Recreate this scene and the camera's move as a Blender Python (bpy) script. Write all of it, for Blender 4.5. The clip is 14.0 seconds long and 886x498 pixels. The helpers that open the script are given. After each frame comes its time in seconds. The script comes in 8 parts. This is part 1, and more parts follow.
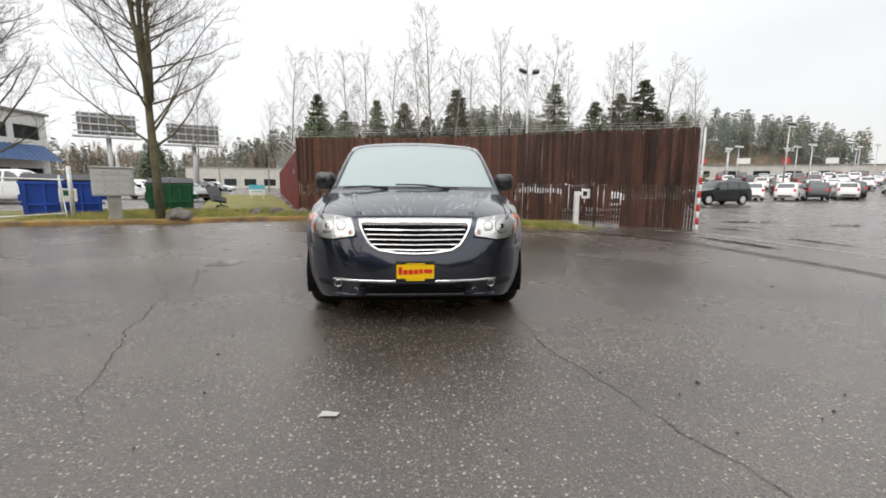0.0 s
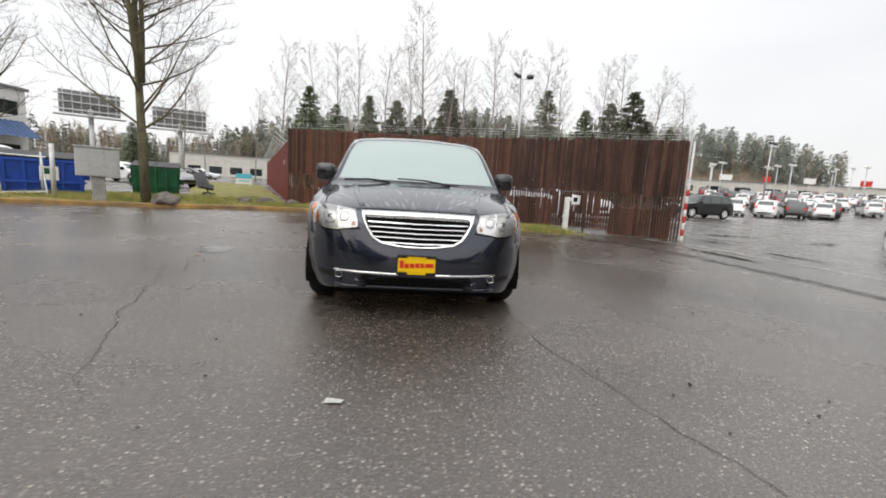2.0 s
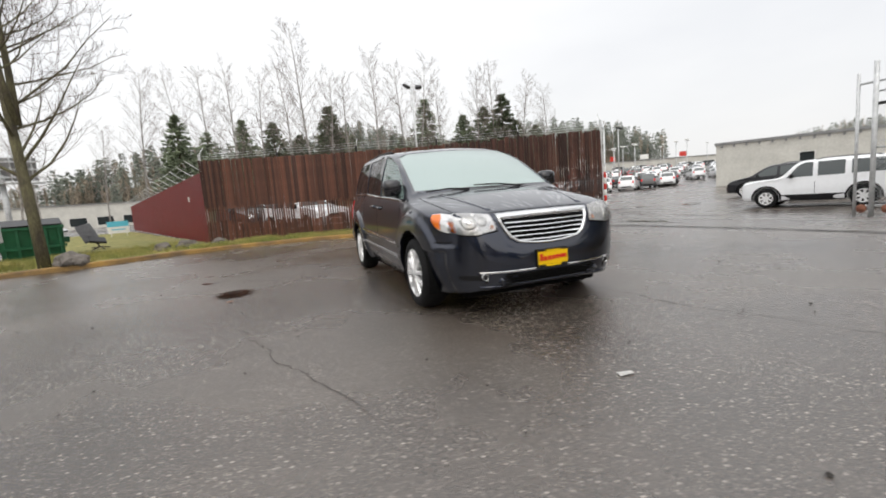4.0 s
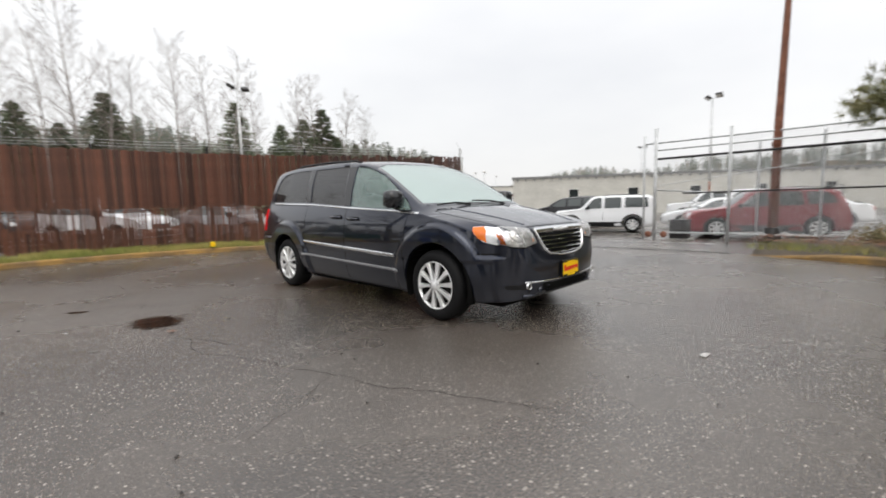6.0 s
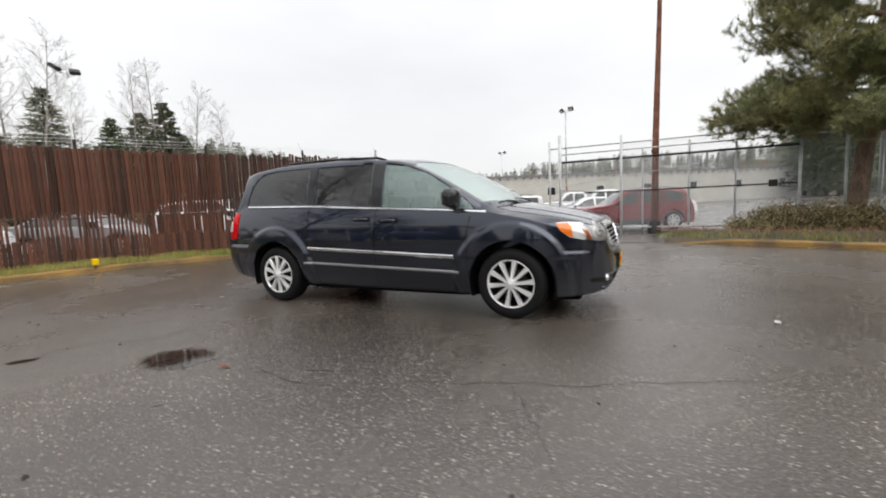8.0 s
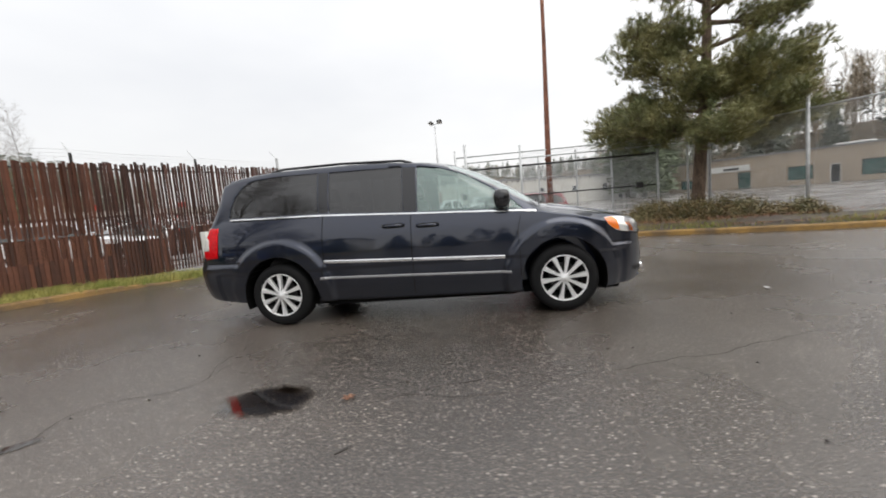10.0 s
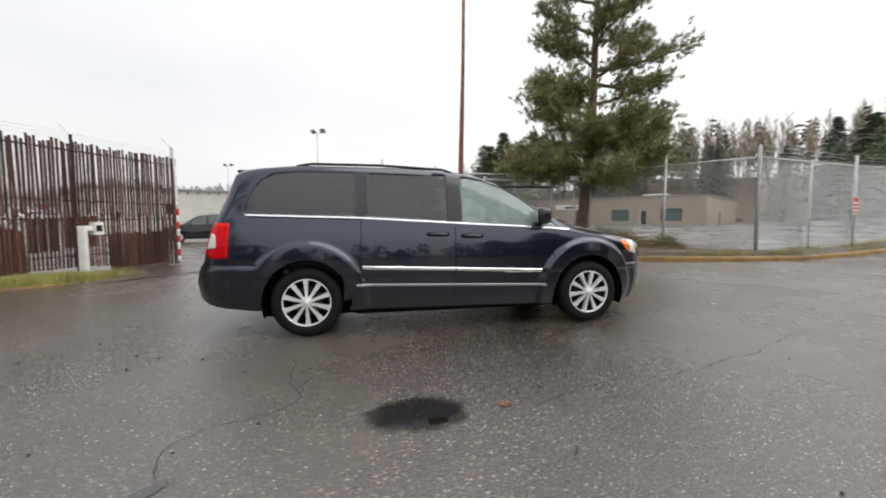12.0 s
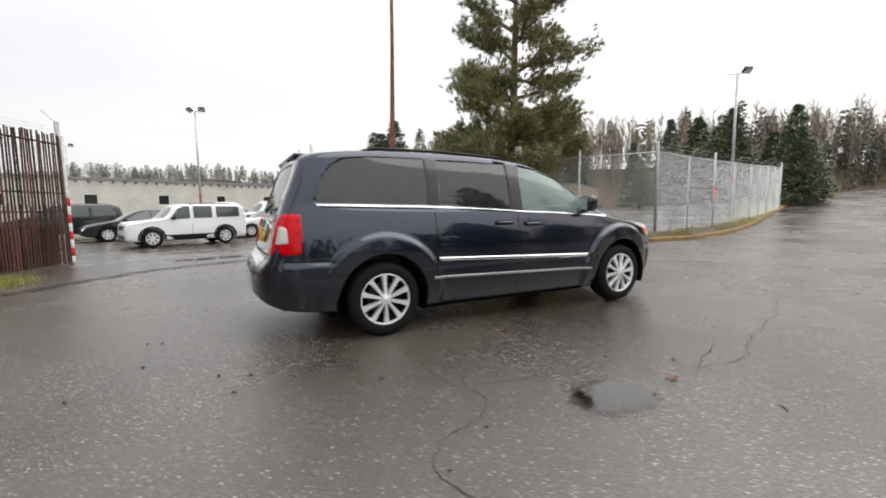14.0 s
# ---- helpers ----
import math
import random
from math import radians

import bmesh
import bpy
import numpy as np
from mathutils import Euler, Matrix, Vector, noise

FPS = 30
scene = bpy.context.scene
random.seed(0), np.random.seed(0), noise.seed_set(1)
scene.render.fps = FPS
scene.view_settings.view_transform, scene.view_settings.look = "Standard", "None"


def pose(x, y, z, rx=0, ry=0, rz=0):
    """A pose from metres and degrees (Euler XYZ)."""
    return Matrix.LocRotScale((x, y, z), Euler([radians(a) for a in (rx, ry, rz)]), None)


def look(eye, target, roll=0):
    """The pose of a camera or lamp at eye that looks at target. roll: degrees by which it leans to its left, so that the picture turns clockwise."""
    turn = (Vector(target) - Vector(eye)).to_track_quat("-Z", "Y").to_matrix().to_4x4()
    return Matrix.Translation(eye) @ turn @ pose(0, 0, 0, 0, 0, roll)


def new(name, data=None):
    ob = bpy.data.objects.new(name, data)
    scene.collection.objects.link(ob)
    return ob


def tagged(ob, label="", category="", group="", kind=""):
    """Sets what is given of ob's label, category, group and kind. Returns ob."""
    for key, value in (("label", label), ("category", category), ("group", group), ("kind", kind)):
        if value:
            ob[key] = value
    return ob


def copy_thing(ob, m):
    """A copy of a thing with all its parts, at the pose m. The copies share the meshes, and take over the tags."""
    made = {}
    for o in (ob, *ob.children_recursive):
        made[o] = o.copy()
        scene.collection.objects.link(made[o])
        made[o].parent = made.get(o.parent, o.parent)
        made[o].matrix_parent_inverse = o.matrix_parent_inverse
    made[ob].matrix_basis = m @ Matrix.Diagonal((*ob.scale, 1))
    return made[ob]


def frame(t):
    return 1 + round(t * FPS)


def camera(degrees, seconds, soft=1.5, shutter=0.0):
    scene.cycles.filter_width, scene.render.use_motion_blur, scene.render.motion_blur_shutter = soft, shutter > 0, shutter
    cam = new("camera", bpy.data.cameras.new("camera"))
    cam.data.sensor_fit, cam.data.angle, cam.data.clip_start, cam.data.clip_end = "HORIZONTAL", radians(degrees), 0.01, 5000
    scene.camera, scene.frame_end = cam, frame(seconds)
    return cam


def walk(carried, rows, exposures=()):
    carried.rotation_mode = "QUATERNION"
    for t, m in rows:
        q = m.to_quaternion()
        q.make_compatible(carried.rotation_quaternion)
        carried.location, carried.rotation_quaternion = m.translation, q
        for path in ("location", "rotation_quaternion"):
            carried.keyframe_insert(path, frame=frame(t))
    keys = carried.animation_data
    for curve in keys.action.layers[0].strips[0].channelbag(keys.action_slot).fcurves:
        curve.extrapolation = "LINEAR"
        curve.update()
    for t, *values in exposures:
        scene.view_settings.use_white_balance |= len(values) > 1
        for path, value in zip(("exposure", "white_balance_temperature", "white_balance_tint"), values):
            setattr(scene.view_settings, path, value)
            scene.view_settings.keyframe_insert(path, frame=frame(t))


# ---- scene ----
cam = camera(91.8, 14.0, soft=1.8, shutter=0.65)
PATH = [
    (0, (-1.04, 1.054, 1.175), (-0.919, 3.029, 0.883), 0.5),
    (0.5, (-1.044, 1.063, 1.169), (-0.924, 3.037, 0.872), 0.7),
    (1, (-1.044, 1.062, 1.175), (-0.918, 3.034, 0.867), 0.8),
    (1.5, (-1.044, 1.069, 1.172), (-0.921, 3.041, 0.862), 0.6),
    (2, (-1.178, 1.03, 1.139), (-0.987, 3.0, 0.849), 3.6),
    (2.2, (-1.353, 0.987, 1.117), (-1.084, 2.955, 0.885), 2.1),
    (4.3, (-3.522, 1.403, 1.09), (-2.781, 3.245, 0.848), -2.9),
    (4.5, (-3.713, 1.484, 1.114), (-2.935, 3.311, 0.878), -1.0),
    (5, (-4.187, 1.689, 1.143), (-3.145, 3.381, 0.915), -0.2),
    (5.5, (-4.594, 2.04, 1.147), (-3.363, 3.599, 0.911), -3.3),
    (6, (-4.974, 2.39, 1.143), (-3.547, 3.777, 0.938), -1.5),
    (6.5, (-5.304, 2.808, 1.139), (-3.736, 4.026, 0.898), -1.8),
    (7, (-5.557, 3.249, 1.148), (-3.897, 4.346, 0.943), -1.7),
    (7.5, (-5.846, 3.666, 1.15), (-4.086, 4.587, 0.916), -2.1),
    (8, (-6.013, 4.138, 1.162), (-4.226, 5.011, 0.951), -2.6),
    (8.2, (-6.086, 4.313, 1.164), (-4.27, 5.136, 1.003), -1.8),
    (10.3, (-6.509, 6.305, 1.21), (-4.526, 6.498, 1.032), -4.8),
    (10.5, (-6.513, 6.496, 1.223), (-4.523, 6.655, 1.09), -4.2),
    (11, (-6.585, 6.983, 1.227), (-4.591, 6.899, 1.096), -2.8),
    (11.5, (-6.519, 7.464, 1.2), (-4.535, 7.258, 1.063), -2.1),
    (12, (-6.455, 7.969, 1.199), (-4.501, 7.568, 1.052), -0.1),
    (12.5, (-6.334, 8.458, 1.189), (-4.416, 7.924, 1.01), -0.2),
    (13, (-6.158, 8.914, 1.2), (-4.28, 8.244, 1.047), 1.5),
    (13.5, (-6.006, 9.371, 1.209), (-4.203, 8.531, 1.005), -0.3),
    (14, (-5.753, 9.76, 1.214), (-3.984, 8.851, 1.01), -0.6),
]
walk(cam, [(t, look(eye, target, roll)) for t, eye, target, roll in PATH])

# ---- world and light: overcast winter day ----
scene.view_settings.exposure = 0.68
world = bpy.data.worlds.new("overcast")
scene.world = world
world.use_nodes = True
wn, wl = world.node_tree.nodes, world.node_tree.links
wn.clear()
w_out = wn.new("ShaderNodeOutputWorld")
w_bg = wn.new("ShaderNodeBackground")
w_bg.inputs["Strength"].default_value = 0.15
w_sky = wn.new("ShaderNodeTexSky")
w_sky.sky_type, w_sky.sun_disc = "NISHITA", False
w_sky.sun_elevation, w_sky.sun_rotation = radians(24), radians(200)
w_sky.air_density, w_sky.dust_density = 1.0, 4.0
w_co = wn.new("ShaderNodeTexCoord")
w_map = wn.new("ShaderNodeMapping")
w_map.inputs["Scale"].default_value = (1.0, 1.0, 2.6)
w_cl = wn.new("ShaderNodeTexNoise")
w_cl.inputs["Scale"].default_value, w_cl.inputs["Detail"].default_value = 1.2, 5.0
w_ramp = wn.new("ShaderNodeValToRGB")
w_ramp.color_ramp.elements[0].position, w_ramp.color_ramp.elements[0].color = 0.30, (4.12, 4.15, 4.25, 1)
w_ramp.color_ramp.elements[1].position, w_ramp.color_ramp.elements[1].color = 0.66, (4.95, 4.92, 4.9, 1)
w_mix = wn.new("ShaderNodeMix")
w_mix.data_type = "RGBA"
w_mix.inputs[0].default_value = 0.94
wl.new(w_co.outputs["Generated"], w_map.inputs["Vector"])
wl.new(w_map.outputs["Vector"], w_cl.inputs["Vector"])
wl.new(w_cl.outputs["Fac"], w_ramp.inputs["Fac"])
wl.new(w_sky.outputs["Color"], w_mix.inputs[6])
wl.new(w_ramp.outputs["Color"], w_mix.inputs[7])
w_dot = wn.new("ShaderNodeVectorMath")
w_dot.operation = "DOT_PRODUCT"
w_dot.inputs[1].default_value = (-0.09, -0.14, 0.38)
wl.new(w_co.outputs["Generated"], w_dot.inputs[0])
w_add = wn.new("ShaderNodeMath")
w_add.inputs[1].default_value = 0.955
wl.new(w_dot.outputs["Value"], w_add.inputs[0])
w_lit = wn.new("ShaderNodeVectorMath")
w_lit.operation = "SCALE"
wl.new(w_mix.outputs[2], w_lit.inputs[0])
wl.new(w_add.outputs[0], w_lit.inputs["Scale"])
wl.new(w_lit.outputs["Vector"], w_bg.inputs["Color"])
wl.new(w_bg.outputs["Background"], w_out.inputs["Surface"])
sun = new("sun", bpy.data.lights.new("sun", "SUN"))
sun.data.energy, sun.data.angle, sun.data.color = 1.0, radians(60), (1.0, 0.98, 0.95)
sun.matrix_world = look((0, 0, 40), (10, 20, 0))


# ---- materials ----
def rgb(c):
    return (*c, 1.0)


def mat(name, col, rough=0.6, metal=0.0, var=0.0, scale=8.0, fine=0.0, fine_scale=120.0, bump=0.0, bump_scale=60.0,
        col2=None, rough_var=0.0, coat=0.0, spec=0.5, trans=0.0, ior=1.45, rand=0.0, stretch=(1, 1, 1), emit=None):
    """A procedural surface: a base colour, blotches, fine grain, relief and uneven gloss."""
    m = bpy.data.materials.new(name)
    m.use_nodes = True
    n, l = m.node_tree.nodes, m.node_tree.links
    b = n["Principled BSDF"]
    b.inputs["Roughness"].default_value = rough
    b.inputs["Metallic"].default_value = metal
    b.inputs["Specular IOR Level"].default_value = spec
    b.inputs["IOR"].default_value = ior
    b.inputs["Coat Weight"].default_value = coat
    b.inputs["Coat Roughness"].default_value = 0.03
    b.inputs["Transmission Weight"].default_value = trans
    b.inputs["Base Color"].default_value = rgb(col)
    if emit:
        b.inputs["Emission Color"].default_value = rgb(col)
        b.inputs["Emission Strength"].default_value = emit
    co = n.new("ShaderNodeTexCoord")
    mp = n.new("ShaderNodeMapping")
    mp.inputs["Scale"].default_value = stretch
    l.new(co.outputs["Object"], mp.inputs["Vector"])
    last = None
    if var or col2:
        t = n.new("ShaderNodeTexNoise")
        t.inputs["Scale"].default_value, t.inputs["Detail"].default_value, t.inputs["Roughness"].default_value = scale, 6, 0.62
        l.new(mp.outputs["Vector"], t.inputs["Vector"])
        r = n.new("ShaderNodeValToRGB")
        r.color_ramp.elements[0].position, r.color_ramp.elements[1].position = 0.32, 0.68
        c2 = col2 or tuple(min(1, c * (1 + var)) for c in col)
        c1 = tuple(c * (1 - var) for c in col)
        r.color_ramp.elements[0].color, r.color_ramp.elements[1].color = rgb(c1), rgb(c2)
        l.new(t.outputs["Fac"], r.inputs["Fac"])
        last = r.outputs["Color"]
        if rough_var:
            q = n.new("ShaderNodeMapRange")
            q.inputs["To Min"].default_value, q.inputs["To Max"].default_value = max(0.02, rough - rough_var), min(1, rough + rough_var)
            l.new(t.outputs["Fac"], q.inputs["Value"])
            l.new(q.outputs["Result"], b.inputs["Roughness"])
    if fine:
        t2 = n.new("ShaderNodeTexNoise")
        t2.inputs["Scale"].default_value, t2.inputs["Detail"].default_value = fine_scale, 3
        l.new(mp.outputs["Vector"], t2.inputs["Vector"])
        q2 = n.new("ShaderNodeMapRange")
        q2.inputs["From Min"].default_value, q2.inputs["From Max"].default_value = 0.3, 0.7
        q2.inputs["To Min"].default_value, q2.inputs["To Max"].default_value = 1 - fine, 1 + fine
        l.new(t2.outputs["Fac"], q2.inputs["Value"])
        x = n.new("ShaderNodeVectorMath")
        x.operation = "SCALE"
        if last:
            l.new(last, x.inputs[0])
        else:
            x.inputs[0].default_value = col
        l.new(q2.outputs["Result"], x.inputs["Scale"])
        last = x.outputs["Vector"]
    if rand:
        oi = n.new("ShaderNodeObjectInfo")
        gi = n.new("ShaderNodeNewGeometry")
        ad = n.new("ShaderNodeMath")
        ad.operation = "ADD"
        l.new(oi.outputs["Random"], ad.inputs[0])
        l.new(gi.outputs["Random Per Island"], ad.inputs[1])
        fr = n.new("ShaderNodeMath")
        fr.operation = "FRACT"
        l.new(ad.outputs[0], fr.inputs[0])
        q3 = n.new("ShaderNodeMapRange")
        q3.inputs["To Min"].default_value, q3.inputs["To Max"].default_value = 1 - rand, 1 + rand
        l.new(fr.outputs[0], q3.inputs["Value"])
        x3 = n.new("ShaderNodeVectorMath")
        x3.operation = "SCALE"
        if last:
            l.new(last, x3.inputs[0])
        else:
            x3.inputs[0].default_value = col
        l.new(q3.outputs["Result"], x3.inputs["Scale"])
        last = x3.outputs["Vector"]
    if last:
        l.new(last, b.inputs["Base Color"])
    if bump:
        t3 = n.new("ShaderNodeTexNoise")
        t3.inputs["Scale"].default_value, t3.inputs["Detail"].default_value = bump_scale, 4
        l.new(mp.outputs["Vector"], t3.inputs["Vector"])
        bp = n.new("ShaderNodeBump")
        bp.inputs["Strength"].default_value, bp.inputs["Distance"].default_value = min(1.0, bump), 0.02
        l.new(t3.outputs["Fac"], bp.inputs["Height"])
        l.new(bp.outputs["Normal"], b.inputs["Normal"])
    return m


def asphalt(name, stones=1.0):
    """Old wet asphalt: dark binder, pale stones, damp and dry patches, hairline relief."""
    m = bpy.data.materials.new(name)
    m.use_nodes = True
    n, l = m.node_tree.nodes, m.node_tree.links
    b = n["Principled BSDF"]
    co = n.new("ShaderNodeTexCoord")

    def noise_at(scale, detail=5.0, rough=0.6):
        t = n.new("ShaderNodeTexNoise")
        t.inputs["Scale"].default_value, t.inputs["Detail"].default_value, t.inputs["Roughness"].default_value = scale, detail, rough
        if scale < 1:
            mv = n.new("ShaderNodeVectorMath")
            mv.inputs[1].default_value = (17.3, 6.4, 2.0)
            l.new(co.outputs["Object"], mv.inputs[0])
            l.new(mv.outputs["Vector"], t.inputs["Vector"])
        else:
            l.new(co.outputs["Object"], t.inputs["Vector"])
        return t.outputs["Fac"]

    def ramp(fac, p0, c0, p1, c1):
        r = n.new("ShaderNodeValToRGB")
        r.color_ramp.elements[0].position, r.color_ramp.elements[0].color = p0, rgb(c0)
        r.color_ramp.elements[1].position, r.color_ramp.elements[1].color = p1, rgb(c1)
        l.new(fac, r.inputs["Fac"])
        return r.outputs["Color"]

    def blend(fac, a, c, kind="MIX"):
        x = n.new("ShaderNodeMix")
        x.data_type, x.blend_type = "RGBA", kind
        if isinstance(fac, float):
            x.inputs[0].default_value = fac
        else:
            l.new(fac, x.inputs[0])
        for sock, val in ((x.inputs[6], a), (x.inputs[7], c)):
            if isinstance(val, tuple):
                sock.default_value = rgb(val)
            else:
                l.new(val, sock)
        return x.outputs[2]

    base = ramp(noise_at(0.35, 6), 0.3, (0.050, 0.0405, 0.0335), 0.7, (0.094, 0.078, 0.065))
    base = blend(ramp(noise_at(70, 3), 0.35, (0, 0, 0), 0.65, (1, 1, 1)), blend(1.0, base, (0.50, 0.50, 0.50), "MULTIPLY"), blend(1.0, base, (1.50, 1.48, 1.45), "MULTIPLY"))
    for size, cut, tone in ((75.0, 0.20, (0.31, 0.27, 0.23)), (36.0, 0.15, (0.46, 0.41, 0.355))):
        v = n.new("ShaderNodeTexVoronoi")
        v.inputs["Scale"].default_value = size
        l.new(co.outputs["Object"], v.inputs["Vector"])
        s = n.new("ShaderNodeSeparateColor")
        l.new(v.outputs["Color"], s.inputs["Color"])
        keep = n.new("ShaderNodeMath")
        keep.operation = "LESS_THAN"
        keep.inputs[1].default_value = 0.62 * stones
        l.new(s.outputs["Red"], keep.inputs[0])
        near = ramp(v.outputs["Distance"], cut, (1, 1, 1), cut + 0.16, (0, 0, 0))
        fac = n.new("ShaderNodeMath")
        fac.operation = "MULTIPLY"
        l.new(keep.outputs[0], fac.inputs[0])
        l.new(near, fac.inputs[1])
        fc = n.new("ShaderNodeMath")
        fc.operation = "MULTIPLY"
        l.new(fac.outputs[0], fc.inputs[0])
        l.new(s.outputs["Green"], fc.inputs[1])
        base = blend(fc.outputs[0], base, tone)
    wet = noise_at(0.42, 5, 0.58)
    base = blend(ramp(wet, 0.40, (1, 1, 1), 0.56, (0, 0, 0)), base, blend(1.0, base, (0.74, 0.74, 0.75), "MULTIPLY"))
    l.new(base, b.inputs["Base Color"])
    q = n.new("ShaderNodeMapRange")
    q.inputs["From Min"].default_value, q.inputs["From Max"].default_value = 0.35, 0.65
    q.inputs["To Min"].default_value, q.inputs["To Max"].default_value = 0.17, 0.33
    l.new(wet, q.inputs["Value"])
    l.new(q.outputs["Result"], b.inputs["Roughness"])
    bp = n.new("ShaderNodeBump")
    bp.inputs["Strength"].default_value, bp.inputs["Distance"].default_value = 0.42, 0.012
    l.new(noise_at(75, 4), bp.inputs["Height"])
    l.new(bp.outputs["Normal"], b.inputs["Normal"])
    b.inputs["Specular IOR Level"].default_value = 1.0
    b.inputs["IOR"].default_value = 1.6
    return m


M_ASPHALT = asphalt("wet_asphalt")
M_CONCRETE = mat("concrete", (0.30, 0.29, 0.27), 0.75, var=0.25, scale=3, fine=0.15, bump=0.3, bump_scale=40)
M_KERB = mat("worn_yellow_kerb", (0.13, 0.09, 0.055), 0.7, col2=(0.34, 0.195, 0.045), var=0.3, scale=1.6, fine=0.25, fine_scale=60, bump=0.4, bump_scale=30)
M_GRASS = mat("grass", (0.165, 0.185, 0.035), 0.8, col2=(0.27, 0.235, 0.075), var=0.4, scale=1.3, fine=0.4, fine_scale=50, bump=0.8, bump_scale=40)
M_BLADE = mat("grass_blades", (0.25, 0.31, 0.06), 0.6, rand=0.4, var=0.3, scale=1.6, col2=(0.40, 0.33, 0.11))
M_DIRT = mat("wet_dirt", (0.07, 0.055, 0.04), 0.6, var=0.4, scale=3, fine=0.3, bump=0.8, bump_scale=30)
M_SLAT = mat("brown_slats", (0.070, 0.023, 0.014), 0.5, col2=(0.150, 0.058, 0.032), var=0.5, scale=2.2, fine=0.3, fine_scale=30, rand=0.6, stretch=(1, 1, 0.25), bump=0.2)
# Darker copy of M_SLAT, used from 8.6 m along the fence.
M_SLAT_DARK = mat("dark_brown_slats", (0.042, 0.017, 0.012), 0.6, col2=(0.088, 0.038, 0.026), var=0.5, scale=2.2, fine=0.3, fine_scale=30, rand=0.5, stretch=(1, 1, 0.25), bump=0.2)
M_RED = mat("red_siding", (0.17, 0.018, 0.016), 0.45, var=0.2, scale=2, fine=0.1, rand=0.12)
M_STEEL = mat("galvanised_steel", (0.56, 0.57, 0.57), 0.5, 0.25, var=0.2, scale=6, fine=0.1)
M_WIRE = mat("galvanised_wire", (0.66, 0.67, 0.68), 0.5, 0.2)
M_RUST = mat("rusty_steel", (0.19, 0.065, 0.035), 0.7, var=0.35, scale=5, fine=0.3, fine_scale=60, col2=(0.30, 0.125, 0.075), bump=0.3)
M_DARKSTEEL = mat("dark_pipe", (0.035, 0.033, 0.032), 0.5, 0.4, var=0.3, scale=6)
M_WHITEPAINT = mat("white_paint", (0.70, 0.70, 0.67), 0.5, var=0.12, scale=4, fine=0.05)
M_REDPAINT = mat("red_paint", (0.50, 0.03, 0.02), 0.45, var=0.15, scale=6)
M_PAINT = mat("dark_blue_grey_car_paint", (0.015, 0.0195, 0.036), 0.33, 0.95, coat=1.0, spec=0.2, fine=0.12, fine_scale=900)


def rain_sheen(m):
    """Pale streaks on upward faces: rain runs with their light reflections painted in."""
    n, l = m.node_tree.nodes, m.node_tree.links
    b = n["Principled BSDF"]
    paint = b.inputs["Base Color"].links[0].from_socket
    co, geo = n.new("ShaderNodeTexCoord"), n.new("ShaderNodeNewGeometry")
    place = n.new("ShaderNodeSeparateXYZ")
    l.new(co.outputs["Object"], place.inputs["Vector"])
    shift = n.new("ShaderNodeMath")
    shift.inputs[1].default_value = 0.35
    l.new(place.outputs["Y"], shift.inputs[0])
    fan = n.new("ShaderNodeMath")
    fan.operation = "ARCTAN2"
    l.new(place.outputs["X"], fan.inputs[0])
    l.new(shift.outputs[0], fan.inputs[1])
    turn = n.new("ShaderNodeMath")
    turn.operation = "MULTIPLY"
    turn.inputs[1].default_value = 7.0
    l.new(fan.outputs[0], turn.inputs[0])
    polar = n.new("ShaderNodeCombineXYZ")
    l.new(turn.outputs[0], polar.inputs["X"])
    l.new(place.outputs["Y"], polar.inputs["Y"])
    runs = n.new("ShaderNodeTexNoise")
    runs.inputs["Scale"].default_value, runs.inputs["Detail"].default_value, runs.inputs["Distortion"].default_value = 3.4, 3, 0.9
    l.new(polar.outputs["Vector"], runs.inputs["Vector"])
    nz = n.new("ShaderNodeTexNoise")
    nz.inputs["Scale"].default_value, nz.inputs["Detail"].default_value = 5.0, 4
    l.new(co.outputs["Object"], nz.inputs["Vector"])
    line = n.new("ShaderNodeMapRange")
    line.inputs["From Min"].default_value, line.inputs["From Max"].default_value = 0.545, 0.64
    l.new(runs.outputs["Fac"], line.inputs["Value"])
    sep = n.new("ShaderNodeSeparateXYZ")
    l.new(geo.outputs["Normal"], sep.inputs["Vector"])
    up = n.new("ShaderNodeMapRange")
    up.inputs["From Min"].default_value, up.inputs["From Max"].default_value = 0.86, 0.97
    l.new(sep.outputs["Z"], up.inputs["Value"])
    patchy = n.new("ShaderNodeMapRange")
    patchy.inputs["From Min"].default_value, patchy.inputs["From Max"].default_value = 0.42, 0.62
    l.new(nz.outputs["Fac"], patchy.inputs["Value"])
    x = n.new("ShaderNodeMath")
    x.operation = "MULTIPLY"
    l.new(line.outputs["Result"], x.inputs[0])
    l.new(up.outputs["Result"], x.inputs[1])
    y = n.new("ShaderNodeMath")
    y.operation = "MULTIPLY"
    l.new(x.outputs[0], y.inputs[0])
    l.new(patchy.outputs["Result"], y.inputs[1])
    mx = n.new("ShaderNodeMix")
    mx.data_type = "RGBA"
    l.new(y.outputs[0], mx.inputs[0])
    l.new(paint, mx.inputs[6])
    mx.inputs[7].default_value = (0.22, 0.23, 0.26, 1)
    l.new(mx.outputs[2], b.inputs["Base Color"])


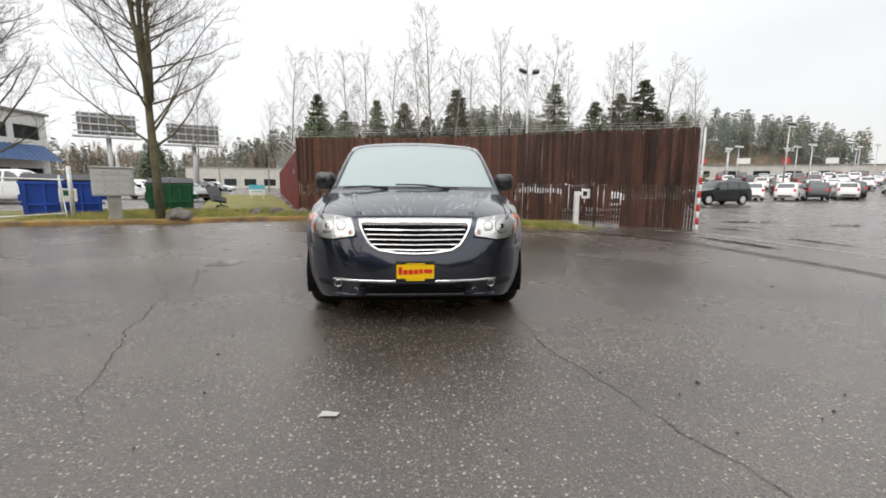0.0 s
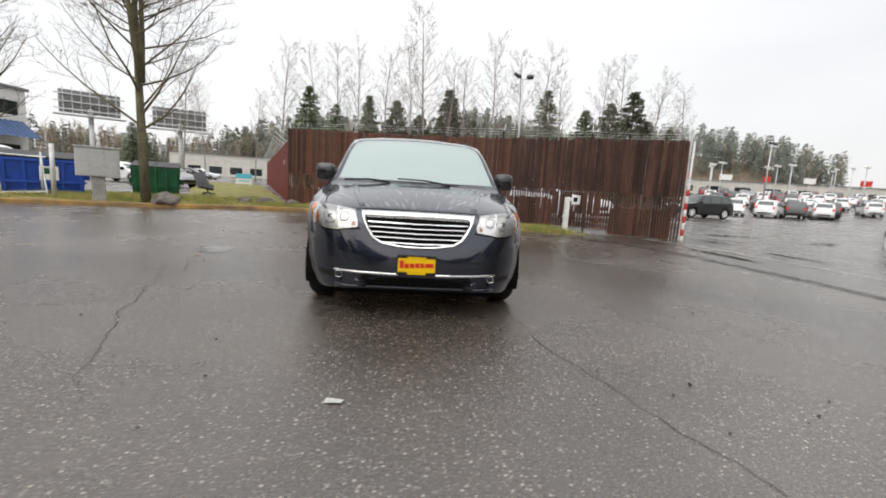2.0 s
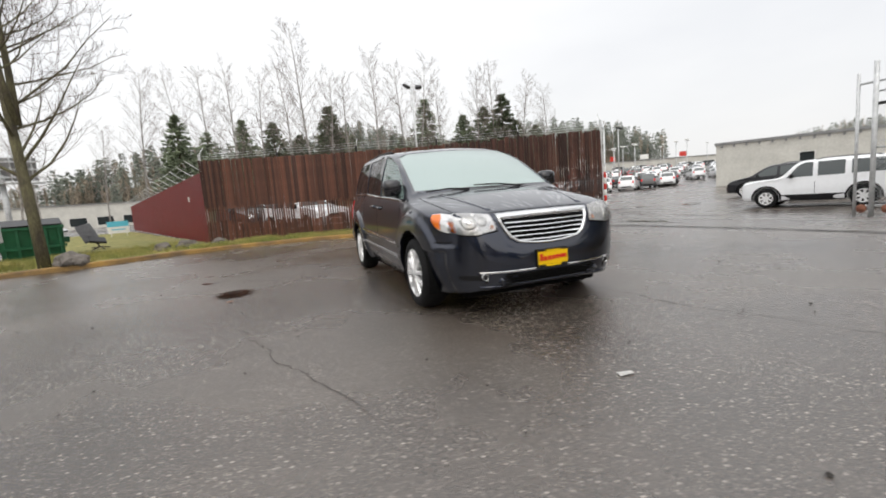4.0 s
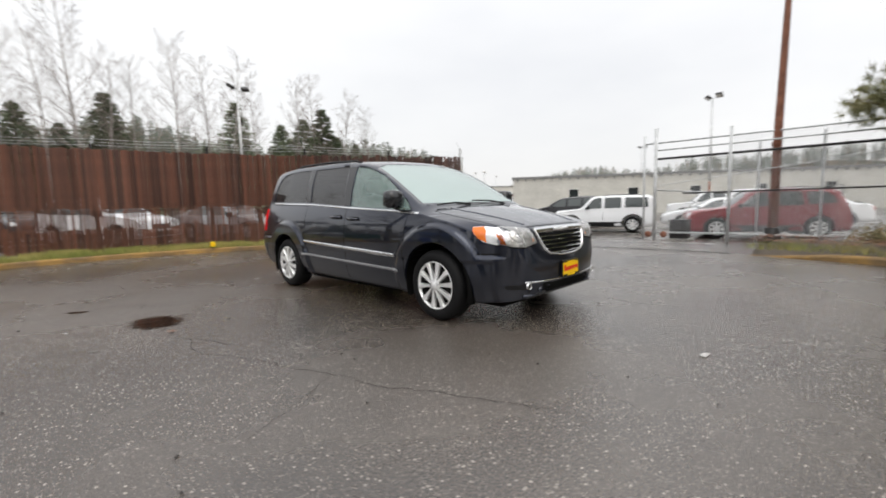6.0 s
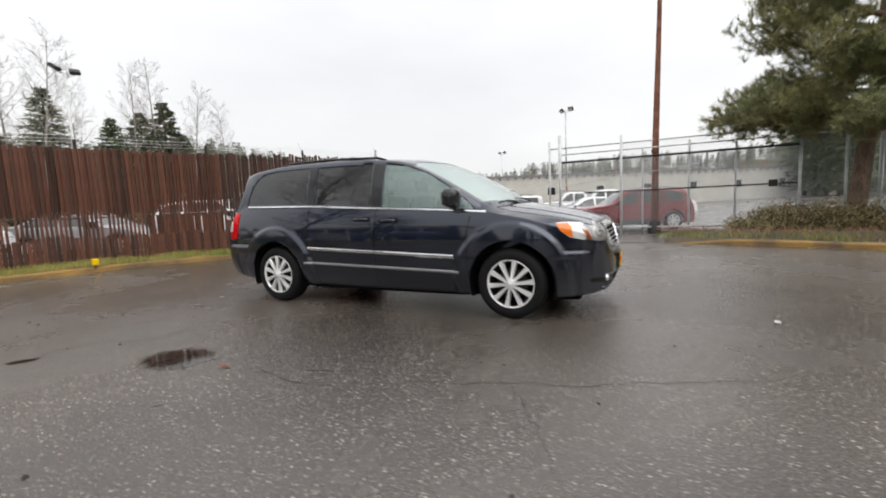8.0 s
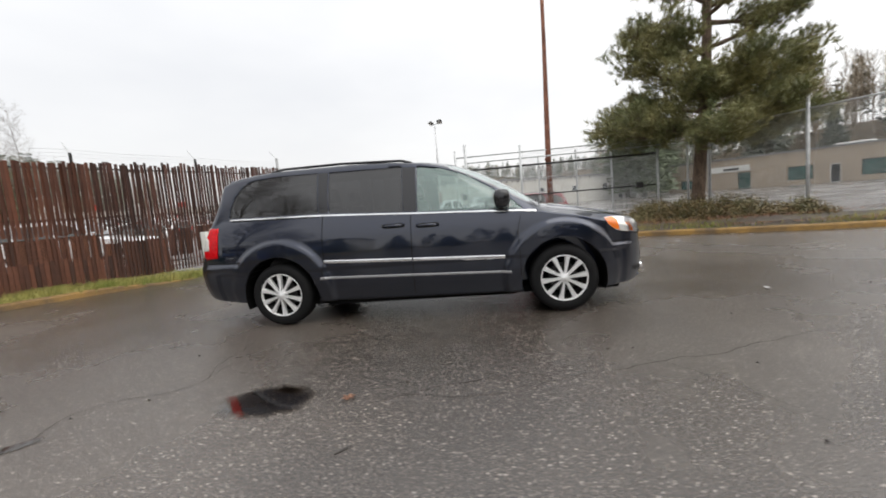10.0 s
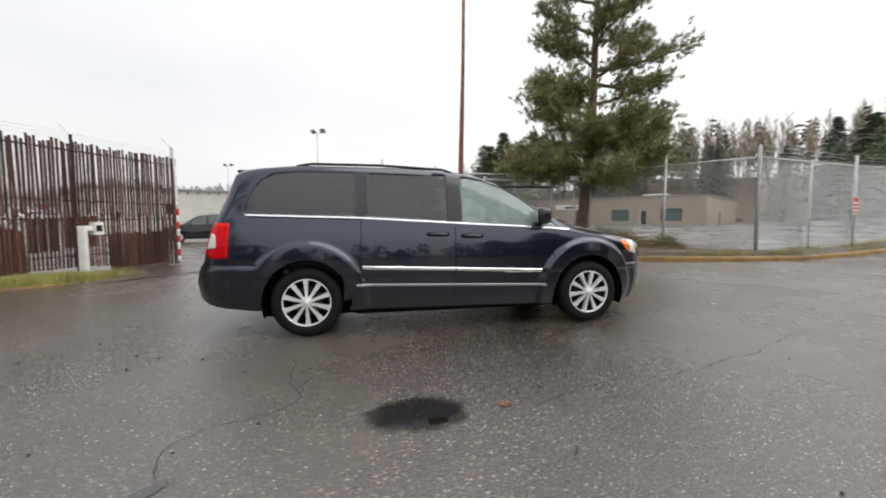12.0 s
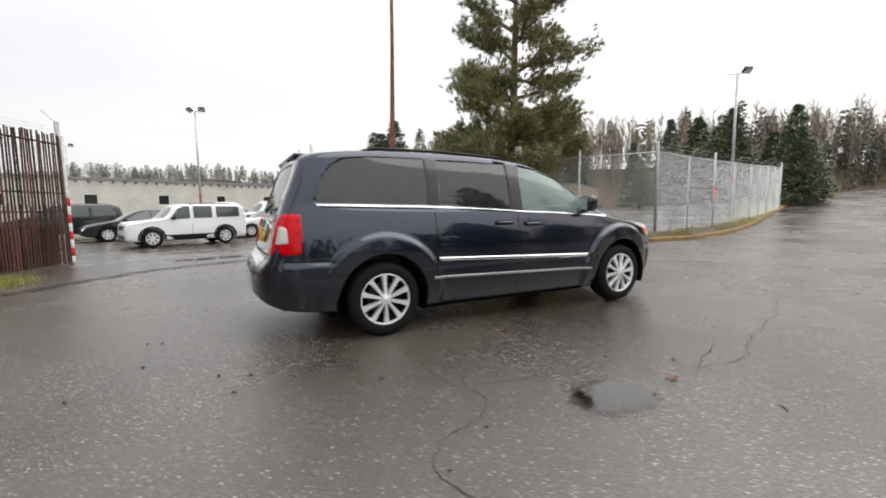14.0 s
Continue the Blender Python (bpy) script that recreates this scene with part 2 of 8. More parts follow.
rain_sheen(M_PAINT)
M_PAINT.node_tree.nodes["Principled BSDF"].inputs["Coat IOR"].default_value = 1.62
M_CHROME = mat("chrome", (0.80, 0.81, 0.82), 0.08, 1.0)
M_ALLOY = mat("silver_alloy", (0.84, 0.84, 0.835), 0.28, 0.5, fine=0.05)
M_RUBBER = mat("tyre_rubber", (0.007, 0.007, 0.0075), 0.7, var=0.2, scale=30, bump=0.1, spec=0.25)
M_BLACK = mat("black_plastic", (0.010, 0.010, 0.011), 0.45, fine=0.1, spec=0.3)
M_TRIM = mat("gloss_black_trim", (0.010, 0.010, 0.012), 0.15, coat=0.5)
M_UNDER = mat("underbody", (0.006, 0.006, 0.006), 0.85, spec=0.08)


def glass(name, tint, rough=0.0):
    """Thin pane: tinted see-through with a clear reflection."""
    m = bpy.data.materials.new(name)
    m.use_nodes = True
    n, l = m.node_tree.nodes, m.node_tree.links
    n.clear()
    o = n.new("ShaderNodeOutputMaterial")
    tr = n.new("ShaderNodeBsdfTransparent")
    tr.inputs["Color"].default_value = rgb(tint)
    gl = n.new("ShaderNodeBsdfGlossy")
    gl.inputs["Roughness"].default_value = rough
    fr = n.new("ShaderNodeFresnel")
    fr.inputs["IOR"].default_value = 1.75
    mx = n.new("ShaderNodeMixShader")
    l.new(fr.outputs["Fac"], mx.inputs["Fac"])
    l.new(tr.outputs["BSDF"], mx.inputs[1])
    l.new(gl.outputs["BSDF"], mx.inputs[2])
    l.new(mx.outputs["Shader"], o.inputs["Surface"])
    return m


def veiled(name, veil, amount):
    """Glass with a pale diffuse veil, for condensation inside and for painted sky sheen."""
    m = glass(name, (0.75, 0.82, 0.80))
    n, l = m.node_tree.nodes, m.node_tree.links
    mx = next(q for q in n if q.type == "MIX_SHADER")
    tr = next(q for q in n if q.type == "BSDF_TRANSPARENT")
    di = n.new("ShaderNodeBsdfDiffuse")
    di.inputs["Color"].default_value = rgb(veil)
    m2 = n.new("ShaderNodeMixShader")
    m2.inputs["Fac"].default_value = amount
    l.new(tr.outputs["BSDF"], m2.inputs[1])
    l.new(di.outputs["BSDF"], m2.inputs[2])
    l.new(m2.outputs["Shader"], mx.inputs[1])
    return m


M_MIST = veiled("misted_windscreen", (0.56, 0.68, 0.66), 0.60)
M_MIST2 = veiled("misted_door_glass", (0.46, 0.62, 0.58), 0.33)
M_GLASS = glass("clear_glass", (0.70, 0.80, 0.76))
# The grey veil here paints in the sky reflected by the dark panes.
M_TINT = veiled("privacy_glass", (0.26, 0.26, 0.27), 0.10)
next(q for q in M_TINT.node_tree.nodes if q.type == "BSDF_TRANSPARENT").inputs["Color"].default_value = (0.11, 0.115, 0.12, 1)
M_LENS = glass("lamp_lens", (0.95, 0.95, 0.95))


# ---- mesh tools ----
class Mesh:
    """Collects points and faces of one mesh."""

    def __init__(self):
        self.v, self.f = [], []

    def add(self, pts, faces):
        k = len(self.v)
        self.v.extend([tuple(p) for p in pts])
        self.f.extend([tuple(i + k for i in q) for q in faces])
        return self

    def box(self, lo, hi, m=None, bevel=0.0):
        if bevel:
            bm = bmesh.new()
            bmesh.ops.create_cube(bm, size=1.0)
            for q in bm.verts:
                q.co = Vector([(lo[i] + hi[i]) / 2 + q.co[i] * (hi[i] - lo[i]) for i in range(3)])
            bmesh.ops.bevel(bm, geom=bm.edges[:], offset=bevel, segments=2, profile=0.5, affect="EDGES")
            bm.verts.index_update()
            pts = [q.co.copy() for q in bm.verts]
            faces = [[w.index for w in g.verts] for g in bm.faces]
            bm.free()
        else:
            pts = [Vector((x, y, z)) for z in (lo[2], hi[2]) for y in (lo[1], hi[1]) for x in (lo[0], hi[0])]
            faces = [(0, 2, 3, 1), (4, 5, 7, 6), (0, 1, 5, 4), (2, 6, 7, 3), (0, 4, 6, 2), (1, 3, 7, 5)]
        if m:
            pts = [m @ p for p in pts]
        return self.add(pts, faces)

    def tube(self, pts, radii, sides=6, cap=True):
        pts = [Vector(p) for p in pts]
        if not hasattr(radii, "__len__"):
            radii = [radii] * len(pts)
        out, faces = [], []
        ref = Vector((0.0, 0.0, 1.0))
        for i, p in enumerate(pts):
            d = (pts[min(i + 1, len(pts) - 1)] - pts[max(i - 1, 0)]).normalized()
            r = ref if abs(d.dot(ref)) < 0.95 else Vector((1.0, 0.0, 0.0))
            a = d.cross(r).normalized()
            b = d.cross(a)
            for s in range(sides):
                w = 2 * math.pi * s / sides
                out.append(p + (a * math.cos(w) + b * math.sin(w)) * radii[i])
        for i in range(len(pts) - 1):
            for s in range(sides):
                t = (s + 1) % sides
                faces.append((i * sides + s, i * sides + t, (i + 1) * sides + t, (i + 1) * sides + s))
        if cap:
            faces.append(tuple(range(sides))[::-1])
            faces.append(tuple((len(pts) - 1) * sides + s for s in range(sides)))
        return self.add(out, faces)

    def lathe(self, prof, axis="x", centre=(0, 0, 0), sides=32, close=False):
        """Turns (radius, along) pairs round an axis."""
        out, faces = [], []
        for r, a in prof:
            for s in range(sides):
                w = 2 * math.pi * s / sides
                c, d = r * math.cos(w), r * math.sin(w)
                p = {"x": (a, c, d), "y": (c, a, d), "z": (c, d, a)}[axis]
                out.append(Vector(p) + Vector(centre))
        k = len(prof)
        for i in range(k if close else k - 1):
            j = (i + 1) % k
            for s in range(sides):
                t = (s + 1) % sides
                faces.append((i * sides + s, i * sides + t, j * sides + t, j * sides + s))
        return self.add(out, faces)

    def sheet(self, grid):
        """A grid of points, row by row."""
        r, c = len(grid), len(grid[0])
        return self.add([p for row in grid for p in row],
                        [(i * c + j, i * c + j + 1, (i + 1) * c + j + 1, (i + 1) * c + j) for i in range(r - 1) for j in range(c - 1)])


def data_of(name, mesh, material, smooth=False):
    me = bpy.data.meshes.new(name)
    me.from_pydata(mesh.v, [], mesh.f)
    me.materials.append(material)
    if smooth:
        me.polygons.foreach_set("use_smooth", [True] * len(me.polygons))
    me.update()
    return me


def tidy(me):
    bm = bmesh.new()
    bm.from_mesh(me)
    bmesh.ops.recalc_face_normals(bm, faces=bm.faces[:])
    bm.to_mesh(me)
    bm.free()


def part(name, mesh, material, parent=None, label="", smooth=False, fix=True):
    """Links one mesh as a part under a thing or a part."""
    me = mesh if isinstance(mesh, bpy.types.Mesh) else data_of(name, mesh, material, smooth)
    if fix and not isinstance(mesh, bpy.types.Mesh) and len(me.polygons) < 60000:
        tidy(me)
    ob = new(name, me)
    if parent:
        ob.parent = parent
    if label:
        ob["label"] = label
    return ob


def thing(name, label, category, at=(0, 0, 0), turn=0.0, group="", kind=""):
    e = new(name)
    e.empty_display_size = 0.2
    e.matrix_basis = pose(*at, 0, 0, turn)
    return tagged(e, label, category, group, kind)


def setting(name, mesh, material, label, category, smooth=False):
    return tagged(part(name, mesh, material, smooth=smooth), label, category, kind="structure")


def smoothstep(a, b, x):
    t = min(1.0, max(0.0, (x - a) / (b - a)))
    return t * t * (3 - 2 * t)


def curve(table, u):
    """Smooth curve through (u, value) pairs, with no overshoot."""
    k = len(table)
    if u <= table[0][0]:
        return table[0][1]
    if u >= table[-1][0]:
        return table[-1][1]
    i = max(j for j in range(k - 1) if table[j][0] <= u)

    def slope(j):
        if j == 0 or j == k - 1:
            a = min(j, k - 2)
            return (table[a + 1][1] - table[a][1]) / (table[a + 1][0] - table[a][0])
        s0 = (table[j][1] - table[j - 1][1]) / (table[j][0] - table[j - 1][0])
        s1 = (table[j + 1][1] - table[j][1]) / (table[j + 1][0] - table[j][0])
        return 0.0 if s0 * s1 <= 0 else 2 * s0 * s1 / (s0 + s1)

    (x0, y0), (x1, y1) = table[i], table[i + 1]
    h = x1 - x0
    t = (u - x0) / h
    return ((2 * t ** 3 - 3 * t ** 2 + 1) * y0 + (t ** 3 - 2 * t ** 2 + t) * h * slope(i)
            + (-2 * t ** 3 + 3 * t ** 2) * y1 + (t ** 3 - t ** 2) * h * slope(i + 1))


# ---- ground ----
def ground_z(x, y):
    """The lie of the land: level yard, a dip to the east lot, a rise to the south."""
    z = -0.30 * smoothstep(6.5, 13.0, x) * smoothstep(-3.0, 3.0, y) * smoothstep(30.0, 20.0, y)
    z += 3.2 * smoothstep(46.0, 125.0, 0.5 * x + 0.85 * y) * smoothstep(8.0, 34.0, x)
    s = max(0.0, -8.0 - y)
    z += (0.045 * s * s / (s + 6.0) if s < 120 else 0.045 * 120 * 120 / 126) * (1 - smoothstep(20.0, 42.0, x))
    return z


def spread(lo, hi, core, fine, grow=1.18):
    out = list(np.arange(core[0], core[1] + 1e-6, fine))
    s, a = fine, core[1]
    while a < hi:
        s *= grow
        a = min(hi, a + s)
        out.append(a)
    s, a = fine, core[0]
    while a > lo:
        s *= grow
        a = max(lo, a - s)
        out.insert(0, a)
    return out


gx, gy = spread(-2500, 2500, (-14, 20), 0.5), spread(-2500, 2500, (-34, 20), 0.5)
setting("ground", Mesh().sheet([[(x, y, ground_z(x, y)) for x in gx] for y in gy]), M_ASPHALT,
        "wet worn grey asphalt of a car lot", "asphalt", smooth=True)


def along(points, step):
    """Points every step metres along a polyline."""
    pts = [Vector(p) for p in points]
    out = []
    for a, b in zip(pts, pts[1:]):
        k = max(1, int(round((b - a).length / step)))
        out += [a.lerp(b, i / k) for i in range(k)]
    return out + [pts[-1]]


def side_of(line, i):
    a, b = line[max(0, i - 1)], line[min(len(line) - 1, i + 1)]
    d = (b - a).normalized()
    return Vector((-d.y, d.x))


KERB_N = [(-30, 8.0), (-20, 10.8), (-12.0, 13.2), (-8.3, 14.2), (-6.4, 15.2), (-4.9, 15.75), (-2.5, 15.55), (-0.3, 14.9), (1.3, 13.9), (2.6, 13.0), (4.3, 12.2)]
KERB_E = [(5.2, 3.9), (4.65, 2.0), (4.05, 0.6), (3.55, -0.8), (3.15, -2.3), (3.05, -4.0), (3.6, -6.4), (5.0, -11.0), (6.6, -15.2), (9.2, -22.0), (12.2, -30), (18, -46), (30, -80)]


def kerb(name, line, inside):
    """A worn kerb stone along a line; inside is 1 when the bank lies to its left."""
    pts = along([Vector(p) for p in line], 0.4)
    rows = []
    for i, p in enumerate(pts):
        s = side_of(pts, i) * inside
        wob = 0.012 * noise.noise((p.x * 0.9, p.y * 0.9, 3.0)) - (0.135 * smoothstep(0.8, 3.0, p.x) if p.y > 10 else 0.12 * smoothstep(2.4, 3.9, p.y))
        prof = ((-0.02, -0.10), (0.0, 0.09), (0.02, 0.115), (0.05, 0.125), (0.13, 0.125), (0.16, 0.11), (0.17, -0.10))
        rows.append([(p.x + s.x * a, p.y + s.y * a, ground_z(p.x, p.y) + h + wob) for a, h in prof])
    return setting(name, Mesh().sheet(rows), M_KERB, "worn concrete kerb with faded yellow paint", "kerb")


kerb("kerb_north", KERB_N, 1)
kerb("kerb_east", KERB_E, 1)


def bank(name, line, inside, widths, material, label, hump=0.0):
    """Raised earth behind a kerb."""
    pts = along([Vector(p) for p in line], 0.5)
    rows = []
    for i, p in enumerate(pts):
        s = side_of(pts, i) * inside
        w = curve(widths, i / (len(pts) - 1))
        row = [(p.x + s.x * 0.06, p.y + s.y * 0.06, ground_z(p.x, p.y) - 0.05)]
        low = 0.17 * smoothstep(1.0, 3.6, p.x) if p.y > 10 else 0.0
        for t in (0.0, 0.03, 0.08, 0.16, 0.27, 0.4, 0.55, 0.7, 0.85, 1.0):
            x, y = p.x + s.x * (0.165 + w * t), p.y + s.y * (0.165 + w * t)
            z = ground_z(p.x, p.y) * (1 - t) + ground_z(x, y) * t + 0.10 + 0.05 * noise.noise((x * 0.7, y * 0.7, 0)) * min(1, t * 8)
            z += hump * math.sin(math.pi * min(1.0, t * 1.6)) if t < 0.62 else 0
            if t == 1.0:
                z -= 0.25
            row.append((x, y, z - low))
        rows.append(row)
    return setting(name, Mesh().sheet(rows), material, label, "grass", smooth=True)


bank("verge_north", KERB_N, 1, [(0, 3.0), (0.35, 7.0), (0.56, 7.0), (0.64, 3.6), (0.72, 2.0), (0.85, 1.7), (1.0, 1.6)], M_GRASS, "patchy wet winter grass behind the kerb")
bank("bank_east", KERB_E[:8], 1, [(0, 3.6), (0.25, 4.4), (0.42, 5.0), (0.55, 1.9), (0.7, 1.7), (1.0, 1.3)], M_DIRT, "leaf-strewn dirt bank behind the kerb", hump=0.12)
bank("verge_south", KERB_E[7:12], 1, [(0, 1.2), (0.3, 2.0), (1.0, 6.0)], M_GRASS, "patchy wet grass along the rising road")


# ---- the minivan ----
VAN_X, VAN_Y = -1.0525, 4.40
WHEELS_U, WHEEL_Z, WHEEL_R = (0.968, 4.05), 0.352, 0.352
TOP = [(0, 0.56), (0.012, 0.60), (0.03, 0.645), (0.06, 0.73), (0.09, 0.81), (0.12, 0.875), (0.16, 0.915), (0.3, 0.965), (0.5, 1.02), (0.75, 1.078), (1.0, 1.125), (1.1, 1.145),
       (1.3, 1.275), (1.6, 1.455), (1.9, 1.60), (2.05, 1.655), (2.25, 1.705), (2.7, 1.745), (3.3, 1.775), (4.0, 1.775), (4.5, 1.745), (4.72, 1.71),
       (4.76, 1.60), (4.82, 1.45), (4.88, 1.30), (4.94, 1.12), (4.98, 0.95), (5.02, 0.80), (5.06, 0.745), (5.12, 0.70), (5.15, 0.62)]
HALF = [(0, 0.36), (0.012, 0.46), (0.03, 0.56), (0.06, 0.645), (0.1, 0.715), (0.16, 0.785), (0.25, 0.845), (0.38, 0.895), (0.55, 0.942), (0.8, 0.98), (1.5, 0.998), (3.5, 0.998), (4.3, 0.99),
        (4.7, 0.968), (4.9, 0.935), (5.02, 0.89), (5.08, 0.84), (5.13, 0.72), (5.15, 0.60)]
EDGE = [(0, 0.50), (0.03, 0.58), (0.06, 0.68), (0.09, 0.77), (0.12, 0.84), (0.16, 0.885), (0.3, 0.93), (0.5, 0.965), (0.75, 1.005), (1.0, 1.05), (1.15, 1.085), (1.5, 1.27), (1.85, 1.47), (2.1, 1.58),
        (2.4, 1.66), (3.0, 1.71), (4.0, 1.72), (4.5, 1.685), (4.72, 1.62), (4.76, 1.53), (4.82, 1.38), (4.88, 1.24), (4.94, 1.07), (4.98, 0.90), (5.02, 0.76), (5.06, 0.71), (5.15, 0.54)]
EDGE_V = [(0, 0.28), (0.03, 0.50), (0.09, 0.65), (0.16, 0.735), (0.3, 0.81), (0.5, 0.845), (1.0, 0.87), (1.15, 0.88), (1.5, 0.855), (1.85, 0.82), (2.1, 0.80), (2.4, 0.785), (3.0, 0.775),
          (4.0, 0.765), (4.5, 0.755), (4.72, 0.745), (4.82, 0.765), (4.94, 0.82), (5.02, 0.85), (5.08, 0.79), (5.15, 0.52)]
SILL = [(0, 0.40), (0.02, 0.345), (0.05, 0.300), (0.1, 0.268), (0.2, 0.245), (0.6, 0.215), (1.4, 0.22), (3.6, 0.24), (4.5, 0.27), (4.9, 0.32), (5.05, 0.38), (5.15, 0.46)]
BELT = [(0, 0.45), (0.2, 0.80), (0.5, 0.90), (1.2, 1.06), (2.5, 1.13), (3.7, 1.20), (4.7, 1.225), (4.9, 1.06), (5.02, 0.70), (5.15, 0.50)]


def van_side(u, z, arches=True):
    """Half the body's width at a place along it and a height, below the belt."""
    p = curve(HALF, u)
    lo = curve(SILL, u)
    t = (z - lo)
    v = p - 0.09 * max(0.0, 1 - t / 0.30) ** 2 - 0.015 * smoothstep(0.62, 0.60, z) * (1 if 0.3 < u < 4.8 else 0)
    v -= 0.030 * smoothstep(0.75, 1.15, z) + 0.9 * max(0.0, z - 0.93) ** 2 * smoothstep(0.5, 1.2, u)
    if arches:
        swell = 0.026 * smoothstep(0.735, 0.700, z) * smoothstep(4.30, 4.40, u) * smoothstep(5.10, 4.95, u)
        swell = max(swell, 0.016 * smoothstep(0.675, 0.640, z) * smoothstep(0.68, 0.58, u) * smoothstep(0.12, 0.30, u))
        for c in WHEELS_U:
            r = math.hypot(u - c, z - WHEEL_Z)
            swell = max(swell, 0.034 * smoothstep(0.625, 0.575, r) * (1 if z > 0.15 else 0))
        v += swell
    return v


def van_section(u, inset=0.0, floor=None):
    """The outline of one side at u, from the middle of the floor to the middle of the roof."""
    zb, zt, zs, ps, belt = curve(SILL, u), curve(TOP, u), curve(EDGE, u), curve(EDGE_V, u), curve(BELT, u)
    belt = min(belt, zs - 0.03)
    if floor is not None:
        zb = floor
    w = min(0.7, van_side(u, zb, False) * 0.9)
    pts = [(0.0, zb), (w * 0.5, zb), (w, zb)]
    if inset:
        pts = [(0.0, zb), (0.3, zb), (0.5, zb)]
    rows = 56
    for i in range(rows + 1):
        z = zb + (belt - zb) * i / rows
        pts.append((van_side(u, z, not inset) - inset, z))
    v0 = van_side(u, belt, False)
    for i in range(1, 11):
        t = i / 11
        bulge = 0.022 * math.sin(math.pi * t) * min(1.0, (zs - belt) / 0.3)
        pts.append((v0 + (ps - v0) * t + bulge - inset, belt + (zs - belt) * t))
    top = zt - inset * 0.9
    for i in range(10):
        t = i / 9
        w = t * math.pi / 2
        flat = math.sin(w) ** 0.62 if t > 0 else 0.0
        vv = (ps - inset) * (1 - t)
        pts.append((vv, min(zs, top - 0.005) + (top - min(zs, top - 0.005)) * flat))
    return pts


def van_loft(stations, inset=0.0, floor=None):
    m, n = Mesh(), None
    rings = []
    for u in stations:
        half = van_section(u, inset, floor(u) if callable(floor) else floor)
        y = u + 0.06 * max(0.0, 1 - u / 0.75) ** 1.4
        ring = [(v, y, z) for v, z in half] + [(-v, y, z) for v, z in half[-2:0:-1]]
        rings.append(ring)
    n = len(rings[0])
    faces = [(i * n + j, i * n + (j + 1) % n, (i + 1) * n + (j + 1) % n, (i + 1) * n + j) for i in range(len(rings) - 1) for j in range(n)]
    faces.append(tuple(range(n))[::-1])
    faces.append(tuple((len(rings) - 1) * n + j for j in range(n)))
    return m.add([p for r in rings for p in r], faces)


def skin_tree(mesh):
    from mathutils.bvhtree import BVHTree
    return BVHTree.FromPolygons([Vector(p) for p in mesh.v], mesh.f)


def drape(tree, outline, ray, lift, origin, rings=5, to3=None):
    """A filled outline laid on a skin: rays go along ray from origin's plane; to3 turns (a, b) into a start point."""
    n = len(outline)
    ca, cb = sum(p[0] for p in outline) / n, sum(p[1] for p in outline) / n
    d = Vector(ray).normalized()
    pts, faces = [], []

    def put(a, b):
        p = Vector(to3(a, b))
        hit = tree.ray_cast(p, d)
        q = hit[0] if hit[0] else p + d * origin
        return q - d * lift

    for k in range(rings):
        f = 1 - k / rings
        pts += [put(ca + (a - ca) * f, cb + (b - cb) * f) for a, b in outline]
    pts.append(put(ca, cb))
    for k in range(rings - 1):
        for i in range(n):
            j = (i + 1) % n
            faces.append((k * n + i, k * n + j, (k + 1) * n + j, (k + 1) * n + i))
    for i in range(n):
        faces.append(((rings - 1) * n + i, (rings - 1) * n + (i + 1) % n, rings * n))
    return pts, faces, n


def plate_on(tree, outline, ray, lift, to3, depth=0.0, rings=5, origin=3.0):
    """A draped patch with a rim that runs back into the skin."""
    pts, faces, n = drape(tree, outline, ray, lift, origin, rings, to3)
    m = Mesh()
    if depth:
        d = Vector(ray).normalized()
        k = len(pts)
        pts = pts + [pts[i] + d * depth for i in range(n)]
        faces = faces + [(i, (i + 1) % n, k + (i + 1) % n, k + i) for i in range(n)]
    return m.add(pts, faces)


def fine_line(points, step=0.03):
    """Closes and refines an outline of (a, b) corners."""
    out = []
    for (a0, b0), (a1, b1) in zip(points, points[1:] + points[:1]):
        k = max(1, int(math.hypot(a1 - a0, b1 - b0) / step))
        out += [(a0 + (a1 - a0) * i / k, b0 + (b1 - b0) * i / k) for i in range(k)]
    return out


def round_line(points, turns=2):
    """Corner cutting: rounds an outline."""
    for _ in range(turns):
        out = []
        for (a0, b0), (a1, b1) in zip(points, points[1:] + points[:1]):
            out += [(a0 * 0.82 + a1 * 0.18, b0 * 0.82 + b1 * 0.18), (a0 * 0.18 + a1 * 0.82, b0 * 0.18 + b1 * 0.82)]
        points = out
    return points


def from_side(s):
    return lambda a, b: (s * 3.0, a, b)


def from_front(a, b):
    return (a, -3.0, b)


def from_rear(a, b):
    return (a, 8.0, b)


def prism(outline, to3, ray, near, far):
    d = Vector(ray).normalized()
    n = len(outline)
    p0 = [Vector(to3(a, b)) + d * near for a, b in outline]
    p1 = [Vector(to3(a, b)) + d * far for a, b in outline]
    faces = [(i, (i + 1) % n, n + (i + 1) % n, n + i) for i in range(n)] + [tuple(range(n))[::-1], tuple(range(n, 2 * n))]
    return Mesh().add(p0 + p1, faces)


def carve(base, cutters):
    """Cuts solids out of a mesh and returns the mesh that is left."""
    ob = new("carve_base", base)
    made = []
    for c in cutters:
        me = data_of("cutter", c, M_UNDER)
        tidy(me)
        k = new("cutter", me)
        made.append(k)
        b = ob.modifiers.new("cut", "BOOLEAN")
        b.operation, b.solver, b.object = "DIFFERENCE", "EXACT", k
    bpy.context.view_layer.update()
    out = bpy.data.meshes.new_from_object(ob.evaluated_get(bpy.context.evaluated_depsgraph_get()))
    for k in made + [ob]:
        bpy.data.objects.remove(k)
    return out


